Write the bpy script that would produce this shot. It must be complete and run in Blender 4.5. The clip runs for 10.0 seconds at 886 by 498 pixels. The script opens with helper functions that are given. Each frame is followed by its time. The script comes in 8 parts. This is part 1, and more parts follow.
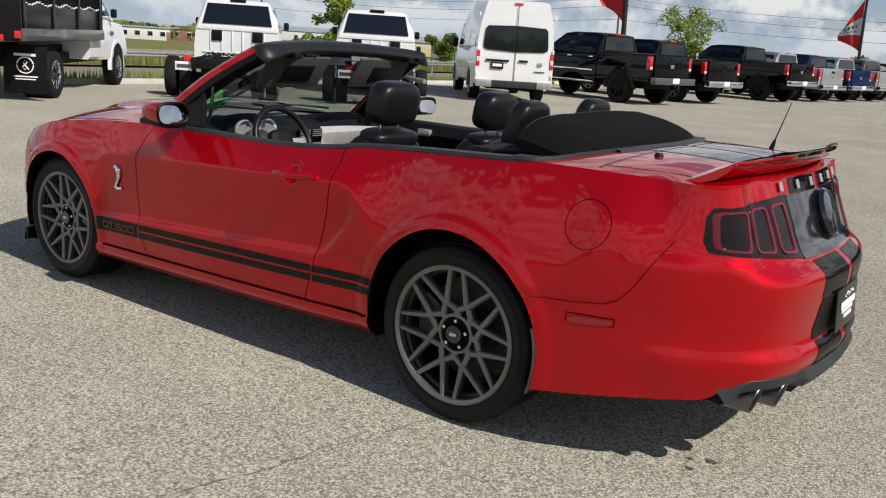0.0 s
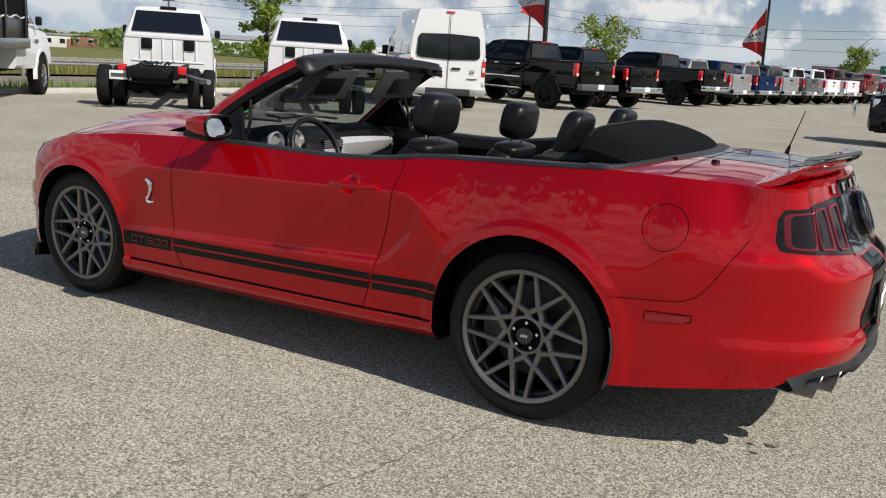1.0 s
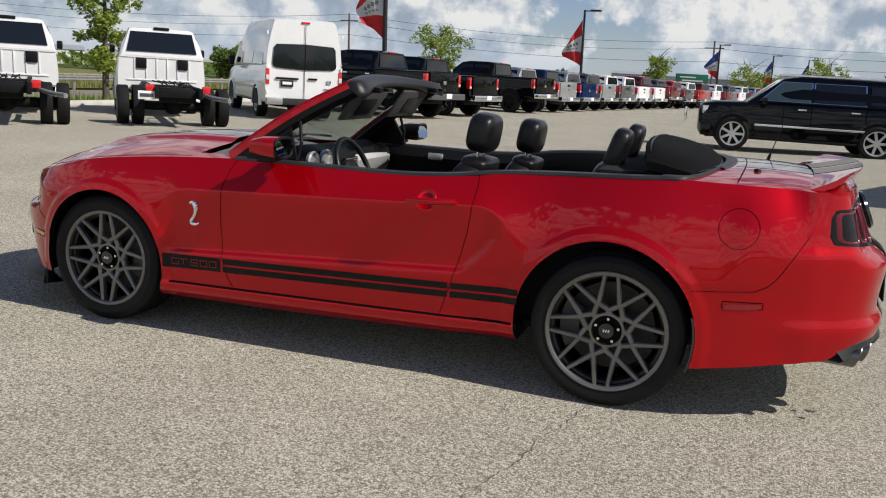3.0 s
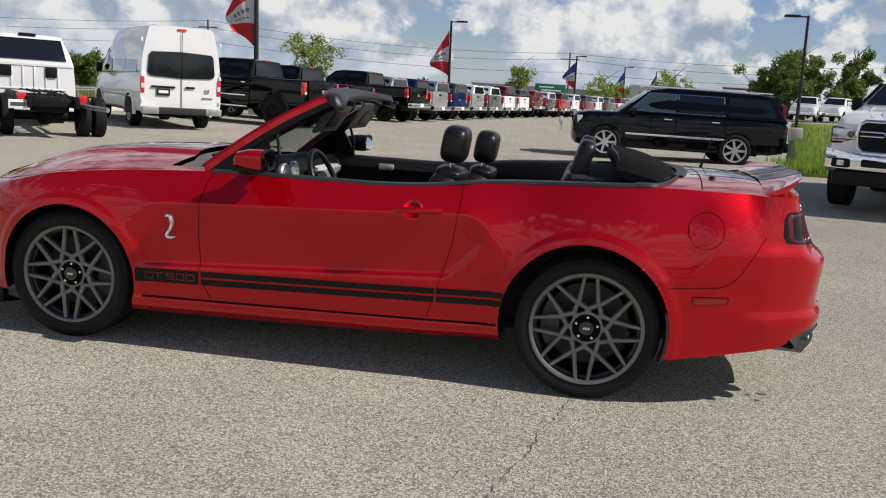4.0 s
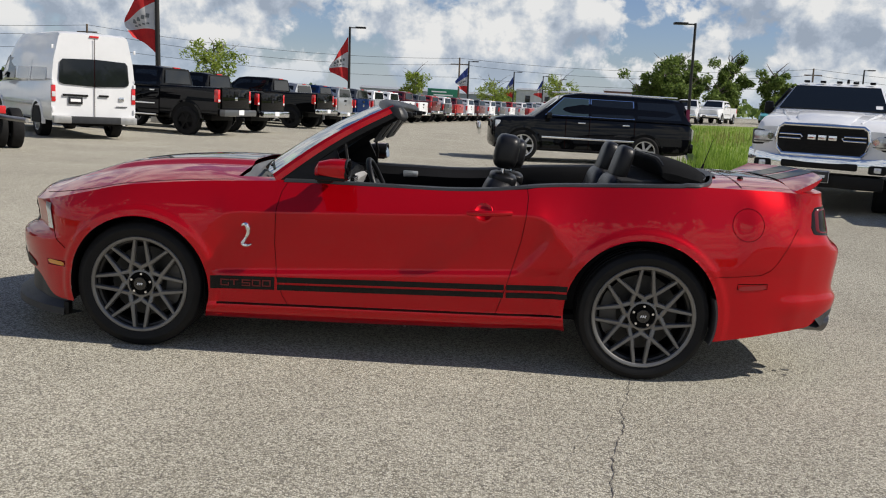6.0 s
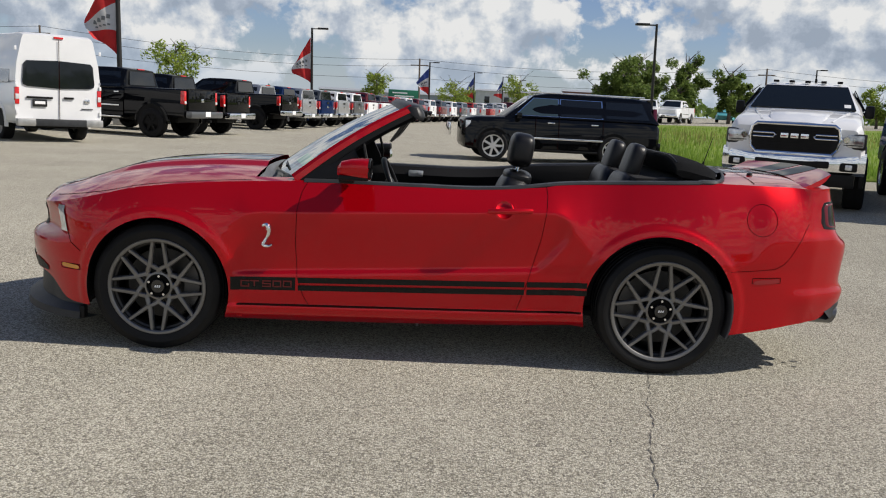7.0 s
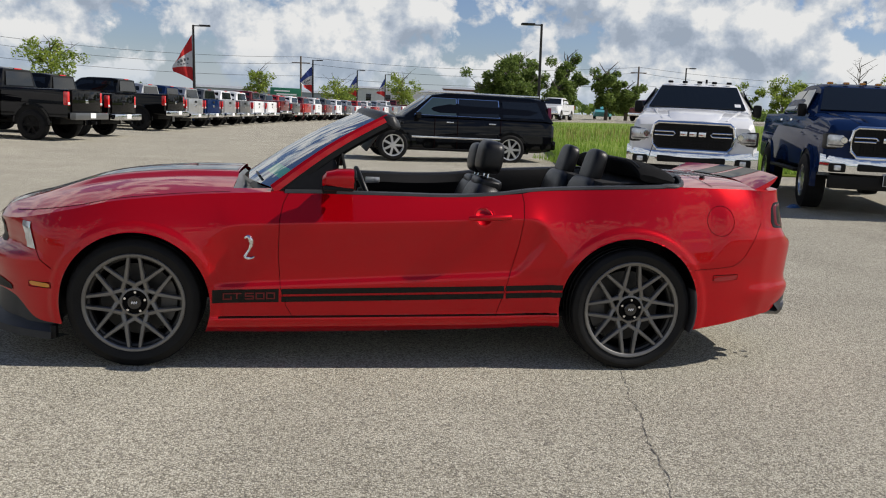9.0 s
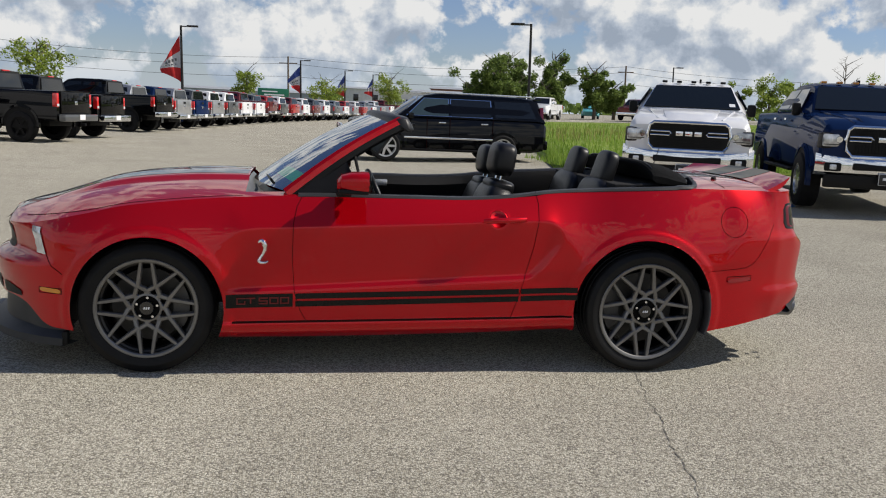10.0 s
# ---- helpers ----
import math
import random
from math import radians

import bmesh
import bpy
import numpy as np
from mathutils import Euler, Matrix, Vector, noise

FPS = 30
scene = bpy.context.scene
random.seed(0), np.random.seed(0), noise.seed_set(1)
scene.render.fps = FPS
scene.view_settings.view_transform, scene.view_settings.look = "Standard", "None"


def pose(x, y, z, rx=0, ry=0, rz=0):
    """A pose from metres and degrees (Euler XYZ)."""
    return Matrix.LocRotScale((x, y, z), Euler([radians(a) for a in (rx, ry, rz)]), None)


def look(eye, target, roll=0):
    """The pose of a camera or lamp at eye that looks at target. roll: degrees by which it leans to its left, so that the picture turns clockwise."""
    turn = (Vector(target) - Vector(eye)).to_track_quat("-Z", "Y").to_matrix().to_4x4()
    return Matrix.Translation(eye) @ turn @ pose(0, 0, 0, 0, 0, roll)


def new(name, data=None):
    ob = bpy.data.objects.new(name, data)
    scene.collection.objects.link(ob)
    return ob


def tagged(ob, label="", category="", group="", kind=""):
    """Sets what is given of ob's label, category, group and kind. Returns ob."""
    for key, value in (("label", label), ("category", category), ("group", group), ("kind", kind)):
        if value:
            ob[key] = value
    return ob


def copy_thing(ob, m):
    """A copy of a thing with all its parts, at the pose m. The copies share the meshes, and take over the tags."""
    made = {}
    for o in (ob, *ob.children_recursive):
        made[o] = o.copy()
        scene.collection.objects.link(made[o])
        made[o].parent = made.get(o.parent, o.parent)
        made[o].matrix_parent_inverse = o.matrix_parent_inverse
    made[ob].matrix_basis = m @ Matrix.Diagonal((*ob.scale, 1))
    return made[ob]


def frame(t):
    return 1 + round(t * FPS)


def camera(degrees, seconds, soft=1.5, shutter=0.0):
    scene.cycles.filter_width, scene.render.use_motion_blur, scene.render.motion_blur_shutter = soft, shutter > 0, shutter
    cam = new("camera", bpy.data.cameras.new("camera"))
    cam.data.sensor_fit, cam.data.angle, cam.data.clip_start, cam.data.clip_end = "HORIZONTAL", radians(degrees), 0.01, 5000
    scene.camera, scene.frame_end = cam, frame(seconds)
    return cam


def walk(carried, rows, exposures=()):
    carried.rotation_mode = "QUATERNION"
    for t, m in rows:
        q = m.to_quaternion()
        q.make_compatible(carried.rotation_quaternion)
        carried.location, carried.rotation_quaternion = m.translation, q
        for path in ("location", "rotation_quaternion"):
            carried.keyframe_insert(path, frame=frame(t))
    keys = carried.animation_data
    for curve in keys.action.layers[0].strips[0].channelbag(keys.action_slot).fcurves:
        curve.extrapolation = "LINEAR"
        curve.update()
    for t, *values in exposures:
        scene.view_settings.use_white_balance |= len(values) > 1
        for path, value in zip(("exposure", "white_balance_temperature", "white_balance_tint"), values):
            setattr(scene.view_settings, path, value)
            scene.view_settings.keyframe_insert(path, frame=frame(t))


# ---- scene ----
cam = camera(54.0, 10.0, soft=1.1)
PATH = [
    (0, (3.203, -3.498, 1.457), (2.06, -1.924, 0.993), 3.8),
    (0.5, (2.996, -3.756, 1.475), (1.938, -2.122, 1.016), 3.8),
    (1, (2.758, -3.953, 1.448), (1.776, -2.266, 1.01), 3.7),
    (1.5, (2.526, -4.169, 1.457), (1.638, -2.43, 1.024), 3.7),
    (2, (2.304, -4.411, 1.465), (1.506, -2.628, 1.035), 3.8),
    (2.2, (2.215, -4.487, 1.46), (1.452, -2.688, 1.033), 3.8),
    (3.3, (1.665, -4.791, 1.448), (1.123, -2.904, 1.066), 3.6),
    (3.5, (1.55, -4.86, 1.446), (1.064, -2.956, 1.072), 3.7),
    (4, (1.306, -5.025, 1.441), (0.994, -3.082, 1.084), 3.9),
    (4.5, (1.044, -5.121, 1.422), (0.838, -3.163, 1.074), 3.8),
    (5, (0.8, -5.223, 1.429), (0.669, -3.257, 1.086), 3.8),
    (5.5, (0.587, -5.366, 1.436), (0.509, -3.396, 1.099), 3.8),
    (5.7, (0.518, -5.407, 1.434), (0.45, -3.436, 1.098), 3.6),
    (6.8, (0.152, -5.487, 1.368), (0.145, -3.511, 1.057), 3.4),
    (7, (0.09, -5.483, 1.39), (0.121, -3.509, 1.067), 3.2),
    (7.5, (-0.1, -5.531, 1.416), (-0.005, -3.558, 1.097), 3.2),
    (8, (-0.229, -5.582, 1.424), (-0.074, -3.613, 1.105), 3.0),
    (8.5, (-0.35, -5.568, 1.415), (-0.065, -3.614, 1.099), 3.1),
    (9, (-0.449, -5.526, 1.429), (-0.151, -3.574, 1.114), 2.9),
    (9.5, (-0.537, -5.482, 1.422), (-0.225, -3.531, 1.109), 2.7),
    (10, (-0.589, -5.468, 1.434), (-0.263, -3.52, 1.12), 2.7),
]
walk(cam, [(t, look(eye, target, roll)) for t, eye, target, roll in PATH])

# ---- world and sun ----
SUN_TO = Vector((1.04, -0.09, 1.0)).normalized()
world = bpy.data.worlds.new("world")
scene.world = world
world.use_nodes = True
wn, wl = world.node_tree.nodes, world.node_tree.links
wn.clear()
sky = wn.new("ShaderNodeTexSky")
sky.sky_type, sky.sun_disc = "NISHITA", False
sky.sun_elevation = math.asin(SUN_TO.z)
sky.sun_rotation = math.atan2(SUN_TO.x, SUN_TO.y)
sky.air_density, sky.dust_density, sky.ozone_density = 1.0, 0.3, 2.0
geo = wn.new("ShaderNodeTexCoord")
sep = wn.new("ShaderNodeSeparateXYZ")
wl.new(geo.outputs["Generated"], sep.inputs[0])


def wmath(op, a, b=None, clamp=False):
    n = wn.new("ShaderNodeMath")
    n.operation, n.use_clamp = op, clamp
    for i, v in enumerate((a, b)):
        if v is None:
            continue
        if isinstance(v, (int, float)):
            n.inputs[i].default_value = v
        else:
            wl.new(v, n.inputs[i])
    return n.outputs[0]


# cumulus: noise over the ways to the sky, lit from the sun's side and from above


def wnoise(scale, detail, rough, shift, flat=2.0, warp=0.0):
    mp = wn.new("ShaderNodeMapping")
    mp.inputs["Location"].default_value = shift
    mp.inputs["Scale"].default_value = (1.0, 1.0, flat)
    wl.new(geo.outputs["Generated"], mp.inputs[0])
    n = wn.new("ShaderNodeTexNoise")
    n.inputs["Scale"].default_value, n.inputs["Detail"].default_value, n.inputs["Roughness"].default_value = scale, detail, rough
    n.inputs["Distortion"].default_value = warp
    wl.new(mp.outputs[0], n.inputs["Vector"])
    return n.outputs[0]


def wramp(v, *stops):
    r = wn.new("ShaderNodeValToRGB")
    while len(r.color_ramp.elements) < len(stops):
        r.color_ramp.elements.new(0.5)
    for e, (p, c) in zip(r.color_ramp.elements, stops):
        e.position, e.color = p, (*c, 1)
    wl.new(v, r.inputs[0])
    return r.outputs[0]


def puff(dx, dz):
    return wmath("ADD", wmath("MULTIPLY", wnoise(6.0, 3, 0.5, (3.1 + dx, 1.7, 0.4 + dz), 1.7), 0.5), wmath("MULTIPLY", wnoise(18.0, 10, 0.58, (0.3 + dx, 5.2, 1.0 + dz), 1.1, 0.1), 0.5))


body_c, body_s = puff(0, 0), puff(0.010, 0.030)
# the clouds stand low round the horizon and clear overhead
up = sep.outputs[2]
thin = wmath("MULTIPLY", wmath("SUBTRACT", up, 0.36, True), 0.90)
cover = wramp(wmath("SUBTRACT", body_c, thin), (0.424, (0, 0, 0)), (0.462, (1, 1, 1)))
relief = wmath("ADD", wmath("MULTIPLY", wmath("SUBTRACT", body_c, body_s), 5.6), 0.55, True)
tone = wramp(relief, (0.06, (4.6, 5.4, 6.6)), (0.34, (6.2, 7.0, 8.2)), (0.58, (8.6, 9.1, 9.7)), (0.82, (11.4, 11.4, 11.3)))
low = wmath("MULTIPLY", wmath("SUBTRACT", 1.0, wmath("MULTIPLY", wmath("ABSOLUTE", up), 17.0), True), 0.72)
hz = wn.new("ShaderNodeMixRGB")
wl.new(low, hz.inputs[0])
hz.inputs[2].default_value = (6.2, 7.5, 9.0, 1)
mix = wn.new("ShaderNodeMixRGB")
wl.new(cover, mix.inputs[0])
tint = wn.new("ShaderNodeMixRGB")
tint.blend_type, tint.inputs[0].default_value = "MULTIPLY", 1.0
tint.inputs[2].default_value = (0.96, 1.0, 1.24, 1)
wl.new(sky.outputs[0], tint.inputs[1])
wl.new(tint.outputs[0], mix.inputs[1])
wl.new(tone, mix.inputs[2])
bgn = wn.new("ShaderNodeBackground")
bgn.inputs[1].default_value = 0.070
wl.new(mix.outputs[0], hz.inputs[1])
wl.new(hz.outputs[0], bgn.inputs[0])
wout = wn.new("ShaderNodeOutputWorld")
wl.new(bgn.outputs[0], wout.inputs[0])

sun = new("sun", bpy.data.lights.new("sun", "SUN"))
sun.data.energy, sun.data.angle, sun.data.color = 4.7, radians(0.53), (1.0, 0.93, 0.83)
sun.matrix_world = look(SUN_TO * 50, (0, 0, 0))
scene.view_settings.exposure = 0.0


# ---- materials ----
def mat(name, color=(0.5, 0.5, 0.5), rough=0.5, metal=0.0, coat=0.0, vary=0.0, vscale=6.0, bump=0.0, bscale=60.0, spec=0.5, emit=None, trans=0.0, coatr=0.03, rvary=0.0):
    m = bpy.data.materials.new(name)
    m.use_nodes = True
    n, l = m.node_tree.nodes, m.node_tree.links
    b = n["Principled BSDF"]
    b.inputs["Base Color"].default_value = (*color, 1)
    b.inputs["Roughness"].default_value, b.inputs["Metallic"].default_value = rough, metal
    b.inputs["Coat Weight"].default_value, b.inputs["Coat Roughness"].default_value = coat, coatr
    b.inputs["Specular IOR Level"].default_value = spec
    b.inputs["Transmission Weight"].default_value = trans
    if emit:
        b.inputs["Emission Color"].default_value, b.inputs["Emission Strength"].default_value = (*emit[:3], 1), emit[3]
    tc = n.new("ShaderNodeTexCoord") if vary or bump or rvary else None
    if vary or rvary:
        t = n.new("ShaderNodeTexNoise")
        t.inputs["Scale"].default_value, t.inputs["Detail"].default_value = vscale, 6
        l.new(tc.outputs["Object"], t.inputs["Vector"])
    if vary:
        r = n.new("ShaderNodeValToRGB")
        r.color_ramp.elements[0].position, r.color_ramp.elements[1].position = 0.3, 0.7
        r.color_ramp.elements[0].color = (*[max(0, c * (1 - vary)) for c in color], 1)
        r.color_ramp.elements[1].color = (*[min(1, c * (1 + vary)) for c in color], 1)
        l.new(t.outputs[0], r.inputs[0])
        l.new(r.outputs[0], b.inputs["Base Color"])
    if rvary:
        mr = n.new("ShaderNodeMapRange")
        mr.inputs[3].default_value, mr.inputs[4].default_value = max(0, rough - rvary), rough + rvary
        l.new(t.outputs[0], mr.inputs[0])
        l.new(mr.outputs[0], b.inputs["Roughness"])
    if bump:
        t2 = n.new("ShaderNodeTexNoise")
        t2.inputs["Scale"].default_value, t2.inputs["Detail"].default_value = bscale, 4
        l.new(tc.outputs["Object"], t2.inputs["Vector"])
        bp = n.new("ShaderNodeBump")
        bp.inputs["Strength"].default_value, bp.inputs["Distance"].default_value = bump, 0.01
        l.new(t2.outputs[0], bp.inputs["Height"])
        l.new(bp.outputs[0], b.inputs["Normal"])
    return m


def glass(name, tint=(0.75, 0.85, 0.82), clear=0.82, power=2.6, least=0.10):
    """A thin pane: what it lets through, and its gloss."""
    m = bpy.data.materials.new(name)
    m.use_nodes = True
    n, l = m.node_tree.nodes, m.node_tree.links
    n.clear()
    tr, gl, mx, fr, o = n.new("ShaderNodeBsdfTransparent"), n.new("ShaderNodeBsdfGlossy"), n.new("ShaderNodeMixShader"), n.new("ShaderNodeLayerWeight"), n.new("ShaderNodeOutputMaterial")
    tr.inputs[0].default_value = (*[c * clear for c in tint], 1)
    gl.inputs["Roughness"].default_value = 0.01
    fr.inputs[0].default_value = 0.5
    pw, mr = n.new("ShaderNodeMath"), n.new("ShaderNodeMapRange")
    pw.operation, pw.inputs[1].default_value = "POWER", power
    mr.inputs[3].default_value, mr.inputs[4].default_value = least, 0.95
    l.new(fr.outputs["Facing"], pw.inputs[0])
    l.new(pw.outputs[0], mr.inputs[0])
    l.new(mr.outputs[0], mx.inputs[0])
    l.new(tr.outputs[0], mx.inputs[1])
    l.new(gl.outputs[0], mx.inputs[2])
    l.new(mx.outputs[0], o.inputs[0])
    return m


def red_paint():
    m = mat("ruby_red_paint", (0.36, 0.004, 0.009), 0.36, 0.45, 1.0, coatr=0.012, spec=0.1)
    n, l = m.node_tree.nodes, m.node_tree.links
    b = n["Principled BSDF"]
    b.inputs["Coat IOR"].default_value = 1.42
    b.inputs["Specular Tint"].default_value = (0.30, 0.002, 0.006, 1)
    tc, v = n.new("ShaderNodeTexCoord"), n.new("ShaderNodeTexNoise")
    v.inputs["Scale"].default_value = 900
    l.new(tc.outputs["Object"], v.inputs["Vector"])
    r = n.new("ShaderNodeValToRGB")
    r.color_ramp.elements[0].position, r.color_ramp.elements[1].position = 0.35, 0.7
    r.color_ramp.elements[0].color, r.color_ramp.elements[1].color = (0.38, 0.0004, 0.004, 1), (0.60, 0.0008, 0.0085, 1)
    l.new(v.outputs[0], r.inputs[0])
    l.new(r.outputs[0], b.inputs["Base Color"])
    # faint orange peel in the clear coat
    w = n.new("ShaderNodeTexNoise")
    w.inputs["Scale"].default_value, w.inputs["Detail"].default_value = 2.4, 0
    l.new(tc.outputs["Object"], w.inputs["Vector"])
    bp = n.new("ShaderNodeBump")
    bp.inputs["Strength"].default_value, bp.inputs["Distance"].default_value = 0.010, 0.006
    l.new(w.outputs[0], bp.inputs["Height"])
    l.new(bp.outputs[0], b.inputs["Coat Normal"])
    return m


def asphalt():
    m = mat("weathered_aggregate", (0.3, 0.29, 0.265), 0.95, spec=0.08)
    m.node_tree.nodes["Principled BSDF"].inputs["Diffuse Roughness"].default_value = 0.2
    n, l = m.node_tree.nodes, m.node_tree.links
    b = n["Principled BSDF"]
    tc = n.new("ShaderNodeTexCoord")
    vo = n.new("ShaderNodeTexVoronoi")
    vo.inputs["Scale"].default_value = 115
    vo.inputs["Randomness"].default_value = 1.0
    no, st, fi = n.new("ShaderNodeTexNoise"), n.new("ShaderNodeTexNoise"), n.new("ShaderNodeTexNoise")
    no.inputs["Scale"].default_value, no.inputs["Detail"].default_value = 210, 4
    st.inputs["Scale"].default_value, st.inputs["Detail"].default_value, st.inputs["Roughness"].default_value = 0.55, 7, 0.6
    fi.inputs["Scale"].default_value, fi.inputs["Detail"].default_value = 70, 5
    for t in (vo, no, st, fi):
        l.new(tc.outputs["Object"], t.inputs["Vector"])
    stone = n.new("ShaderNodeValToRGB")
    for e in (0.6, 0.85):
        stone.color_ramp.elements.new(e)
    for e, (p, c) in zip(stone.color_ramp.elements, ((0.0, (0.25, 0.236, 0.21)), (0.3, (0.388, 0.370, 0.304)), (0.62, (0.502, 0.480, 0.397)), (1.0, (0.66, 0.637, 0.545)))):
        e.position, e.color = p, (*c, 1)
    sp = n.new("ShaderNodeSeparateColor")
    l.new(vo.outputs["Color"], sp.inputs[0])
    l.new(sp.outputs[0], stone.inputs[0])
    pit = n.new("ShaderNodeValToRGB")
    pit.color_ramp.elements[0].position, pit.color_ramp.elements[1].position = 0.36, 0.5
    pit.color_ramp.elements[0].color, pit.color_ramp.elements[1].color = (0.66, 0.65, 0.63, 1), (1, 1, 1, 1)
    l.new(no.outputs[0], pit.inputs[0])
    stain = n.new("ShaderNodeValToRGB")
    stain.color_ramp.elements[0].position, stain.color_ramp.elements[1].position = 0.34, 0.62
    stain.color_ramp.elements[0].color, stain.color_ramp.elements[1].color = (0.835, 0.825, 0.815, 1), (0.990, 0.982, 0.975, 1)
    l.new(st.outputs[0], stain.inputs[0])
    # dark binder between the stones
    gapr = n.new("ShaderNodeValToRGB")
    gapr.color_ramp.elements[0].position, gapr.color_ramp.elements[1].position = 0.50, 0.74
    gapr.color_ramp.elements[0].color, gapr.color_ramp.elements[1].color = (1.07, 1.07, 1.07, 1), (0.60, 0.59, 0.57, 1)
    l.new(vo.outputs["Distance"], gapr.inputs[0])
    m1, m2, m3 = n.new("ShaderNodeMixRGB"), n.new("ShaderNodeMixRGB"), n.new("ShaderNodeMixRGB")
    for x in (m1, m2, m3):
        x.blend_type = "MULTIPLY"
        x.inputs[0].default_value = 1
    l.new(stone.outputs[0], m1.inputs[1])
    l.new(pit.outputs[0], m1.inputs[2])
    l.new(m1.outputs[0], m2.inputs[1])
    l.new(stain.outputs[0], m2.inputs[2])
    l.new(m2.outputs[0], m3.inputs[1])
    l.new(gapr.outputs[0], m3.inputs[2])
    l.new(m3.outputs[0], b.inputs["Base Color"])
    ad = n.new("ShaderNodeMath")
    ad.operation = "ADD"
    l.new(fi.outputs[0], ad.inputs[0])
    l.new(no.outputs[0], ad.inputs[1])
    su = n.new("ShaderNodeMath")
    su.operation = "SUBTRACT"
    l.new(ad.outputs[0], su.inputs[0])
    l.new(vo.outputs["Distance"], su.inputs[1])
    bp = n.new("ShaderNodeBump")
    bp.inputs["Strength"].default_value, bp.inputs["Distance"].default_value = 0.6, 0.007
    l.new(su.outputs[0], bp.inputs["Height"])
    l.new(bp.outputs[0], b.inputs["Normal"])
    return m


def grass_mat(name, a, c, scale=0.5):
    m = mat(name, a, 0.85, spec=0.2)
    n, l = m.node_tree.nodes, m.node_tree.links
    b = n["Principled BSDF"]
    tc = n.new("ShaderNodeTexCoord")
    t, f = n.new("ShaderNodeTexNoise"), n.new("ShaderNodeTexNoise")
    t.inputs["Scale"].default_value, t.inputs["Detail"].default_value = scale, 8
    f.inputs["Scale"].default_value, f.inputs["Detail"].default_value = 14, 6
    mx = n.new("ShaderNodeMath")
    mx.operation = "ADD"
    for q in (t, f):
        l.new(tc.outputs["Object"], q.inputs["Vector"])
    l.new(t.outputs[0], mx.inputs[0])
    l.new(f.outputs[0], mx.inputs[1])
    hf = n.new("ShaderNodeMath")
    hf.operation = "MULTIPLY"
    hf.inputs[1].default_value = 0.5
    l.new(mx.outputs[0], hf.inputs[0])
    r = n.new("ShaderNodeValToRGB")
    r.color_ramp.elements[0].position, r.color_ramp.elements[1].position = 0.38, 0.62
    r.color_ramp.elements[0].color, r.color_ramp.elements[1].color = (*a, 1), (*c, 1)
    l.new(hf.outputs[0], r.inputs[0])
    l.new(r.outputs[0], b.inputs["Base Color"])
    return m


def leaf_mat(name, a, c):
    m = mat(name, a, 0.6, spec=0.3)
    n, l = m.node_tree.nodes, m.node_tree.links
    b = n["Principled BSDF"]
    g = n.new("ShaderNodeNewGeometry")
    r = n.new("ShaderNodeValToRGB")
    r.color_ramp.elements[0].color, r.color_ramp.elements[1].color = (*a, 1), (*c, 1)
    l.new(g.outputs["Random Per Island"], r.inputs[0])
    l.new(r.outputs[0], b.inputs["Base Color"])
    tr = n.new("ShaderNodeBsdfTranslucent")
    l.new(r.outputs[0], tr.inputs[0])
    ms = n.new("ShaderNodeMixShader")
    ms.inputs[0].default_value = 0.42
    o = n["Material Output"]
    l.new(b.outputs[0], ms.inputs[1])
    l.new(tr.outputs[0], ms.inputs[2])
    l.new(ms.outputs[0], o.inputs[0])
    return m


RED = red_paint()
STRIPE = mat("black_stripe_vinyl", (0.006, 0.0062, 0.006), 0.30, 0.0, 0.5, spec=0.0, vary=0.15)
DECK_STRIPE = mat("waxed_black_stripe", (0.007, 0.0075, 0.008), 0.30, 0.0, 0.75, spec=0.1, vary=0.15, coatr=0.04)
STRIPE_RED = mat("dull_red_lettering", (0.13, 0.006, 0.008), 0.4, 0.0, 0.4, spec=0.2)
# dark strips laid on the panels stand in for shade inside the gaps
GAP_SHADE = mat("panel_gap_shade", (0.016, 0.002, 0.002), 0.9, spec=0.05)
RUBBER = mat("tyre_rubber", (0.009, 0.009, 0.0095), 0.55, spec=0.2, vary=0.25, vscale=9, bump=0.15, bscale=90, rvary=0.03)
GUN = mat("gunmetal_wheel", (0.1950, 0.1898, 0.1820), 0.42, 0.75, 0.1, vary=0.12, vscale=12, rvary=0.06)
# copy of the gunmetal, darkened to paint the shade on the rim's step
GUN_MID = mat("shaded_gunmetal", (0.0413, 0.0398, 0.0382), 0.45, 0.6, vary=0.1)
# near-black: shade behind the spokes put into colour; also used for the hub recess
GUN_DARK = mat("deep_shaded_gunmetal", (0.0025, 0.0025, 0.0027), 0.5, 0.2, spec=0.1)
IRON = mat("brake_iron", (0.05, 0.049, 0.048), 0.45, 0.8, vary=0.2, vscale=20)
CALIPER = mat("caliper_grey", (0.10, 0.096, 0.092), 0.45, 0.5, vary=0.2)
CHROME = mat("chrome", (0.82, 0.83, 0.85), 0.07, 1.0, vary=0.06, vscale=4)
SATIN = mat("satin_silver", (0.62, 0.62, 0.62), 0.32, 0.7, vary=0.06)
TRIM = mat("black_plastic_trim", (0.006, 0.006, 0.0065), 0.45, spec=0.2, vary=0.2, bump=0.2, bscale=300)
GLOSSBLACK = mat("gloss_black", (0.008, 0.008, 0.009), 0.12, 0, 0.8)
DIFF = mat("dark_grey_diffuser", (0.03, 0.032, 0.035), 0.5, spec=0.3, vary=0.2, bump=0.1, bscale=200)
BELT = mat("grey_belt_rubber", (0.028, 0.030, 0.033), 0.5, spec=0.35, vary=0.2, bump=0.1, bscale=300)
HEADER = mat("black_header_vinyl", (0.012, 0.0125, 0.0135), 0.42, spec=0.35, vary=0.2, bump=0.1, bscale=300)
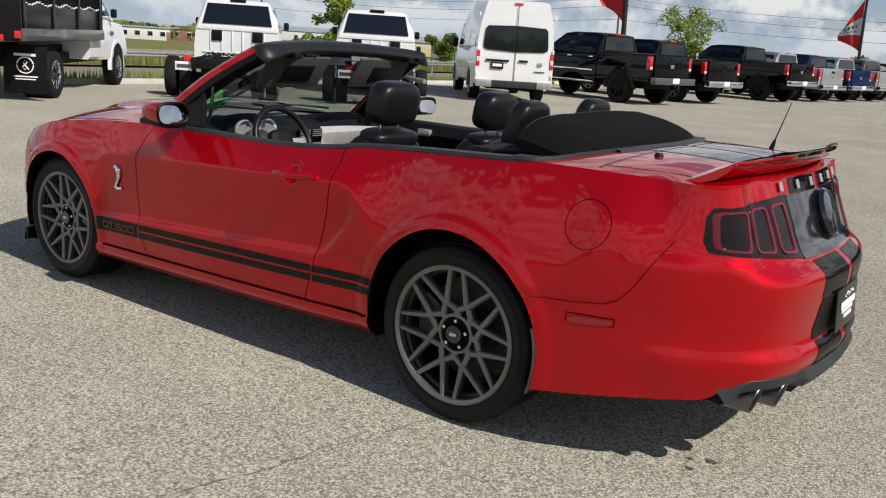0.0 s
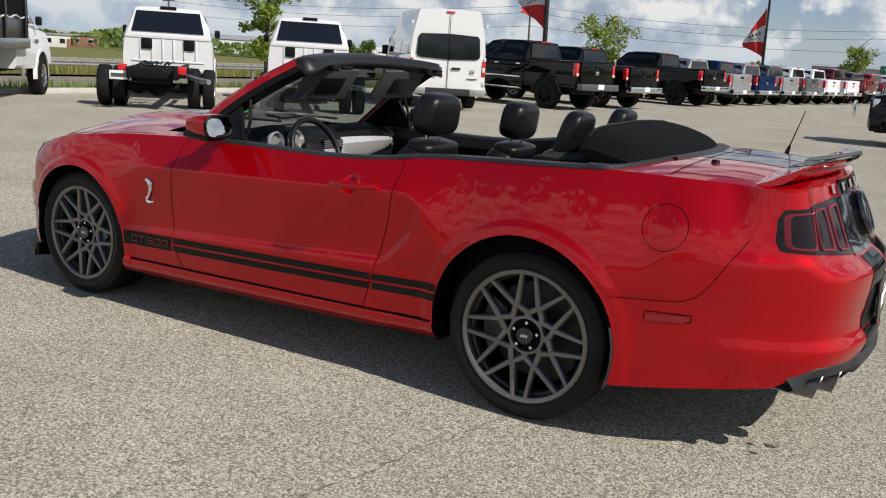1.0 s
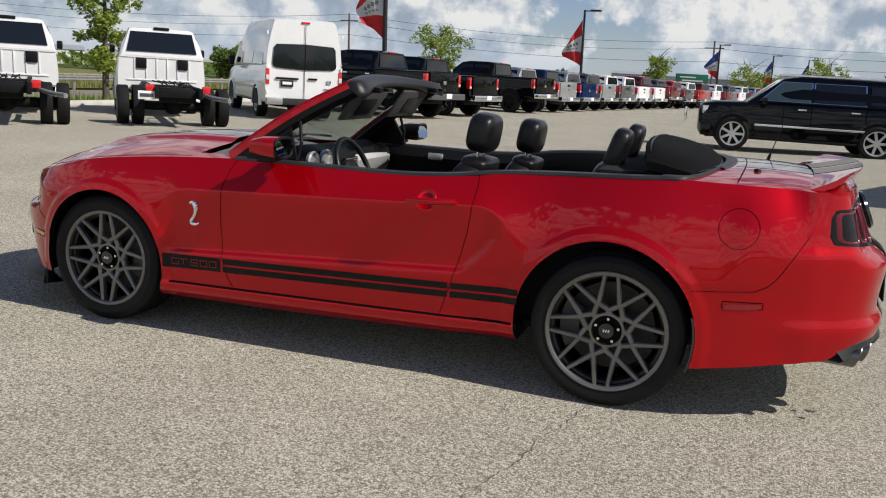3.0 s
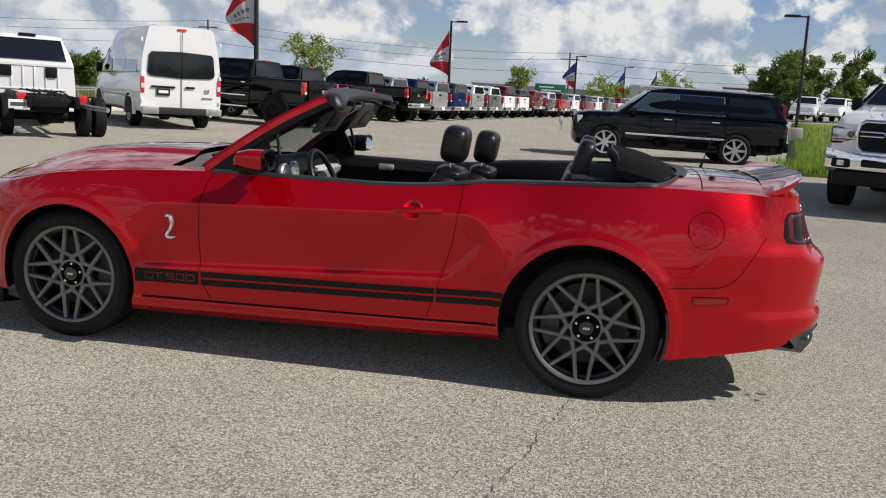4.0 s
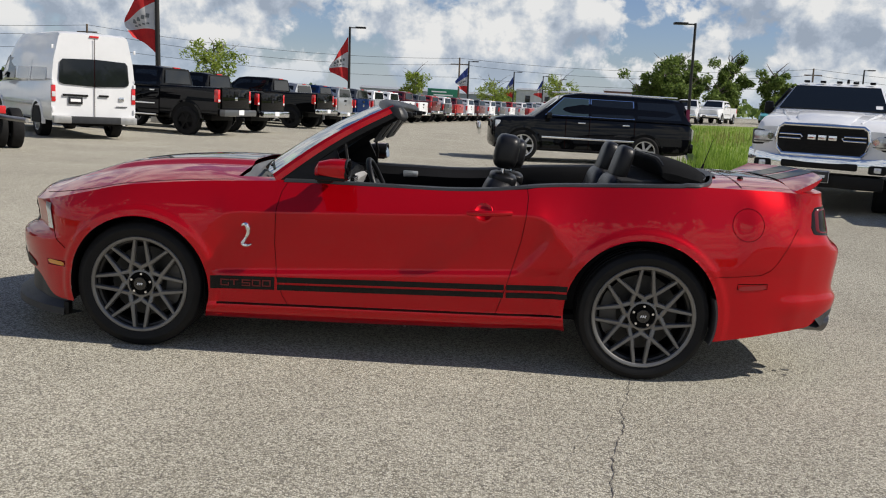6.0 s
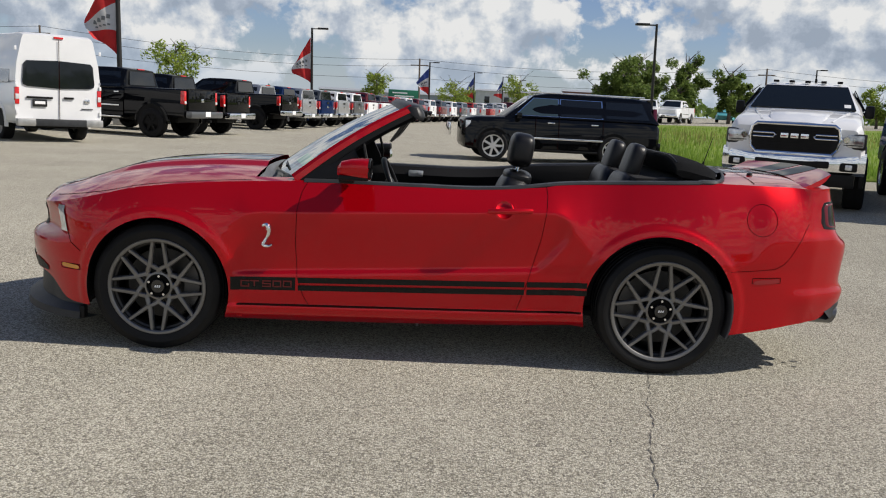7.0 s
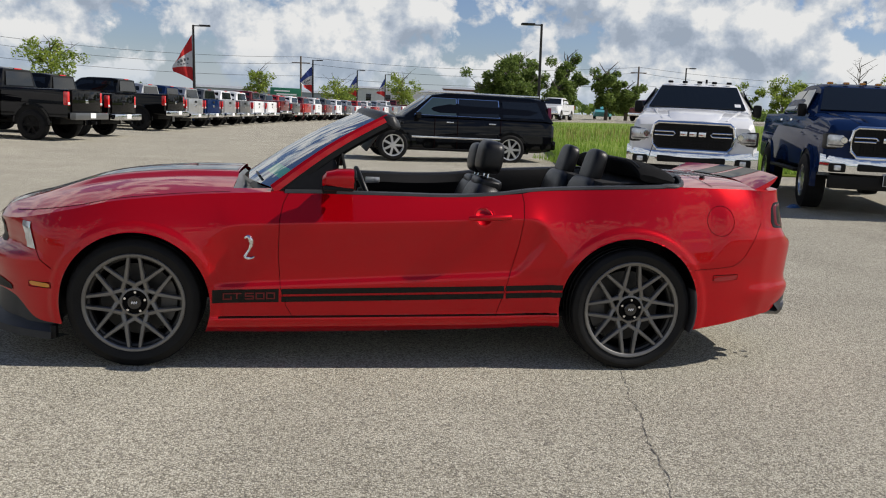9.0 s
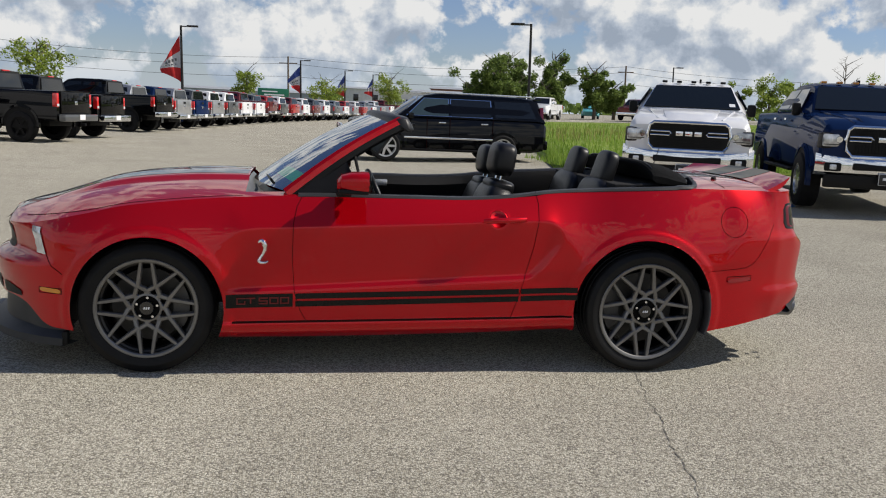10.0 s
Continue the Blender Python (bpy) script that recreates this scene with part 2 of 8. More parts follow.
FLAP = mat("grey_arch_liner", (0.07, 0.07, 0.075), 0.5, spec=0.3, vary=0.2)
LEATHER = mat("black_leather", (0.0075, 0.0075, 0.0085), 0.38, spec=0.3, vary=0.2, vscale=14, bump=0.10, bscale=160, rvary=0.06)
CARPET = mat("black_carpet", (0.006, 0.006, 0.0065), 0.95, bump=0.3, bscale=400)
FABRIC = mat("black_canvas", (0.0055, 0.0058, 0.0062), 0.88, spec=0.1, vary=0.2, vscale=25, bump=0.5, bscale=500)
DASH = mat("black_dash_vinyl", (0.006, 0.006, 0.0065), 0.55, spec=0.2, bump=0.25, bscale=350)
VISOR = mat("charcoal_visor_cloth", (0.06, 0.058, 0.056), 0.8, bump=0.3, bscale=400)
GREEN = mat("green_sticker", (0.03, 0.62, 0.08), 0.5, vary=0.15)
WSGLASS = glass("windscreen_glass", (0.80, 0.94, 0.90), 0.93, 1.2, 0.20)
MIRROR = mat("mirror", (0.55, 0.58, 0.62), 0.02, 1.0)
LAMP_SMOKE = mat("smoked_tail_lens", (0.008, 0.004, 0.005), 0.16, 0, 0.0, spec=0.35)
LAMP_RED = mat("red_tail_lens", (0.15, 0.006, 0.018), 0.25, 0, 0.1)
LAMP_MARK = mat("dark_red_marker_lens", (0.28, 0.005, 0.010), 0.15, 0, 0.6)
LAMP_AMBER = mat("amber_lens", (0.7, 0.26, 0.01), 0.15, 0, 0.8)
LAMP_CLEAR = mat("clear_lamp", (0.62, 0.64, 0.66), 0.12, 0.4, 1.0, vary=0.35, vscale=18)
PLATEBLACK = mat("plate_black", (0.012, 0.012, 0.013), 0.3)
LETTER = mat("white_lettering", (0.85, 0.85, 0.85), 0.5)
EXH = mat("polished_exhaust", (0.17, 0.17, 0.175), 0.35, 1.0, vary=0.2, vscale=14)
EXH_IN = mat("dark_pipe_bore", (0.01, 0.01, 0.01), 0.9)


# ---- mesh helpers ----
def link(name, verts, faces, material, parent=None, label="", smooth=True, angle=None):
    me = bpy.data.meshes.new(name)
    me.from_pydata([tuple(v) for v in verts], [], [tuple(f) for f in faces])
    me.update()
    bm = bmesh.new()
    bm.from_mesh(me)
    bmesh.ops.recalc_face_normals(bm, faces=bm.faces)
    bm.to_mesh(me)
    bm.free()
    return finish(name, me, material, parent, label, smooth, angle)


def finish(name, me, material, parent=None, label="", smooth=True, angle=None):
    for m in (material if isinstance(material, (list, tuple)) else (material,)):
        me.materials.append(m)
    if smooth:
        me.shade_smooth()
        if angle:
            me.set_sharp_from_angle(angle=radians(angle))
    ob = new(name, me)
    if parent is not None:
        ob.parent = parent
    if label:
        ob["label"] = label
    return ob


def part(name, bm, material, parent=None, label="", smooth=True, angle=32):
    bmesh.ops.recalc_face_normals(bm, faces=bm.faces)
    me = bpy.data.meshes.new(name)
    bm.to_mesh(me)
    bm.free()
    return finish(name, me, material, parent, label, smooth, angle)


def thing(name, m=None, label="", category="", group="", kind=""):
    e = new(name)
    e.empty_display_size = 0.2
    if m is not None:
        e.matrix_world = m
    return tagged(e, label, category, group, kind)


def box(bm, c, s, bevel=0.0, rot=None, seg=2):
    """A box with rounded edges: centre, full sizes, Euler degrees."""
    m = Matrix.Translation(c) @ (Euler([radians(a) for a in rot]).to_matrix().to_4x4() if rot else Matrix()) @ Matrix.Diagonal((*s, 1))
    r = bmesh.ops.create_cube(bm, size=1.0, matrix=m)
    if bevel:
        ed = {e for v in r["verts"] for e in v.link_edges}
        bmesh.ops.bevel(bm, geom=list(ed), offset=bevel, segments=seg, affect="EDGES", profile=0.6)
    return bm


def cyl(bm, a, b, r1, r2=None, n=16, caps=True):
    """A tapered rod from a to b."""
    a, b = Vector(a), Vector(b)
    d = b - a
    q = d.to_track_quat("Z", "Y").to_matrix().to_4x4()
    bmesh.ops.create_cone(bm, cap_ends=caps, segments=n, radius1=r1, radius2=r1 if r2 is None else r2, depth=d.length, matrix=Matrix.Translation((a + b) / 2) @ q)
    return bm


def lathe(bm, profile, n=48, axis="y"):
    """Turns a profile of (radius, along) round an axis; closed where it ends on the axis."""
    rings = []
    for r, h in profile:
        ring = []
        for k in range(n):
            a = 2 * math.pi * k / n
            c, s = r * math.cos(a), r * math.sin(a)
            ring.append(bm.verts.new({"y": (c, h, s), "z": (c, s, h), "x": (h, c, s)}[axis]))
        rings.append(ring)
    for p, q in zip(rings, rings[1:]):
        for k in range(n):
            bm.faces.new((p[k], p[(k + 1) % n], q[(k + 1) % n], q[k]))
    return rings


def tube(bm, pts, r, n=10, closed=False, squash=1.0):
    """A round bar along points."""
    pts = [Vector(p) for p in pts]
    rings = []
    cnt = len(pts)
    for i, p in enumerate(pts):
        d = (pts[(i + 1) % cnt] - pts[i - 1]) if closed else (pts[min(i + 1, cnt - 1)] - pts[max(i - 1, 0)])
        q = d.normalized().to_track_quat("Z", "Y").to_matrix()
        rr = r[i] if isinstance(r, (list, tuple)) else r
        rings.append([bm.verts.new(p + q @ Vector((rr * math.cos(2 * math.pi * k / n), rr * squash * math.sin(2 * math.pi * k / n), 0))) for k in range(n)])
    for i in range(cnt if closed else cnt - 1):
        p, q = rings[i], rings[(i + 1) % cnt]
        for k in range(n):
            bm.faces.new((p[k], p[(k + 1) % n], q[(k + 1) % n], q[k]))
    if not closed:
        bm.faces.new(rings[0][::-1])
        bm.faces.new(rings[-1])
    return bm


def plate(bm, pts, thick):
    """A slab over a flat or bent outline of points, thick along its normal, centred on it."""
    pts = [Vector(p) for p in pts]
    nrm = Vector((0, 0, 0))
    c = sum(pts, Vector()) / len(pts)
    for p, q in zip(pts, pts[1:] + pts[:1]):
        nrm += (p - c).cross(q - c)
    nrm.normalize()
    up = [bm.verts.new(p + nrm * thick / 2) for p in pts]
    lo = [bm.verts.new(p - nrm * thick / 2) for p in pts]
    bm.faces.new(up)
    bm.faces.new(lo[::-1])
    k = len(pts)
    for i in range(k):
        bm.faces.new((up[i], lo[i], lo[(i + 1) % k], up[(i + 1) % k]))
    return bm


def lerp_table(table, x):
    """Smooth curve through (x, value) rows."""
    if x <= table[0][0]:
        return table[0][1]
    if x >= table[-1][0]:
        return table[-1][1]
    for i in range(len(table) - 1):
        x0, v0 = table[i]
        x1, v1 = table[i + 1]
        if x <= x1:
            h = x1 - x0
            t = (x - x0) / h
            m0 = (v1 - v0) / h if i == 0 else 0.5 * ((v1 - v0) / h + (v0 - table[i - 1][1]) / (x0 - table[i - 1][0]))
            m1 = (v1 - v0) / h if i + 2 == len(table) else 0.5 * ((v1 - v0) / h + (table[i + 2][1] - v1) / (table[i + 2][0] - x1))
            return (2 * t ** 3 - 3 * t * t + 1) * v0 + (t ** 3 - 2 * t * t + t) * h * m0 + (-2 * t ** 3 + 3 * t * t) * v1 + (t ** 3 - t * t) * h * m1


def smooth(a, b, x):
    t = max(0.0, min(1.0, (x - a) / (b - a)))
    return t * t * (3 - 2 * t)


# ---- ground ----
def ground_z(x, y):
    """The lot: level round the car, rising a little to the east, falling away west of its edge."""
    z = 0.026 * max(0.0, min(x, 60) - 2.2) * smooth(1.5, 6.0, y)
    z += 0.011 * max(0.0, min(y, 70) - 20) * smooth(5, 14, x)
    z -= 0.030 * max(0.0, min(-x, 110) - 15.5)
    return z


def axis_steps(lo, hi, fine_lo, fine_hi, fine, grow=1.35):
    a = [fine_lo]
    while a[-1] < fine_hi:
        a.append(a[-1] + fine)
    s = fine
    while a[-1] < hi:
        s *= grow
        a.append(min(hi, a[-1] + s))
    s = fine
    while a[0] > lo:
        s *= grow
        a.insert(0, max(lo, a[0] - s))
    return a


def build_ground():
    xs, ys = axis_steps(-2500, 2500, -30, 24, 1.0), axis_steps(-2500, 3500, -8, 70, 1.0)
    v = [(x, y, ground_z(x, y)) for x in xs for y in ys]
    n = len(ys)
    f = [(i * n + k, (i + 1) * n + k, (i + 1) * n + k + 1, i * n + k + 1) for i in range(len(xs) - 1) for k in range(n - 1)]
    g = link("ground", v, f, asphalt())
    tagged(g, "weathered grey aggregate parking lot with fine cracks", "ground", kind="structure")
    return g


build_ground()


# ---- the red convertible (nose towards -x, its left side towards -y) ----
PLAN = [(-2.30, 0.0), (-2.287, 0.20), (-2.24, 0.40), (-2.155, 0.57), (-2.045, 0.70), (-1.89, 0.812), (-1.70, 0.888), (-1.52, 0.92), (-1.36, 0.93), (-0.90, 0.914), (-0.30, 0.908), (0.30, 0.900), (0.60, 0.893), (0.90, 0.883), (1.05, 0.888), (1.20, 0.905), (1.36, 0.917), (1.55, 0.914), (1.70, 0.896), (1.90, 0.862), (2.05, 0.826), (2.14, 0.803), (2.21, 0.781), (2.25, 0.758), (2.30, 0.728), (2.385, 0.674), (2.465, 0.600), (2.525, 0.475), (2.565, 0.27), (2.585, 0.0)]
TOP = [(-2.30, 0.725), (-2.16, 0.738), (-2.05, 0.752), (-1.90, 0.782), (-1.66, 0.838), (-1.51, 0.875), (-1.36, 0.897), (-1.06, 0.928), (-0.76, 0.948), (-0.58, 0.958), (0.0, 0.963), (0.31, 0.965), (0.56, 0.982), (0.78, 1.012), (1.09, 1.034), (1.40, 1.052), (1.56, 1.060), (1.72, 1.060), (2.04, 1.056), (2.25, 1.052), (2.40, 1.062), (2.585, 1.066)]
BOT = [(-2.30, 0.36), (-2.02, 0.345), (-1.89, 0.250), (-1.75, 0.232), (-0.9, 0.193), (0.93, 0.233), (1.75, 0.250), (2.05, 0.29), (2.25, 0.312), (2.34, 0.327), (2.40, 0.375), (2.46, 0.405), (2.585, 0.405)]
# inward depth of the skin: below the sill's gap, on the side between the creases, and above its line of lean
D_SILL = [(-0.12, 0.105), (-0.10, 0.078), (-0.08, 0.046), (-0.06, 0.022), (-0.04, 0.009), (-0.02, 0.004), (-0.006, 0.005), (0.0, 0.010), (0.012, 0.011), (0.06, 0.006), (0.11, 0.001), (0.16, 0.0)]
LEAN_Z = [(-2.3, 0.70), (-1.8, 0.68), (-1.60, 0.68), (-1.05, 0.69), (-0.97, 0.715), (-0.90, 0.765), (-0.84, 0.784), (-0.70, 0.792), (-0.32, 0.811), (0.22, 0.837), (0.68, 0.860), (0.78, 0.855), (0.84, 0.820), (0.90, 0.765), (0.96, 0.700), (1.02, 0.672), (1.2, 0.668), (1.6, 0.668), (1.76, 0.664), (1.82, 0.674), (1.87, 0.730), (1.92, 0.785), (2.0, 0.80), (2.7, 0.80)]
LEAN_D = [(-2.3, 0.04), (-1.9, 0.05), (-1.36, 0.075), (-0.9, 0.088), (-0.6, 0.092), (0.7, 0.098), (1.2, 0.112), (1.9, 0.100), (2.2, 0.09)]
D_REAR = [(0.28, 0.07), (0.36, 0.035), (0.43, 0.002), (0.47, 0.0), (0.50, 0.022), (0.60, 0.024), (0.74, 0.010), (0.785, 0.012), (0.82, 0.045), (0.92, 0.082), (1.05, 0.125)]
# the same across the middle of the tail
D_TAIL = [(0.28, 0.07), (0.36, 0.032), (0.43, 0.004), (0.475, 0.0), (0.50, 0.022), (0.60, 0.024), (0.70, 0.014), (0.745, 0.020), (0.785, 0.070), (0.82, 0.100), (0.92, 0.145), (1.0, 0.180), (1.066, 0.205)]
D_NOSE = [(0.20, 0.045), (0.30, 0.030), (0.42, 0.012), (0.52, 0.0), (0.565, 0.012), (0.60, 0.075), (0.66, 0.080), (0.735, 0.070), (0.80, 0.09)]
ARCH_F, ARCH_R = (-1.356, 0.346, 0.384), (1.346, 0.36, 0.409)


def plan_points(step=0.016):
    """The outline from nose to tail at even steps: x, y and outward normal."""
    s = [0.0]
    for p, q in zip(PLAN, PLAN[1:]):
        s.append(s[-1] + math.dist(p, q))
    tx, ty = list(zip(s, [p[0] for p in PLAN])), list(zip(s, [p[1] for p in PLAN]))
    n = int(s[-1] / step)
    out = []
    L = s[-1]

    def raw(u):
        if u < 0:
            return Vector((lerp_table(tx, -u), -lerp_table(ty, -u)))
        if u > L:
            return Vector((lerp_table(tx, 2 * L - u), -lerp_table(ty, 2 * L - u)))
        return Vector((lerp_table(tx, u), lerp_table(ty, u)))

    def eased(u):
        return sum((raw(u + 0.010 * k) * (5 - abs(k)) for k in range(-4, 5)), Vector((0, 0))) / 25
    for i in range(n + 1):
        u = L * i / n
        x, y = eased(u)
        dx, dy = eased(u + 0.006) - eased(u - 0.006)
        k = math.hypot(dx, dy)
        nx, ny = -dy / k, dx / k
        if i == 0:
            nx, ny = -1.0, 0.0
        if i == n:
            nx, ny = 1.0, 0.0
        out.append((x, max(y, 0.0), nx, ny))
    return out


PLANPTS = plan_points()


def crease_z(x):
    """The lower crease of the side."""
    return 0.524 + 0.060 * max(-1.2, min(x, 2.2))


def gap_z(x):
    """The gap over the sill."""
    return 0.305 + 0.0215 * x


def soft_table(table, z, w):
    return (lerp_table(table, z - w) + 2 * lerp_table(table, z - w / 2) + 2 * lerp_table(table, z) + 2 * lerp_table(table, z + w / 2) + lerp_table(table, z + w)) / 8


def skin_depth(x, z):
    wr, wf = smooth(1.98, 2.36, x), 1 - smooth(-2.12, -1.76, x)
    wc = smooth(2.34, 2.50, x)
    d = 0.0
    if wr < 1 and wf < 1:
        z0, zl = lerp_table(LEAN_Z, x), crease_z(x)
        dx_ = smooth(0.76, 0.98, x) + 1 - smooth(-1.02, -0.82, x)
        h = (z - z0) + math.sqrt((z - z0) ** 2 + 0.0045 ** 2)
        hb = max(0.10, lerp_table(TOP, x) - z0)
        side_d = lerp_table(LEAN_D, x) * (h / 2 / hb) ** (1.0 + 0.55 * dx_)
        side_d += lerp_table(D_SILL, z - gap_z(x)) * smooth(-1.70, -1.62, x) * smooth(1.74, 1.66, x)
        # shallow hollow between the creases, closed by the scoop ahead of the rear wheel
        xr = lerp_table([(0.50, 0.650), (0.545, 0.675), (0.63, 0.746), (0.73, 0.820), (0.79, 0.826), (0.85, 0.775)], z)
        depth = lerp_table([(-0.040, -0.003), (-0.022, 0.001), (-0.004, 0.011), (0.012, 0.0125), (0.12, 0.009), (0.20, 0.0045), (0.255, 0.001), (0.30, 0.0)], z - zl)
        inside = smooth(-1.00, -0.88, x) * smooth(xr + 0.030, xr - 0.028, x)
        side_d += depth * inside - 0.006 * (1 - inside) * smooth(zl - 0.05, zl + 0.02, z) * smooth(z0 + 0.02, z0 - 0.06, z)
        d = side_d * (1 - wr) * (1 - wf)
    if wr > 0:
        d += (soft_table(D_REAR, z, 0.018) * (1 - wc) + soft_table(D_TAIL, z, 0.016) * wc) * wr
    if wf > 0:
        d += soft_table(D_NOSE, z, 0.012) * wf
    # lips round both arches
    for cx, cz, r in (ARCH_F, ARCH_R):
        rr = math.hypot(x - cx, z - cz)
        d -= 0.010 * smooth(r + 0.060, r + 0.036, rr) * smooth(0.16, 0.3, z)
    return d


def skin(i, z, out=0.0):
    """A point of the left skin (y negative) at outline step i and height z, moved out by a little."""
    x, y, nx, ny = PLANPTS[i]
    d = skin_depth(x, z) - out
    ny *= 1 - 0.85 * smooth(2.08, 2.34, x)
    return Vector((x - nx * d, -(y - ny * d), z))


def step_at(x):
    """The outline step along the flank next to x."""
    return min(range(len(PLANPTS)), key=lambda i: abs(PLANPTS[i][0] - x))


def skin_x(x, z, out=0.0):
    """The left flank's point at x and z."""
    i = step_at(x)
    p = skin(i, z, out)
    j = min(max(i + (1 if p.x < x else -1), 0), len(PLANPTS) - 1)
    q = skin(j, z, out)
    if abs(q.x - p.x) < 1e-6:
        return p
    t = max(0.0, min(1.0, (x - p.x) / (q.x - p.x)))
    return p.lerp(q, t)


SEAM_F = [(0.30, -0.548), (0.35, -0.578), (0.45, -0.61), (0.63, -0.625), (0.82, -0.621), (0.90, -0.605), (0.96, -0.575)]
SEAM_R = [(0.22, 0.545), (0.31, 0.572), (0.463, 0.619), (0.60, 0.656), (0.717, 0.685), (0.861, 0.704), (0.948, 0.711), (1.015, 0.700)]
ROWS = (34, 36, 40)


def flank_grid(side):
    """Vertices of one side's skin by column and row, the columns bent along the door's seams."""
    iF, iR = step_at(-0.61), step_at(0.62)
    cols = []
    for i, (x, y, nx, ny) in enumerate(PLANPTS):
        zb, zt = lerp_table(BOT, x), lerp_table(TOP, x)
        col = []
        stops = (zb, max(zb + 0.06, crease_z(x)), lerp_table(LEAN_Z, x), zt)
        levels = [lo + (hi - lo) * k / n for lo, hi, n in zip(stops, stops[1:], ROWS) for k in range(n)] + [zt]
        for z in levels:
            sh = (lerp_table(SEAM_F, z) - PLANPTS[iF][0]) * max(0, 1 - abs(i - iF) / 19) + (lerp_table(SEAM_R, z) - PLANPTS[iR][0]) * max(0, 1 - abs(i - iR) / 19)
            p = skin_x(x + sh, z) if sh else skin(i, z)
            col.append(Vector((p.x, p.y * side, p.z)))
        cols.append(col)
    return cols, iF, iR


def cut_arches(bm):
    """Opens the wheel arches: faces inside go, and the edge is drawn onto the circle."""
    for cx, cz, r in (ARCH_F, ARCH_R):
        inside = {v for v in bm.verts if math.hypot(v.co.x - cx, v.co.z - cz) < r}
        bmesh.ops.delete(bm, geom=[f for f in bm.faces if all(v in inside for v in f.verts)], context="FACES")
        for v in bm.verts:
            if v in inside and v.link_faces:
                dx, dz = v.co.x - cx, v.co.z - cz
                k = r / max(1e-6, math.hypot(dx, dz))
                v.co.x, v.co.z = cx + dx * k, cz + dz * k
    bmesh.ops.delete(bm, geom=[v for v in bm.verts if not v.link_faces], context="VERTS")


def cut_round(bm, cx, cz, r):
    """A round hole for the hollow behind a door handle."""
    inside = {v for v in bm.verts if math.hypot(v.co.x - cx, v.co.z - cz) < r}
    bmesh.ops.delete(bm, geom=[f for f in bm.faces if all(v in inside for v in f.verts)], context="FACES")
    for v in bm.verts:
        if v in inside and v.link_faces:
            k = r / max(1e-6, math.hypot(v.co.x - cx, v.co.z - cz))
            v.co.x, v.co.z = cx + (v.co.x - cx) * k, cz + (v.co.z - cz) * k
    bmesh.ops.delete(bm, geom=[v for v in bm.verts if not v.link_faces], context="VERTS")


def grid_bm(cols):
    bm = bmesh.new()
    vs = [[bm.verts.new(p) for p in c] for c in cols]
    for a, b in zip(vs, vs[1:]):
        for k in range(len(a) - 1):
            bm.faces.new((a[k], b[k], b[k + 1], a[k + 1]))
    return bm


def strip(pts_pairs, material, name, parent, label=""):
    """A narrow ribbon from pairs of points."""
    bm = bmesh.new()
    prev = None
    for a, b in pts_pairs:
        cur = (bm.verts.new(a), bm.verts.new(b))
        if prev:
            bm.faces.new((prev[0], prev[1], cur[1], cur[0]))
        prev = cur
    return part(name, bm, material, parent, label)


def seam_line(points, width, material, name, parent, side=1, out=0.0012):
    """A ribbon along the skin through (x, z) points, for lettering or a gap's painted shade."""
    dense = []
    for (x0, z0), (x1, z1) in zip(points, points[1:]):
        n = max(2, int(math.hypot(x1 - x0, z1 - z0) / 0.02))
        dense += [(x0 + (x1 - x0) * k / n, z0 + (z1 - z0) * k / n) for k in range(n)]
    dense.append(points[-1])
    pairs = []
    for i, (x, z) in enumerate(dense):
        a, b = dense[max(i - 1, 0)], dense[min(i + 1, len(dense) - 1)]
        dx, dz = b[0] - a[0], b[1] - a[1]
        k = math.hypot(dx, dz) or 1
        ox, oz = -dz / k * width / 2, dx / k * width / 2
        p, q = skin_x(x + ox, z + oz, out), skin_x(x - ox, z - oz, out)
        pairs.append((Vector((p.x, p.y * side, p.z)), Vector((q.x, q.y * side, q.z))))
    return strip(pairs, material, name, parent)


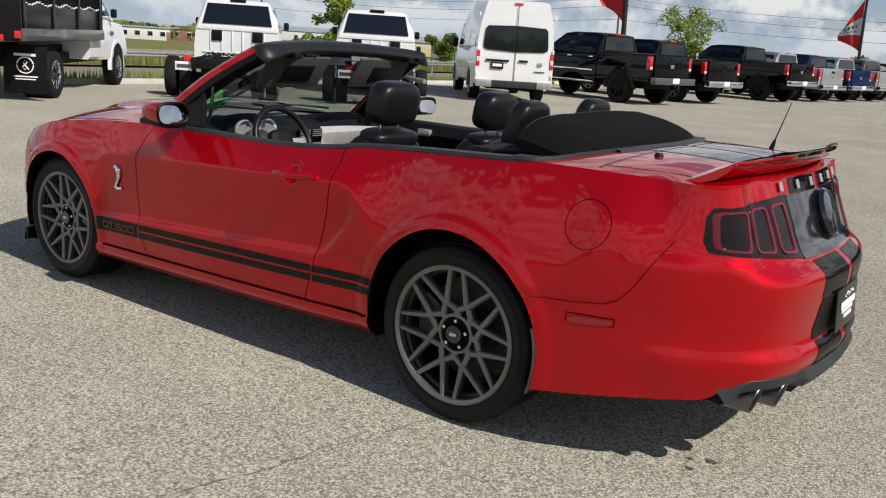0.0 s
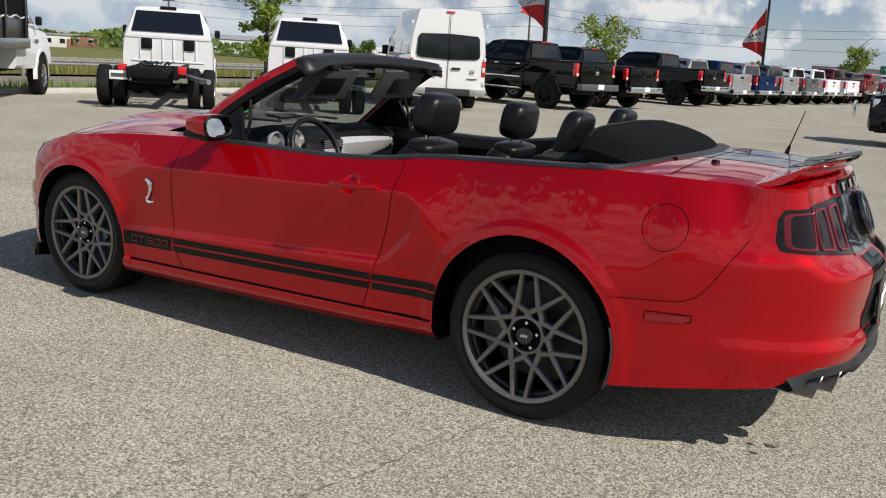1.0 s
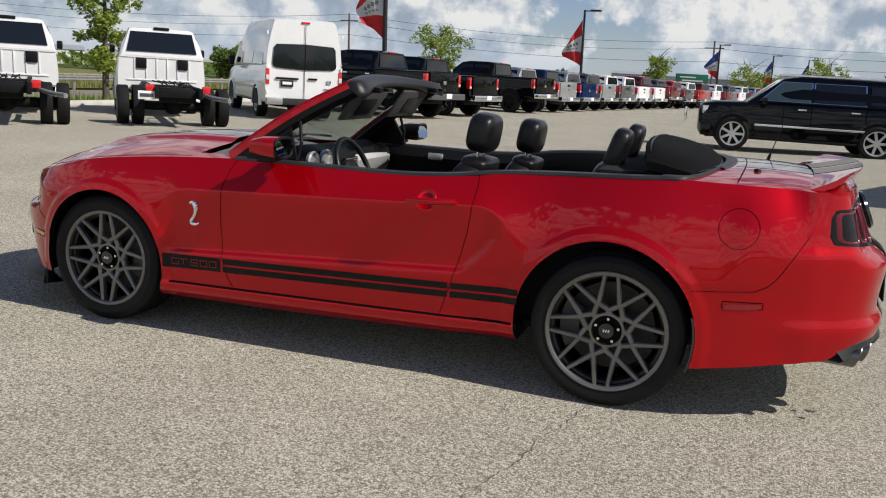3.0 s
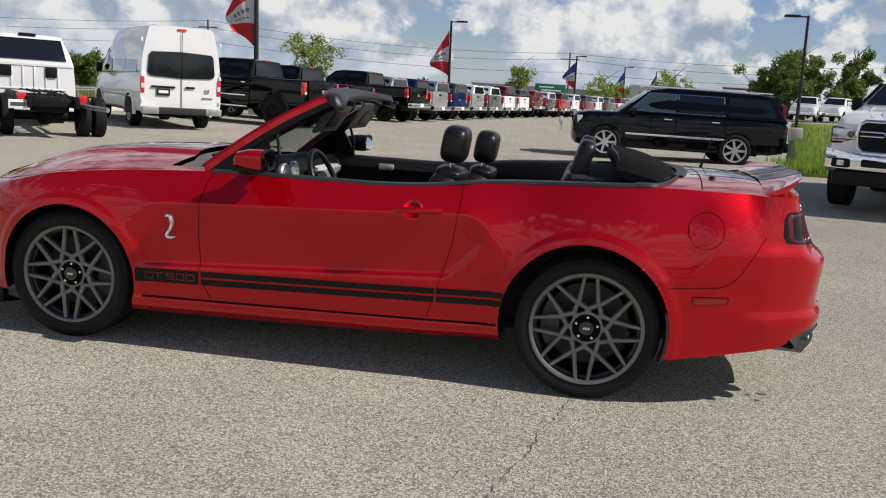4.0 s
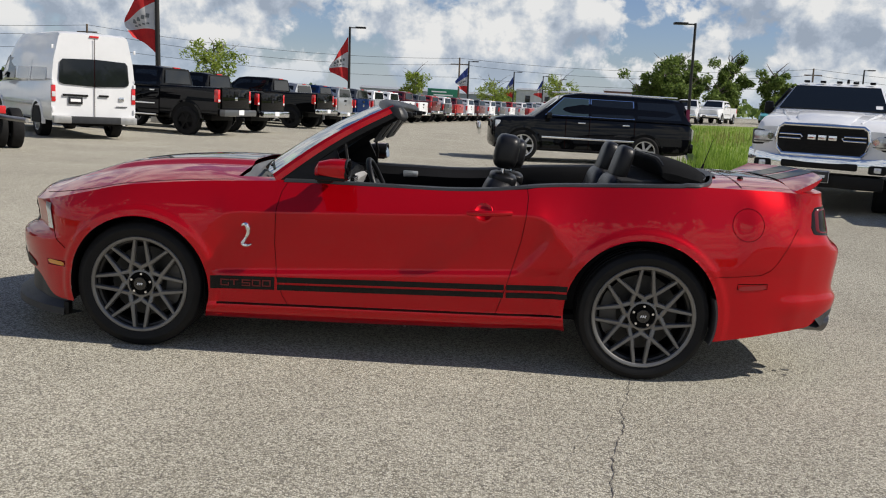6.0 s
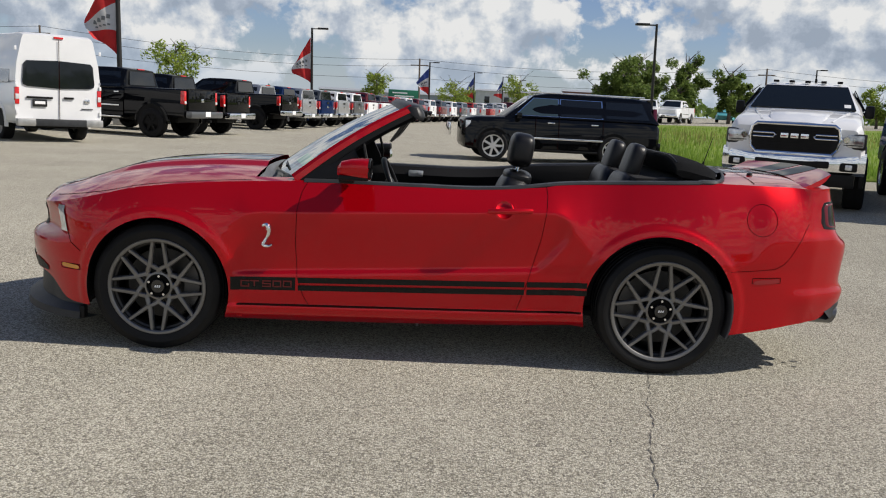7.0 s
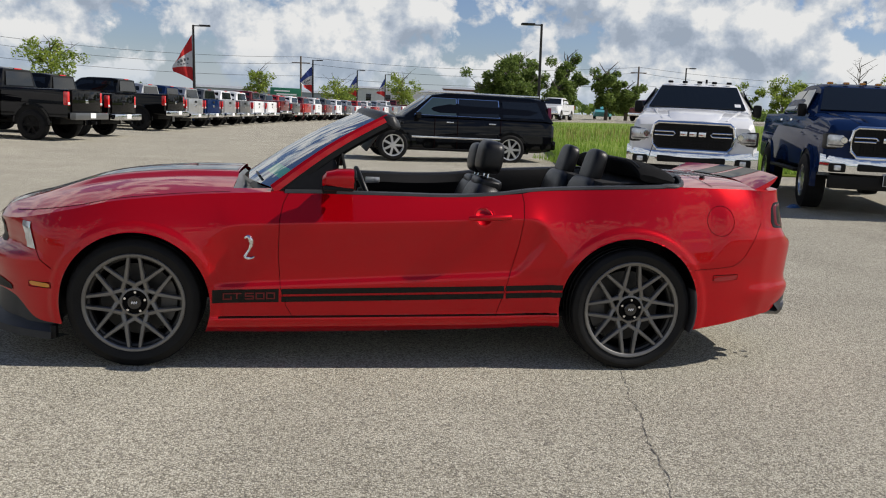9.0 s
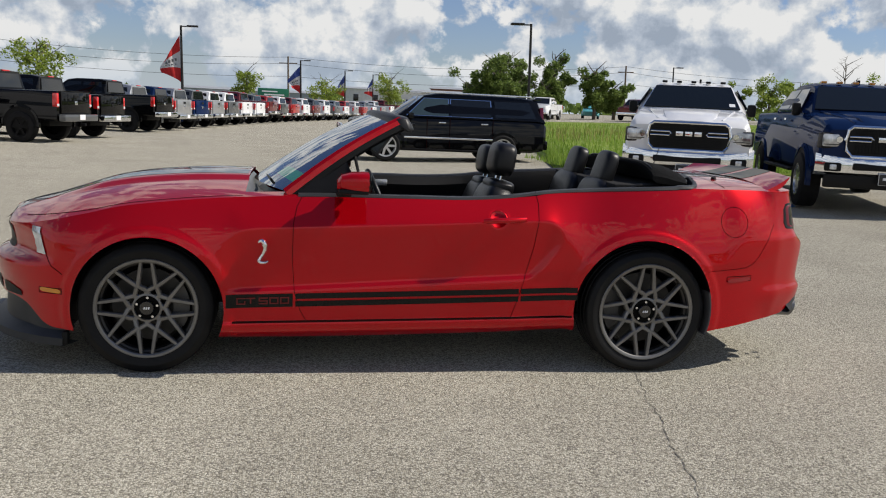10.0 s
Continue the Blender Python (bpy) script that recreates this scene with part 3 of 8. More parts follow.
def wheel(parent, x, side, r_tyre, r_rim, width, name="wheel"):
    """One wheel; its face looks along -y for side -1."""
    w = new(name)
    w.parent = parent
    w.matrix_local = pose(x, (0.755 if x < 0 else 0.746) * side, r_tyre, 0, 0, 0 if side < 0 else 180)
    hw = width / 2
    bm = bmesh.new()
    prof = [(r_rim - 0.012, -hw * 0.80), (r_rim + 0.004, -hw * 0.93), (r_rim + 0.018, -hw * 0.985), (r_rim + 0.05, -hw * 1.03), (r_tyre - 0.045, -hw * 1.02), (r_tyre - 0.030, -hw * 0.995), (r_tyre - 0.027, -hw * 0.975), (r_tyre - 0.014, -hw * 0.945), (r_tyre - 0.005, -hw * 0.87), (r_tyre, -hw * 0.72)]
    grooves = []
    for c in (-0.42, -0.14, 0.14, 0.42):
        grooves += [(r_tyre, hw * (c - 0.05) * 1.5), (r_tyre - 0.007, hw * (c - 0.04) * 1.5), (r_tyre - 0.007, hw * (c + 0.04) * 1.5), (r_tyre, hw * (c + 0.05) * 1.5)]
    prof = prof + grooves + [(r, -h) for r, h in reversed(prof)]
    lathe(bm, prof, 96)
    part("tyre", bm, RUBBER, w, "low-profile black tyre")
    bm = bmesh.new()
    lathe(bm, [(r_rim - 0.002, -hw * 0.90), (r_rim + 0.010, -hw * 0.97), (r_rim + 0.006, -hw * 1.0), (r_rim - 0.005, -hw * 0.99), (r_rim * 0.958, -hw * 0.955), (r_rim * 0.950, -hw * 0.80)], 96)
    part("rim", bm, GUN, w, "gunmetal rim lip")
    bm = bmesh.new()
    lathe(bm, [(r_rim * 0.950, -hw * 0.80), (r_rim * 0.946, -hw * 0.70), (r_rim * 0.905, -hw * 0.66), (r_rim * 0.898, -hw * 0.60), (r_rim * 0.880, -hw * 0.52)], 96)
    part("rim_step", bm, GUN_MID, w, "stepped gunmetal rim, painted darker for shade")
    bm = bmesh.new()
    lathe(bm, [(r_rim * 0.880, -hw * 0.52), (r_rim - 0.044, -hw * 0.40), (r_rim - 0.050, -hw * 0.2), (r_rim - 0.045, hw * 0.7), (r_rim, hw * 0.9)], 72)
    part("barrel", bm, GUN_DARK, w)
    # lattice of split spokes: eight nodes, two legs to the hub and two arms to the rim at each
    bm = bmesh.new()
    yf, yh, yn = -hw * 0.93, -hw * 0.78, -hw * 0.84
    rh, rn, ro = r_rim * 0.325, r_rim * 0.485, r_rim - 0.010

    def bar(r0, a0, y0, r1, a1, y1, w0, w1, t):
        p = Vector((r0 * math.cos(a0), y0, r0 * math.sin(a0)))
        q = Vector((r1 * math.cos(a1), y1, r1 * math.sin(a1)))
        d = (q - p).normalized()
        s = d.cross(Vector((0, 1, 0))).normalized()
        f = Vector((0, -1, 0))
        ring = []
        for c, wd in ((p, w0), (q, w1)):
            ring.append([bm.verts.new(c + s * wd * 0.5 + f * -t), bm.verts.new(c + s * wd * 0.5 + f * -0.006), bm.verts.new(c + s * wd * 0.30), bm.verts.new(c - s * wd * 0.30), bm.verts.new(c - s * wd * 0.5 + f * -0.006), bm.verts.new(c - s * wd * 0.5 + f * -t)])
        k = len(ring[0])
        for i in range(k):
            bm.faces.new((ring[0][i], ring[0][(i + 1) % k], ring[1][(i + 1) % k], ring[1][i]))
        bm.faces.new(ring[0])
        bm.faces.new(ring[1][::-1])
    for k in range(8):
        a = 2 * math.pi * (k + 0.5) / 8
        for s in (-1, 1):
            bar(r_rim * 0.355, a + s * radians(21.0), yh + 0.002, r_rim * 0.485, a + s * radians(1.2), yn, 0.027, 0.024, 0.030)
            bar(r_rim * 0.470, a, yn, ro, a + s * radians(16.0), yf, 0.026, 0.0195, 0.034)
        bar(r_rim * 0.25, a + math.pi / 8, yh + 0.003, r_rim * 0.375, a + math.pi / 8, yh + 0.001, 0.044, 0.022, 0.030)
    part("spokes", bm, GUN, w, "gunmetal split spokes", smooth=False)
    bm = bmesh.new()
    lathe(bm, [(r_rim * 0.245, yh + 0.022), (r_rim * 0.250, yh + 0.004), (r_rim * 0.258, yh + 0.0005), (r_rim * 0.298, yh + 0.003), (r_rim * 0.305, yh + 0.03)], 40)
    part("hub", bm, GUN, w)
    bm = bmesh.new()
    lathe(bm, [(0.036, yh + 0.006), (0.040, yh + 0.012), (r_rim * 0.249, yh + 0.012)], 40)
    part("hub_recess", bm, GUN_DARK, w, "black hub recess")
    bm = bmesh.new()
    lathe(bm, [(0.001, yh - 0.012), (0.034, yh - 0.012), (0.037, yh - 0.008), (0.038, yh + 0.012)], 32)
    cap = part("center_cap", bm, GLOSSBLACK, w, "black centre cap")
    bm = bmesh.new()
    for dx in (-0.011, 0.0, 0.011):
        box(bm, (dx, yh - 0.0135, 0), (0.007, 0.002, 0.013), 0, (0, 24, 0))
    part("cap_mark", bm, LETTER, w, smooth=False)
    for k in range(5):
        a = 2 * math.pi * (k + 0.2) / 5
        bm = bmesh.new()
        c = Vector((0.0540 * math.cos(a), yh + 0.004, 0.0540 * math.sin(a)))
        cyl(bm, c + Vector((0, 0.014, 0)), c - Vector((0, 0.010, 0)), 0.0095, 0.007, 6)
        part("lug_nut", bm, CHROME, w, smooth=False)
    bm = bmesh.new()
    lathe(bm, [(0.07, -0.005), (r_rim * 0.76, -0.005), (r_rim * 0.76, 0.022), (0.07, 0.022)], 56)
    part("brake_disc", bm, IRON, w, "bare iron brake disc")
    bm = bmesh.new()
    pr = [(r_rim * 0.50, -0.05), (r_rim * 0.86, -0.05), (r_rim * 0.86, 0.06), (r_rim * 0.50, 0.06)]
    s = 1 if x < 0 else -1
    a0 = (0 if s * -side > 0 else math.pi)
    vs = []
    for k in range(9):
        a = a0 + radians(-32 + 8 * k)
        vs.append([bm.verts.new((r * math.cos(a), h, r * math.sin(a))) for r, h in pr])
    for p, q in zip(vs, vs[1:]):
        for i in range(4):
            bm.faces.new((p[i], p[(i + 1) % 4], q[(i + 1) % 4], q[i]))
    bm.faces.new(vs[0])
    bm.faces.new(vs[-1][::-1])
    part("brake_caliper", bm, CALIPER, w, smooth=False)
    return w


def hood_z(x, y):
    """Top of the bonnet."""
    yb = hood_edge(x)
    zc = lerp_table([(-2.30, 0.745), (-2.18, 0.798), (-2.01, 0.850), (-1.845, 0.902), (-1.68, 0.95), (-1.51, 0.980), (-1.34, 0.998), (-1.18, 1.010), (-1.0, 1.014), (-0.6, 1.012)], x)
    zb = rail_z(x)
    t = min(1.0, abs(y) / max(yb, 1e-3))
    z = zb + (zc - zb) * (1 - t ** 2.4)
    # power dome
    z += 0.022 * smooth(0.40, 0.33, abs(y)) * smooth(-2.0, -1.6, x) - 0.010 * smooth(-2.0, -1.6, x)
    return z + 0.012 * math.sin(math.pi * min(1, (1 - t) * 6)) * (1 if t > 0.834 else 0) * 0


RAIL = []


def hood_edge(x):
    """Half width between the top edges of the two sides at x."""
    if not RAIL:
        for i, q in enumerate(PLANPTS):
            p = skin(i, lerp_table(TOP, q[0]))
            if not RAIL or p.x > RAIL[-1][0] + 1e-4:
                RAIL.append((p.x, -p.y, p.z))
    return lerp_table([(a, b) for a, b, _ in RAIL], x)


def rail_z(x):
    hood_edge(x)
    return lerp_table([(a, c) for a, _, c in RAIL], x)


def deck_z(x, y):
    yb = hood_edge(x)
    t = min(1.0, abs(y) / max(yb, 1e-3))
    zb = rail_z(x)
    zc = lerp_table([(1.5, 1.085), (1.8, 1.098), (2.1, 1.098), (2.30, 1.078), (2.38, 1.067)], x)
    return zb + (zc - zb) * (1 - t ** 3)


def top_sheet(x0, x1, nx, ny, fz, edge):
    cols = []
    for i in range(nx + 1):
        u = i / nx
        x = x0 + (x1 - x0) * (u if x0 < 0 else 1 - (1 - u) ** 2)
        yb = edge(x)
        cols.append([Vector((x, -yb + 2 * yb * k / ny, 0)) for k in range(ny + 1)])
        for p in cols[-1]:
            p.z = fz(x, p.y)
    return cols


def well_in(x):
    """How far the cockpit's rim swings inward towards the boot."""
    return 0.0 if x < 1.60 else 0.42 * ((x - 1.60) / 0.18) ** 2.2


def rim_back(y):
    """The well's rear edge, behind the boot."""
    return 1.780 + 0.052 * (1 - (y / 0.43) ** 2)


def build_convertible():
    car = thing("convertible_car", pose(0, 0, 0), "glossy red two-door convertible with black stripes, roof folded down", "car")
    body = new("body")
    body.parent = car
    body["label"] = "glossy ruby red painted body"
    for side in (1, -1):
        cols, iF, iR = flank_grid(side)
        iN, iT = step_at(-1.93), step_at(2.13)
        for nm, a, b, lab in (("front_bumper", 0, iN, ""), ("front_fender", iN, iF, ""), ("door", iF, iR, ""), ("quarter_panel", iR, iT, ""), ("rear_bumper", iT, len(cols) - 1, "")):
            bm = grid_bm(cols[a:b + 1])
            cut_arches(bm)
            if nm == "door":
                cut_round(bm, 0.478, 0.864, 0.046)
            part(nm, bm, RED, body, lab, angle=None)
        # return edges inside the arches
        for cx, cz, r in (ARCH_F, ARCH_R):
            bm = bmesh.new()
            prev = None
            zl = lerp_table(BOT, cx) - 0.0
            for k in range(61):
                a = radians(-32 + 244 * k / 60)
                x, z = cx + r * math.cos(a), cz + r * math.sin(a)
                if z < lerp_table(BOT, x) + 0.002:
                    prev = None
                    continue
                p = skin_x(x, z)
                y = p.y * side
                cur = [bm.verts.new((x, y, z)), bm.verts.new((x, y + 0.035 * side, z)), bm.verts.new((cx + (r + 0.03) * math.cos(a), y + 0.06 * side, cz + (r + 0.03) * math.sin(a))), bm.verts.new((cx + (r + 0.03) * math.cos(a), 0.56 * -side, cz + (r + 0.03) * math.sin(a)))]
                if prev:
                    for j in range(3):
                        bm.faces.new((prev[j], prev[j + 1], cur[j + 1], cur[j]))
                prev = cur
            part("wheel_arch", bm, TRIM, car)
        # joints: dark ribbons on the skin that paint the shade of the gaps
        seam_line([(x, z) for z, x in SEAM_F], 0.003, GAP_SHADE, "door_gap", car, side)
        seam_line([(x, z) for z, x in SEAM_R if z > 0.30], 0.003, GAP_SHADE, "door_gap", car, side)
        seam_line([(1.715, 0.597), (1.85, 0.605), (1.97, 0.616), (2.02, 0.64), (2.06, 0.685), (2.165, 0.865)], 0.0026, GAP_SHADE, "bumper_gap", car, side)
        seam_line([(-0.93, gap_z(-0.93)), (-0.545, gap_z(-0.545))], 0.011, GAP_SHADE, "sill_gap", car, side)
        seam_line([(-0.545, gap_z(-0.545)), (0.0, gap_z(0.0)), (0.54, gap_z(0.54)), (0.93, gap_z(0.93))], 0.011, GAP_SHADE, "sill_gap", car, side)
        seam_line([(-1.93, 0.75), (-1.90, 0.66), (-1.84, 0.56), (-1.78, 0.52)], 0.004, GAP_SHADE, "bumper_gap", car, side)
        if side == 1:
            ring = [(1.878 + 0.084 * math.cos(a), 0.878 + 0.085 * math.sin(a)) for a in [2 * math.pi * k / 40 for k in range(41)]]
            seam_line(ring, 0.0024, GAP_SHADE, "fuel_door_gap", car, side)
        # rocker stripes of black vinyl
        zt = lambda x: 0.446 + 0.0305 * (x + 0.61)

        def stripe(x0, x1, lo, hi, nm):
            n = max(2, int((x1 - x0) / 0.011))
            pr = []
            for k in range(n + 1):
                x = x0 + (x1 - x0) * k / n
                a, b = skin_x(x, zt(x) - lo, 0.003), skin_x(x, zt(x) - hi, 0.003)
                pr.append((Vector((a.x, a.y * side, a.z)), Vector((b.x, b.y * side, b.z))))
            strip(pr, STRIPE, nm, car)
        for x0, x1 in ((-0.604, 0.611), (0.624, 0.950)):
            stripe(x0, x1, 0.0, 0.030, "side_stripe")
            stripe(x0, x1, 0.042, 0.072, "side_stripe")
        stripe(-0.962, -0.618, 0.0, 0.072, "side_stripe")
        zs = lambda x: zt(x) - 0.036
        for x0, bars in ((-0.905, "cedh"), (-0.855, "bt"), (-0.79, "5"), (-0.735, "0"), (-0.68, "0")):
            w, h = 0.040, 0.015
            seg = {"c": ((0, h), (w, h)), "e": ((0, -h), (0, h)), "d": ((0, -h), (w, -h)), "h": ((w, -h), (w, 0)), "b": ((w / 2, -h), (w / 2, h)), "t": ((0, h), (w, h))}
            runs = [seg[k] for k in bars if k in seg]
            if bars == "5":
                runs = [((w, h), (0, h)), ((0, h), (0, 0)), ((0, 0), (w, 0)), ((w, 0), (w, -h)), ((w, -h), (0, -h))]
            if bars == "0":
                runs = [((0, h), (w, h)), ((0, -h), (w, -h)), ((0, -h), (0, h)), ((w, -h), (w, h))]
            for (ax, az), (bx, bz) in runs:
                if ax > bx or (ax == bx and az > bz):
                    ax, az, bx, bz = bx, bz, ax, az
                e = 0.0035
                seam_line([(x0 + ax - (e if ax != bx else 0), zs(x0 + ax) + az), (x0 + bx + (e if ax != bx else 0), zs(x0 + bx) + bz)], 0.0074, STRIPE_RED, "stripe_letter", car, side, 0.0050)
        # side marker lamps
        for x0, x1, z0, z1, m, lab in ((1.853, 2.008, 0.530, 0.562, LAMP_MARK, "red side marker"), (-1.905, -1.79, 0.424, 0.454, LAMP_AMBER, "amber side marker")):
            pr = []
            for k in range(9):
                x = x0 + (x1 - x0) * k / 8
                dz = 0.012 * (x - x0) / (x1 - x0) * (1 if x0 > 0 else -0.4)
                h = (z1 - z0) * 0.38 * min(1, 8 * min(k, 8 - k) / 8 + 0.5)
                zc = (z0 + z1) / 2 + dz - 0.006
                a, b = skin_x(x, zc + h, 0.004), skin_x(x, zc - h, 0.004)
                pr.append((Vector((a.x, a.y * side, a.z)), Vector((b.x, b.y * side, b.z))))
            strip(pr, m, "side_marker", car, lab)
            ol = [(x0 - 0.006, zc - 0.016), (x1 + 0.006, zc - 0.012), (x1 + 0.006, zc + 0.016), (x0 - 0.006, zc + 0.012), (x0 - 0.006, zc - 0.016)]
            seam_line(ol, 0.004, GAP_SHADE, "marker_gap", car, side, 0.001)
        # rear valance shield behind the rear wheel
        bm = bmesh.new()
        ra = []
        for k in range(13):
            a = radians(-19 + 36 * k / 12)
            x, z = ARCH_R[0] + (ARCH_R[2] - 0.006) * math.cos(a), ARCH_R[1] + (ARCH_R[2] - 0.006) * math.sin(a)
            y = -skin_x(x, max(z, 0.26)).y
            ra.append([bm.verts.new((x + dx, -(y + dy) * side, z)) for dx, dy in ((-0.005, 0.003), (0.003, 0.006), (0.006, -0.10), (-0.005, -0.10))])
        for a, b in zip(ra, ra[1:]):
            for k in range(4):
                bm.faces.new((a[k], a[(k + 1) % 4], b[(k + 1) % 4], b[k]))
        part("mud_flap", bm, FLAP, car, "grey plastic mud flap edge")
        # fender badge
        bm = bmesh.new()
        knots = [(-0.748, 0.617, 0.004), (-0.762, 0.609, 0.007), (-0.784, 0.608, 0.009), (-0.797, 0.617, 0.009), (-0.789, 0.632, 0.008), (-0.775, 0.655, 0.008), (-0.766, 0.680, 0.011), (-0.767, 0.704, 0.014), (-0.777, 0.720, 0.012), (-0.790, 0.722, 0.009), (-0.801, 0.713, 0.005)]
        pts, radii = [], []
        for k in range(len(knots) - 1):
            q = [Vector(knots[max(0, min(len(knots) - 1, k + m))]) for m in (-1, 0, 1, 2)]
            for t in (0.0, 0.25, 0.5, 0.75):
                v = 0.5 * (2 * q[1] + (q[2] - q[0]) * t + (2 * q[0] - 5 * q[1] + 4 * q[2] - q[3]) * t * t + (3 * q[1] - q[0] - 3 * q[2] + q[3]) * t ** 3)
                p = skin_x(v.x, v.y, 0.007)
                pts.append((p.x, p.y * side, p.z))
                radii.append(v.z)
        tube(bm, pts, radii, 10)
        part("fender_badge", bm, CHROME, car, "chrome fender badge")
        # door handle in its cup
        bm = bmesh.new()
        hp = []
        for k in range(11):
            x = 0.39 + 0.235 * k / 10
            p = skin_x(x, 0.857 + 0.012 * k / 10, 0.014 + 0.022 * math.sin(math.pi * min(1, (k + 1) / 11)))
            hp.append((p.x, p.y * side, p.z))
        tube(bm, hp, [0.011] + [0.0155] * 9 + [0.013], 12)
        part("door_handle", bm, RED, car)
        cols = []
        for k in range(25):
            t = 2 * math.pi * k / 24
            cols.append([])
            for r, dp in ((0.060, -0.0008), (0.052, -0.0012), (0.046, 0.002), (0.038, 0.010), (0.024, 0.016), (0.001, 0.019)):
                q = skin_x(0.478 + r * math.cos(t), 0.864 + r * math.sin(t), -dp)
                cols[-1].append(Vector((q.x, q.y * side, q.z)))
        part("handle_cup", grid_bm(cols), RED, car, angle=None)
        # mirror
        bm = bmesh.new()
        my = -0.965 * side
        st = [(-0.405, 0.04, 0.024, 1.035), (-0.385, 0.068, 0.040, 1.045), (-0.33, 0.084, 0.050, 1.050), (-0.27, 0.090, 0.054, 1.050), (-0.242, 0.090, 0.054, 1.049)]
        rings = []
        for x, hy, hz, zc in st:
            rings.append([bm.verts.new((x, my + hy * (abs(math.cos(t)) ** 0.6) * math.copysign(1, math.cos(t)), zc + hz * (abs(math.sin(t)) ** 0.6) * math.copysign(1, math.sin(t)))) for t in [2 * math.pi * (k + 0.5) / 28 for k in range(28)]])
        inner = bmesh.new()
        for i_, (a, b) in enumerate(zip(rings, rings[1:])):
            for k in range(28):
                q = (a[k], a[(k + 1) % 28], b[(k + 1) % 28], b[k])
                if i_ > 0 and math.cos(2 * math.pi * (k + 1) / 28) * side > 0.35:
                    inner.faces.new([inner.verts.new(v.co) for v in q])
                else:
                    bm.faces.new(q)
        bm.faces.new(rings[0])
        part("door_mirror", bm, RED, car, "red door mirror")
        bmesh.ops.remove_doubles(inner, verts=inner.verts, dist=1e-5)
        part("mirror_inner_shell", inner, TRIM, car, "black inboard half of the mirror shell")
        bm = bmesh.new()
        vs = []
        for k in range(28):
            t = 2 * math.pi * (k + 0.5) / 28
            dy, dz = 0.083 * abs(math.cos(t)) ** 0.5 * math.copysign(1, math.cos(t)), 0.048 * abs(math.sin(t)) ** 0.6 * math.copysign(1, math.sin(t))
            vs.append(bm.verts.new((-0.246 - 0.16 * side * dy - (0.20 if side > 0 else 0.26) * dz, my + dy, 1.049 + dz)))
        bm.faces.new(vs)
        part("mirror_glass", bm, MIRROR, car)
        bm = bmesh.new()
        tube(bm, [(-0.240, my + 0.084 * (abs(math.cos(t)) ** 0.6) * math.copysign(1, math.cos(t)), 1.049 + 0.048 * (abs(math.sin(t)) ** 0.6) * math.copysign(1, math.sin(t))) for t in [2 * math.pi * (k + 0.5) / 28 for k in range(28)]], 0.008, 6, True)
        part("mirror_bezel", bm, TRIM, car)
        bm = bmesh.new()
        box(bm, (-0.32, my, 1.003), (0.155, 0.15, 0.026), 0.009)
        box(bm, (-0.365, -0.885 * side, 0.985), (0.08, 0.12, 0.040), 0.015)
        part("mirror_base", bm, TRIM, car, "black mirror base")
        # A pillar: red outside, black trim within
        base, topp = Vector((-0.665, -0.742 * side, 0.955)), Vector((-0.045, -0.605 * side, 1.368))
        bm, bt = bmesh.new(), bmesh.new()
        n = 14
        pr, pt = [], []
        for k in range(n + 1):
            t = k / n
            p = base.lerp(topp, t) + Vector((0, -0.012 * side, 0.028)) * math.sin(math.pi * t)
            pr.append(p)
        q = (topp - base).normalized()
        outw = Vector((0, -side, 0.32)).normalized()
        upw = q.cross(outw).normalized()
        if upw.z < 0:
            upw = -upw
        ra, rb = [], []
        for k, p in enumerate(pr):
            t = k / n
            h = 0.050 - 0.010 * t
            ra.append([bm.verts.new(p + outw * 0.016 + upw * h * 0.55), bm.verts.new(p + outw * 0.026 + upw * h * 0.1), bm.verts.new(p + outw * 0.020 - upw * h * 0.5), bm.verts.new(p - outw * 0.015 - upw * h * 0.5), bm.verts.new(p - outw * 0.02 + upw * h * 0.5)])
            rb.append([bt.verts.new(p + outw * 0.018 - upw * h * 0.48), bt.verts.new(p + outw * 0.010 - upw * h * 1.15), bt.verts.new(p - outw * 0.050 - upw * h * 1.20), bt.verts.new(p - outw * 0.060 - upw * h * 0.2), bt.verts.new(p - outw * 0.021 + upw * h * 0.2)])
        for rr, b_ in ((ra, bm), (rb, bt)):
            for a, b in zip(rr, rr[1:]):
                for k in range(5):
                    b_.faces.new((a[k], a[(k + 1) % 5], b[(k + 1) % 5], b[k]))
            b_.faces.new(rr[0][::-1])
            b_.faces.new(rr[-1])
        part("windscreen_pillar", bm, RED, car)
        part("pillar_trim", bt, TRIM, car, "black inner pillar trim")
        # black sail between pillar and belt, and the quarter-light bar
        bm = bmesh.new()
        plate(bm, [(-0.60, -0.765 * side, 0.965), (-0.275, -0.755 * side, 0.972), (-0.30, -0.742 * side, 1.04), (-0.345, -0.70 * side, 1.135), (-0.40, -0.695 * side, 1.120)], 0.02)
        part("mirror_sail", bm, TRIM, car)
        bm = bmesh.new()
        tube(bm, [(-0.285, -0.735 * side, 0.975), (-0.275, -0.715 * side, 1.06), (-0.30, -0.69 * side, 1.165)], 0.009, 8)
        part("quarter_light_seal", bm, TRIM, car)
        # belt moulding along the cockpit's edge
        bm = bmesh.new()
        ra = []
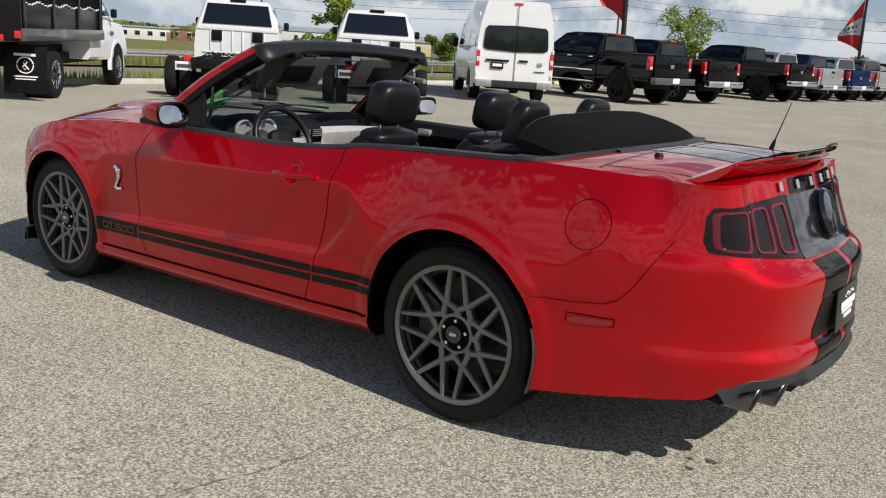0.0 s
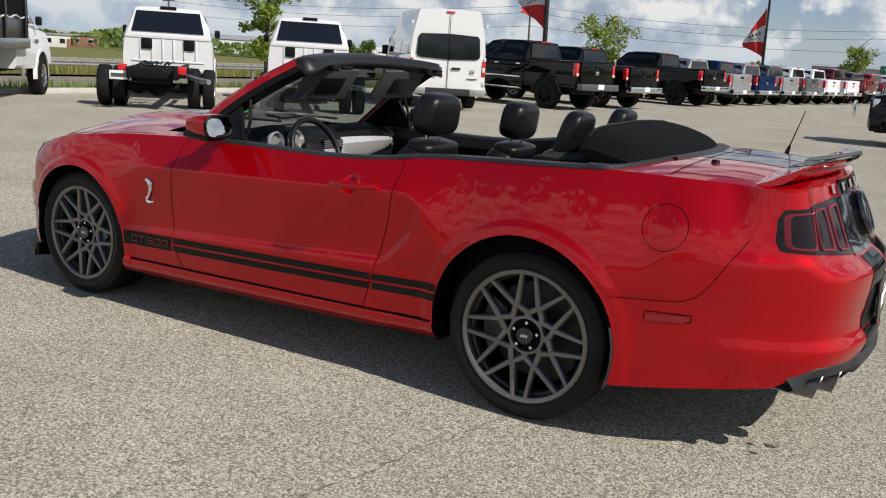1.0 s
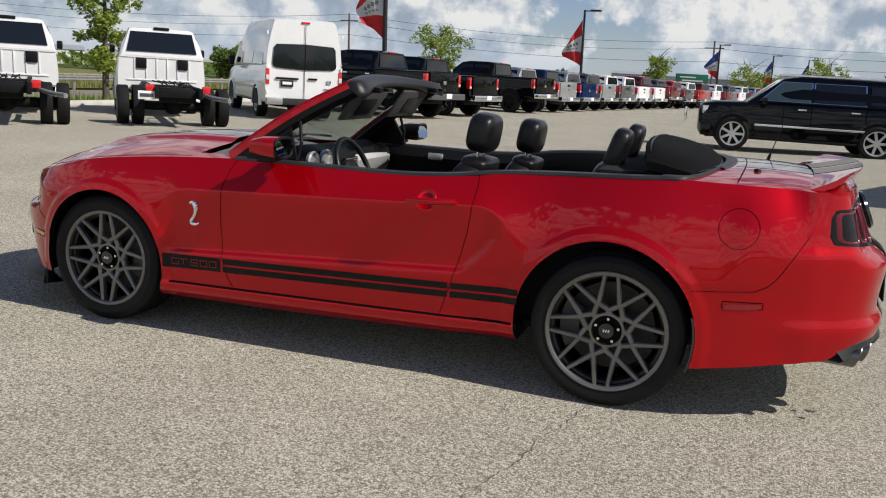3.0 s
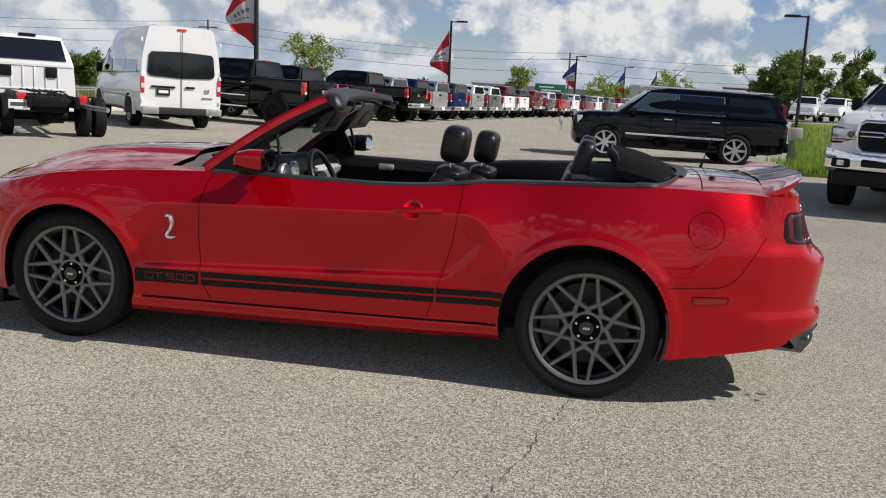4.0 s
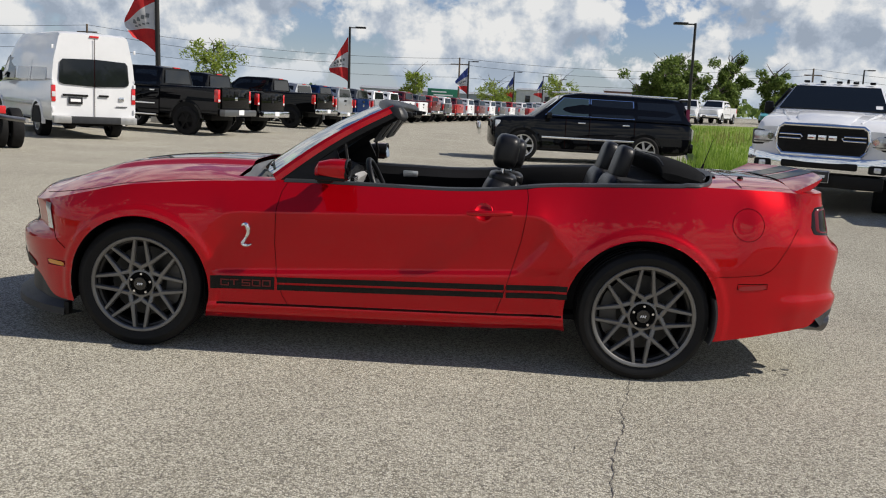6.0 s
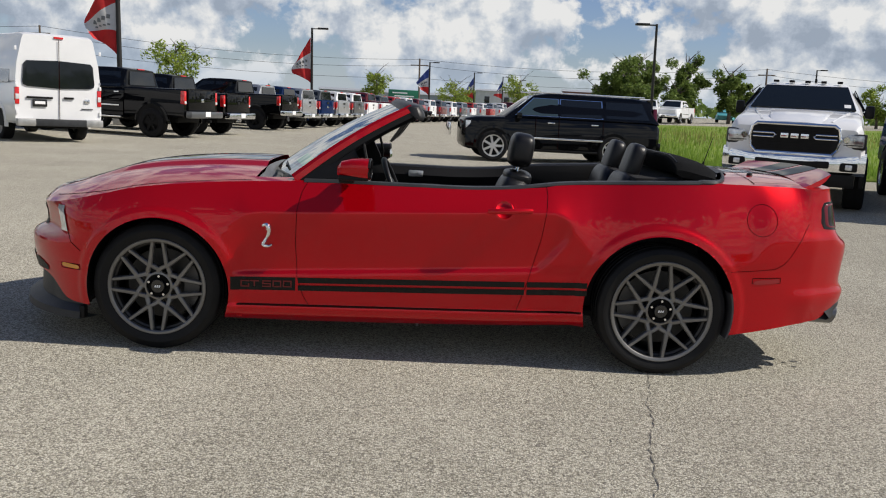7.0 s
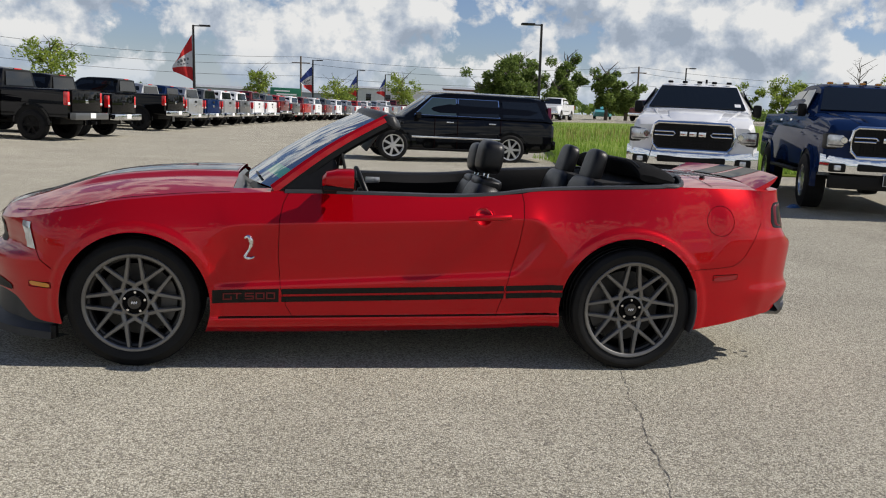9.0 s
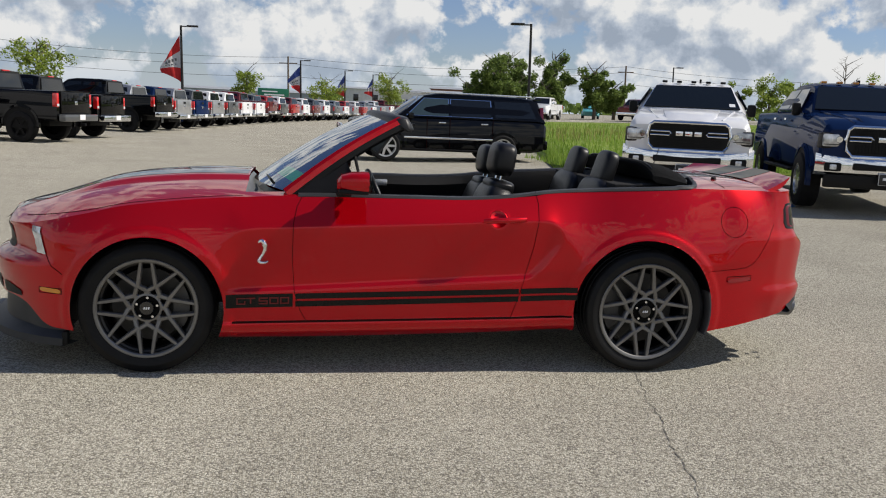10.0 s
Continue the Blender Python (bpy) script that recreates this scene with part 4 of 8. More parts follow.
        for k in range(121):
            x = -0.60 + 2.38 * k / 120
            i = step_at(x)
            zt_ = lerp_table(TOP, x)
            p = skin_x(x, zt_)
            inn = well_in(x)
            y = -p.y - 0.004 - inn
            zt_ = max(zt_, deck_z(x, y - 0.03) + 0.002, deck_z(x, y) + 0.002) if x > 1.53 else zt_
            ra.append([bm.verts.new((x, -(y + 0.010) * side, zt_ - 0.006)), bm.verts.new((x, -(y + 0.004) * side, zt_ + 0.006)), bm.verts.new((x, -(y - 0.030) * side, zt_ + 0.010)), bm.verts.new((x, -(y - 0.052) * side, zt_ + 0.004)), bm.verts.new((x, -(y - 0.056) * side, zt_ - 0.03)), bm.verts.new((x, -y * side, zt_ - 0.03))])
        for a, b in zip(ra, ra[1:]):
            for k in range(6):
                bm.faces.new((a[k], a[(k + 1) % 6], b[(k + 1) % 6], b[k]))
        part("belt_moulding", bm, BELT, car, "dark grey rubber belt moulding")
        # inner door and side trim
        bm = bmesh.new()
        ra = []
        for k in range(41):
            x = -0.60 + 2.2 * k / 40
            zt_ = lerp_table(TOP, x)
            y = -skin_x(x, zt_).y - 0.055
            bulge = 0.03 * math.exp(-((x - 0.15) / 0.4) ** 2)
            ra.append([bm.verts.new((x, -y * side, zt_ + 0.004)), bm.verts.new((x, -(y - 0.030) * side, zt_ - 0.005)), bm.verts.new((x, -(y - 0.045 - bulge) * side, zt_ - 0.06)), bm.verts.new((x, -(y - 0.035) * side, zt_ - 0.16)), bm.verts.new((x, -(y - 0.09 - bulge) * side, zt_ - 0.26)), bm.verts.new((x, -(y - 0.06) * side, 0.32))])
        for a, b in zip(ra, ra[1:]):
            for k in range(5):
                bm.faces.new((a[k], a[k + 1], b[k + 1], b[k]))
        part("door_trim", bm, DASH, car, "black vinyl door trim")
        bm = bmesh.new()
        box(bm, (-0.035, -0.692 * side, 0.912), (0.105, 0.014, 0.044), 0.008)
        box(bm, (-0.005, -0.682 * side, 0.912), (0.040, 0.018, 0.030), 0.006)
        part("inner_door_handle", bm, SATIN, car, "silver inner door handle")
    # bonnet, cowl, deck
    bm = grid_bm(top_sheet(-2.228, -0.88, 60, 48, hood_z, hood_edge))
    part("bonnet", bm, RED, body, "red bonnet with a raised dome", angle=None)
    bm = grid_bm([[Vector((x, y, hood_z(x, y) if abs(y) > 0.66 else hood_z(x, y))) for y in [s * (0.70 + (hood_edge(x) - 0.70) * k / 6) for k in range(7)]] for s in (1,) for x in [-0.88 + 0.30 * j / 10 for j in range(11)]])
    part("fender_top", bm, RED, body, angle=None)
    bm = grid_bm([[Vector((x, y, hood_z(x, y))) for y in [-(0.70 + (hood_edge(x) - 0.70) * k / 6) for k in range(7)]] for x in [-0.88 + 0.30 * j / 10 for j in range(11)]])
    part("fender_top", bm, RED, body, angle=None)
    bm = bmesh.new()
    ra = []
    for k in range(25):
        y = -0.70 + 1.4 * k / 24
        xg = -0.62 - 0.25 * (1 - (y / 0.74) ** 2)
        ra.append([bm.verts.new((-0.89, y, hood_z(-0.89, y) - 0.03)), bm.verts.new((-0.865, y, hood_z(-0.88, y) - 0.055)), bm.verts.new((xg + 0.03, y, 0.972 - 0.05)), bm.verts.new((xg + 0.07, y, 0.97 - 0.03))])
    for a, b in zip(ra, ra[1:]):
        for k in range(3):
            bm.faces.new((a[k], a[k + 1], b[k + 1], b[k]))
    part("cowl", bm, mat("cowl_plastic", (0.09, 0.092, 0.095), 0.4, spec=0.5, vary=0.2), car, "dark grey plastic cowl")
    for y0 in (-0.46, 0.08):
        bm = bmesh.new()
        tube(bm, [(-0.80 + 0.10 * abs(y0), y0, 1.005), (-0.79, y0 + 0.25, 1.015), (-0.74, y0 + 0.5, 0.995)], 0.008, 6)
        part("wiper", bm, TRIM, car)
    bm = grid_bm(top_sheet(1.50, max(p.x for p in (skin(i, 1.066) for i in range(len(PLANPTS) - 5, len(PLANPTS)))) - 0.001, 70, 66, deck_z, hood_edge))
    for f in [f for f in bm.faces if f.calc_center_median().x < max(1.77, rim_back(f.calc_center_median().y) - 0.03) and abs(f.calc_center_median().y) < hood_edge(f.calc_center_median().x) - 0.025 - well_in(min(1.77, f.calc_center_median().x))]:
        bm.faces.remove(f)
    part("boot_lid", bm, RED, body, "red boot lid", angle=None)
    # boot lid joint and black twin stripes on the deck, bonnet and tail
    for y0, y1 in ((-0.285, -0.028), (0.028, 0.285)):
        def run(x0, x1, n, f):
            ra = []
            bm = bmesh.new()
            for k in range(n + 1):
                x = x0 + (x1 - x0) * k / n
                ra.append([bm.verts.new((x, y0 + (y1 - y0) * j / 4, f(x, y0 + (y1 - y0) * j / 4) + 0.0015)) for j in range(5)])
            for a, b in zip(ra, ra[1:]):
                for j in range(4):
                    bm.faces.new((a[j], a[j + 1], b[j + 1], b[j]))
            return bm
        part("deck_stripe", run(1.835, 2.30, 20, deck_z), DECK_STRIPE, car)
        part("bonnet_stripe", run(-2.215, -0.89, 40, hood_z), DECK_STRIPE, car)
    bm = bmesh.new()
    pr = []
    # boot and bonnet gaps, their shade drawn as dark strips
    for side in (1, -1):
        prs = []
        for k in range(24):
            x = 1.845 + 0.415 * k / 23
            yb = hood_edge(x) - 0.075
            prs.append((Vector((x, -yb * side, deck_z(x, yb) + 0.0015)), Vector((x, -(yb - 0.005) * side, deck_z(x, yb - 0.005) + 0.0015))))
        strip(prs, GAP_SHADE, "boot_gap", car)
        prs = []
        for k in range(40):
            x = -2.04 + 1.15 * k / 39
            yb = hood_edge(x) - 0.055 - 0.03 * smooth(-1.6, -2.04, x)
            prs.append((Vector((x, -yb * side, hood_z(x, yb) + 0.0015)), Vector((x, -(yb - 0.006) * side, hood_z(x, yb - 0.006) + 0.0015))))
        strip(prs, GAP_SHADE, "bonnet_gap", car)
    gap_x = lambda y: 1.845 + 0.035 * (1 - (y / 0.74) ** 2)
    strip([(Vector((gap_x(y), y, deck_z(gap_x(y), y) + 0.0022)), Vector((gap_x(y) + 0.005, y, deck_z(gap_x(y), y) + 0.0022))) for y in [-0.74 + 1.48 * k / 36 for k in range(37)]], GAP_SHADE, "boot_gap", car)
    bm = bmesh.new()
    ra = []
    for k in range(33):
        y = -0.44 + 0.88 * k / 32
        x = rim_back(y)
        zt_ = deck_z(x, y)
        ra.append([bm.verts.new((x + dx, y, zt_ + dz)) for dx, dz in ((0.012, -0.004), (0.004, 0.007), (-0.028, 0.010), (-0.050, 0.004), (-0.054, -0.035), (0.0, -0.03))])
    for a, b in zip(ra, ra[1:]):
        for k in range(6):
            bm.faces.new((a[k], a[(k + 1) % 6], b[(k + 1) % 6], b[k]))
    part("well_rim", bm, BELT, car, "dark grey rubber rim behind the roof boot")
    bm = bmesh.new()
    cyl(bm, (1.93, -0.42, 1.082), (1.93, -0.42, 1.105), 0.022, 0.014, 16)
    part("boot_lock_cover", bm, TRIM, car)
    # windscreen glass
    nu, nv = 28, 14
    cols = []
    for i in range(nu + 1):
        s = -1 + 2 * i / nu
        b = Vector((-0.62 - 0.25 * (1 - s * s), 0.735 * s, 0.955 + 0.030 * (1 - s * s)))
        t = Vector((-0.055 - 0.11 * (1 - s * s), 0.595 * s, 1.372 + 0.030 * (1 - s * s)))
        cols.append([b.lerp(t, k / nv) + Vector((0, 0, 0.030)) * math.sin(math.pi * k / nv) for k in range(nv + 1)])
    ws = part("windscreen", grid_bm(cols), WSGLASS, car, "clear raked windscreen", angle=None)
    ws.visible_shadow = False
    # header rail
    bm = bmesh.new()
    ra = []
    for i in range(41):
        s = math.sin(math.pi * (i / 40 - 0.5))
        x0, y, z0 = -0.065 - 0.11 * (1 - s * s), 0.635 * s, 1.378 + 0.030 * (1 - s * s)
        dr = -0.045 * abs(s) ** 8
        sec = [(-0.012, 0.0), (0.015, 0.012), (0.075, 0.006), (0.118 - 0.020 * abs(s) ** 10, -0.020 + dr), (0.124 - 0.022 * abs(s) ** 10, -0.036 + dr), (0.112 - 0.020 * abs(s) ** 10, -0.052 + dr), (0.06, -0.062 + 0.3 * dr), (-0.02, -0.028)]
        sh = 1 - 0.42 * abs(s) ** 30
        sec = [(a * sh, c * sh - 0.008 * abs(s) ** 24) for a, c in sec]
        ra.append([bm.verts.new((x0 + a, y, z0 + c)) for a, c in sec])
    for a, b in zip(ra, ra[1:]):
        for k in range(8):
            bm.faces.new((a[k], a[(k + 1) % 8], b[(k + 1) % 8], b[k]))
    bm.faces.new(ra[0])
    bm.faces.new(ra[-1][::-1])
    part("header_rail", bm, HEADER, car, "black windscreen header rail", angle=60)
    for y in (-0.44, 0.44):
        bm = bmesh.new()
        box(bm, (0.01, y, 1.342), (0.06, 0.05, 0.03), 0.008)
        box(bm, (0.045, y + 0.07, 1.345), (0.03, 0.07, 0.018), 0.006)
        part("roof_latch", bm, TRIM, car, "roof latch on the header")
    for y, ang in ((-0.33, -56), (0.33, -56)):
        v = new("sun_visor")
        v.parent = car
        v.matrix_local = pose(-0.055, y, 1.335, 0, ang, 0)
        bm = bmesh.new()
        box(bm, (-0.095, 0, 0), (0.19, 0.42, 0.016), 0.007)
        part("panel", bm, VISOR, v, "charcoal cloth visor")
        bm = bmesh.new()
        box(bm, (-0.10, 0.02, -0.0095), (0.10, 0.20, 0.006), 0.002)
        part("vanity_lid", bm, TRIM, v)
    bm = bmesh.new()
    box(bm, (-0.135, 0.0, 1.318), (0.025, 0.24, 0.062), 0.012, (0, -10, 0))
    cyl(bm, (-0.14, 0, 1.34), (-0.19, 0, 1.395), 0.012, 0.012, 10)
    part("rear_view_mirror", bm, TRIM, car, "black rear-view mirror")
    # gloss black face stands in for the dark reflection in this mirror
    bm = bmesh.new()
    box(bm, (-0.121, 0.0, 1.318), (0.004, 0.215, 0.048), 0, (0, -10, 0))
    part("mirror_glass", bm, GLOSSBLACK, car, smooth=False)
    # sticker strip inside the lower windscreen
    bm = bmesh.new()
    plate(bm, [(-0.62, -0.60, 1.00), (-0.555, -0.60, 1.045), (-0.66, -0.30, 1.075), (-0.725, -0.30, 1.03)], 0.003)
    part("windscreen_sticker", bm, GREEN, car, "bright green sticker on the windscreen", smooth=False)
    return car, body


def cushion(bm, c, s, e=0.5, n=20, m=14, rot=0.0, taper=0.0):
    """A padded block: rounded box of full sizes s at c, leant back by rot degrees."""
    rings = []
    q = Matrix.Rotation(radians(rot), 4, "Y")

    def pw(v, k):
        return math.copysign(abs(v) ** k, v)
    for i in range(m + 1):
        p = -math.pi / 2 + math.pi * i / m
        ring = []
        for k in range(n):
            t = 2 * math.pi * k / n
            x, y, z = pw(math.cos(p), e) * pw(math.cos(t), e), pw(math.cos(p), e) * pw(math.sin(t), e), pw(math.sin(p), e)
            y *= 1 - taper * z
            ring.append(bm.verts.new(Vector(c) + q @ Vector((x * s[0] / 2, y * s[1] / 2, z * s[2] / 2))))
        rings.append(ring)
    for a, b in zip(rings, rings[1:]):
        for k in range(n):
            bm.faces.new((a[k], a[(k + 1) % n], b[(k + 1) % n], b[k]))
    bmesh.ops.remove_doubles(bm, verts=bm.verts, dist=1e-5)
    return bm


def build_interior(car):
    bm = bmesh.new()
    box(bm, (0.40, 0, 0.29), (2.1, 1.44, 0.03), 0.004)
    part("floor_pan", bm, CARPET, car, "black carpet")
    for y in (-0.37, 0.37):
        seat = new("front_seat")
        seat.parent = car
        seat.location = (0.085, 0, -0.045) if y > 0 else (0.005, 0, 0)
        seat["label"] = "black leather bucket seat"
        bm = bmesh.new()
        cushion(bm, (0.16, y, 0.52), (0.54, 0.52, 0.20), 0.45)
        part("seat_cushion", bm, LEATHER, seat)
        bm = bmesh.new()
        cushion(bm, (0.49, y, 0.73), (0.18, 0.52, 0.60), 0.45, rot=16, taper=0.16)
        part("backrest", bm, LEATHER, seat)
        bm = bmesh.new()
        cushion(bm, (0.575, y, 1.005), (0.16, 0.32, 0.08), 0.55, rot=8)
        part("shoulder_pad", bm, LEATHER, seat)
        bm = bmesh.new()
        cushion(bm, (0.588, y, 1.165), (0.140, 0.285, 0.200), 0.55, 30, 20, rot=8, taper=0.05)
        part("headrest", bm, LEATHER, seat, "black leather headrest")
        for dy in (-0.062, 0.062):
            bm = bmesh.new()
            cyl(bm, (0.570, y + dy, 1.03), (0.585, y + dy, 1.11), 0.0065, 0.0065, 10)
            part("headrest_post", bm, CHROME, seat, "chrome headrest post")
    # rear bench and its two rests
    bench = new("rear_bench")
    bench.parent = car
    bm = bmesh.new()
    cushion(bm, (1.02, 0, 0.60), (0.40, 1.15, 0.18), 0.35)
    part("seat_cushion", bm, LEATHER, bench)
    for y in (-0.29, 0.29):
        bm = bmesh.new()
        cushion(bm, (1.205, y, 0.86), (0.16, 0.50, 0.42), 0.45, rot=14, taper=0.1)
        part("backrest", bm, LEATHER, bench)
        bm = bmesh.new()
        cushion(bm, (1.268, y, 1.125), (0.095, 0.245, 0.23), 0.5, 24, 14, rot=16, taper=0.08)
        part("headrest", bm, LEATHER, bench, "black leather rear headrest")
    # folded roof under its boot
    roof = new("folded_roof")
    roof.parent = car
    cols = []
    prof = [(1.455, 1.085), (1.420, 1.125), (1.398, 1.158), (1.394, 1.174), (1.402, 1.186), (1.425, 1.190), (1.48, 1.186), (1.56, 1.174), (1.63, 1.157), (1.70, 1.134), (1.742, 1.111), (1.762, 1.088), (1.760, 1.055)]
    for i in range(49):
        s = -1 + 2 * i / 48
        end = 1 - abs(s) ** 16
        row = []
        for x, z in prof:
            xx = x + 0.062 * abs(s) ** 2.2 * (1.785 - x) / 0.42 - 0.115 * abs(s) ** 3 * (x - 1.345) / 0.42
            zz = z + (0.004 - 0.058 * abs(s) ** 5) * smooth(1.06, 1.17, z)
            row.append(Vector((xx, 0.650 * s, 1.055 + (zz - 1.055) * (0.72 + 0.28 * end) + 0.002 * math.sin(7 * s + 5 * x) + 0.0008 * math.sin(23 * s - 14 * x))))
        cols.append(row)
    bm = grid_bm(cols)
    for c in (cols[0], cols[-1]):
        bm.faces.new([bm.verts.new(p) for p in c])
    bmesh.ops.remove_doubles(bm, verts=bm.verts, dist=1e-4)
    part("roof_boot", bm, FABRIC, roof, "black canvas boot over the folded roof", angle=35)
    for k in (5, 11):
        bm = bmesh.new()
        tube(bm, [c[k] + Vector((0, 0, 0.001)) for c in cols[2:-2]], 0.0035, 6)
        part("boot_piping", bm, LEATHER, roof, "black piping along the boot's edge")
    bm = bmesh.new()
    box(bm, (1.50, 0, 1.01), (0.56, 1.24, 0.10), 0.02)
    part("roof_well", bm, CARPET, roof, "dark folded roof layers")
    for s in (-1, 1):
        bm = bmesh.new()
        tube(bm, [(1.30, 0.62 * s, 1.03), (1.36, 0.63 * s, 1.055), (1.46, 0.62 * s, 1.06), (1.52, 0.60 * s, 1.05)], 0.012, 8)
        part("roof_linkage", bm, TRIM, roof)
    # dash
    dash = new("dashboard")
    dash.parent = car
    ra = []
    bm = bmesh.new()
    for k in range(25):
        y = -0.70 + 1.4 * k / 24
        c = 0.05 * math.exp(-((y + 0.37) / 0.16) ** 4) + 0.04 * math.exp(-((y - 0.37) / 0.2) ** 4)
        ra.append([bm.verts.new(p) for p in ((-0.78 + 0.15 * (y / 0.7) ** 2, y, 0.955), (-0.60, y, 0.975), (-0.44, y, 0.965 + c), (-0.375, y, 0.945 + c * 0.8), (-0.36, y, 0.90), (-0.40, y, 0.70), (-0.38, y, 0.50), (-0.42, y, 0.3))])
    for a, b in zip(ra, ra[1:]):
        for k in range(7):
            bm.faces.new((a[k], a[k + 1], b[k + 1], b[k]))
    part("dash_top", bm, DASH, dash, "black grained dash top")
    bm = bmesh.new()
    cols = []
    for k in range(13):
        y = 0.12 + 0.52 * k / 12
        cols.append([Vector((-0.352 + 0.0 * k, y, 0.935 - 0.02 * (k / 12) ** 2)), Vector((-0.335, y, 0.90)), Vector((-0.345, y, 0.82 + 0.05 * (k / 12) ** 2)), Vector((-0.365, y, 0.79 + 0.06 * (k / 12) ** 2))])
    part("dash_panel", grid_bm(cols), mat("brushed_aluminium", (0.72, 0.71, 0.69), 0.3, 0.55, vary=0.05, vscale=30), dash, "brushed aluminium dash panel")
    for y0 in (-0.02, 0.075):
        bm = bmesh.new()
        box(bm, (-0.34, y0, 0.905), (0.02, 0.085, 0.045), 0.006)
        part("air_vent", bm, TRIM, dash)
        bm = bmesh.new()
        for j in range(4):
            box(bm, (-0.327, y0, 0.889 + 0.011 * j), (0.006, 0.078, 0.003))
        part("vent_slats", bm, SATIN, dash, smooth=False)
    bm = bmesh.new()
    lathe(bm, [(0.030, 0), (0.036, 0.006), (0.030, 0.012)], 24, "x")
    v = part("round_vent", bm, TRIM, dash)
    v.location = (-0.352, 0.64, 0.89)
    for y0 in (-0.45, -0.29):
        bm = bmesh.new()
        lathe(bm, [(0.058, 0), (0.064, 0.02), (0.058, 0.03), (0.052, 0.01), (0.001, 0.008)], 28, "x")
        g = part("gauge", bm, SATIN, dash, "silver-ringed gauge")
        g.location = (-0.36, y0, 0.93)
    bm = bmesh.new()
    box(bm, (-0.30, 0.03, 0.80), (0.10, 0.24, 0.10), 0.02)
    part("centre_stack", bm, SATIN, dash, "silver centre stack")
    bm = bmesh.new()
    box(bm, (-0.248, 0.03, 0.80), (0.01, 0.19, 0.07), 0.004)
    part("stereo", bm, TRIM, dash)
    bm = bmesh.new()
    box(bm, (0.15, 0.0, 0.52), (0.95, 0.24, 0.36), 0.04)
    part("centre_console", bm, DASH, car, "black centre console")
    bm = bmesh.new()
    cyl(bm, (-0.05, 0, 0.70), (-0.02, 0, 0.80), 0.012, 0.010, 10)
    cushion(bm, (-0.02, 0, 0.815), (0.05, 0.05, 0.05), 1.0, 14, 10)
    part("gear_lever", bm, LEATHER, car)
    wheel_ = new("steering_wheel")
    wheel_.parent = car
    wheel_.matrix_local = pose(-0.13, -0.37, 0.90, 0, 66, 0)
    bm = bmesh.new()
    tube(bm, [(0.18 * math.cos(t), 0.18 * math.sin(t), 0) for t in [2 * math.pi * k / 48 for k in range(48)]], 0.0155, 12, True)
    part("wheel_rim", bm, LEATHER, wheel_, "black leather steering wheel rim")
    bm = bmesh.new()
    cushion(bm, (0.0, 0, -0.02), (0.14, 0.15, 0.06), 0.6)
    part("horn_pad", bm, DASH, wheel_)
    for a in (90, -90, 0):
        bm = bmesh.new()
        d = Vector((math.cos(radians(a)), math.sin(radians(a)), 0))
        box(bm, d * 0.115 + Vector((0, 0, -0.012)), (0.12, 0.035, 0.014), 0.005, (0, 0, a))
        part("wheel_spoke", bm, SATIN, wheel_, "silver steering wheel spoke")


def on_tail(y, z, out=0.0):
    """The tail's skin at y and z."""
    n = len(PLANPTS)
    best = None
    for i in range(n - 82, n):
        p = skin(i, z, out)
        d = abs(p.y + abs(y))
        if best is None or d < best[0]:
            best = (d, p, i)
    p, i = best[1], best[2]
    j = min(max(i + (1 if -p.y > abs(y) else -1), 0), n - 1)
    q = skin(j, z, out)
    t = 0 if abs(q.y - p.y) < 1e-6 else max(0, min(1, (abs(y) + p.y) / (p.y - q.y)))
    r = p.lerp(q, t)
    return Vector((r.x, math.copysign(abs(r.y), y) if y else 0.0, z))


def on_nose(y, z, out=0.0):
    best = min((skin(i, z, out) for i in range(0, 82)), key=lambda p: abs(p.y + abs(y)))
    return Vector((best.x, math.copysign(abs(y), y) if y else 0, z))


def tail_patch(corners, nu, nv, out, material, name, parent, label="", depth=0.0, nose=False, blunt=0.0):
    """A panel laid on the tail over a four-cornered patch of (y, z), with a rim back to the skin."""
    f = on_nose if nose else on_tail
    (a, b, c, d) = [Vector((*p, 0)) for p in corners]
    cols = []
    for i in range(nu + 1):
        lo, hi = a.lerp(b, i / nu), d.lerp(c, i / nu)
        col = []
        for k in range(nv + 1):
            u = max(0.0, (i / nu - 1 + blunt) / blunt) if blunt else 0.0
            p = lo.lerp(hi, 0.5 + (k / nv - 0.5) * (0.52 + 0.48 * math.sqrt(1 - u * u)))
            col.append(f(p.x, p.y, out))
        cols.append(col)
    bm = grid_bm(cols)
    if depth:
        ed = [e for e in bm.edges if e.is_boundary]
        r = bmesh.ops.extrude_edge_only(bm, edges=ed)
        sgn = -1 if not nose else 1
        for v in [g for g in r["geom"] if isinstance(g, bmesh.types.BMVert)]:
            v.co.x += sgn * depth
    return part(name, bm, material, parent, label, angle=40)


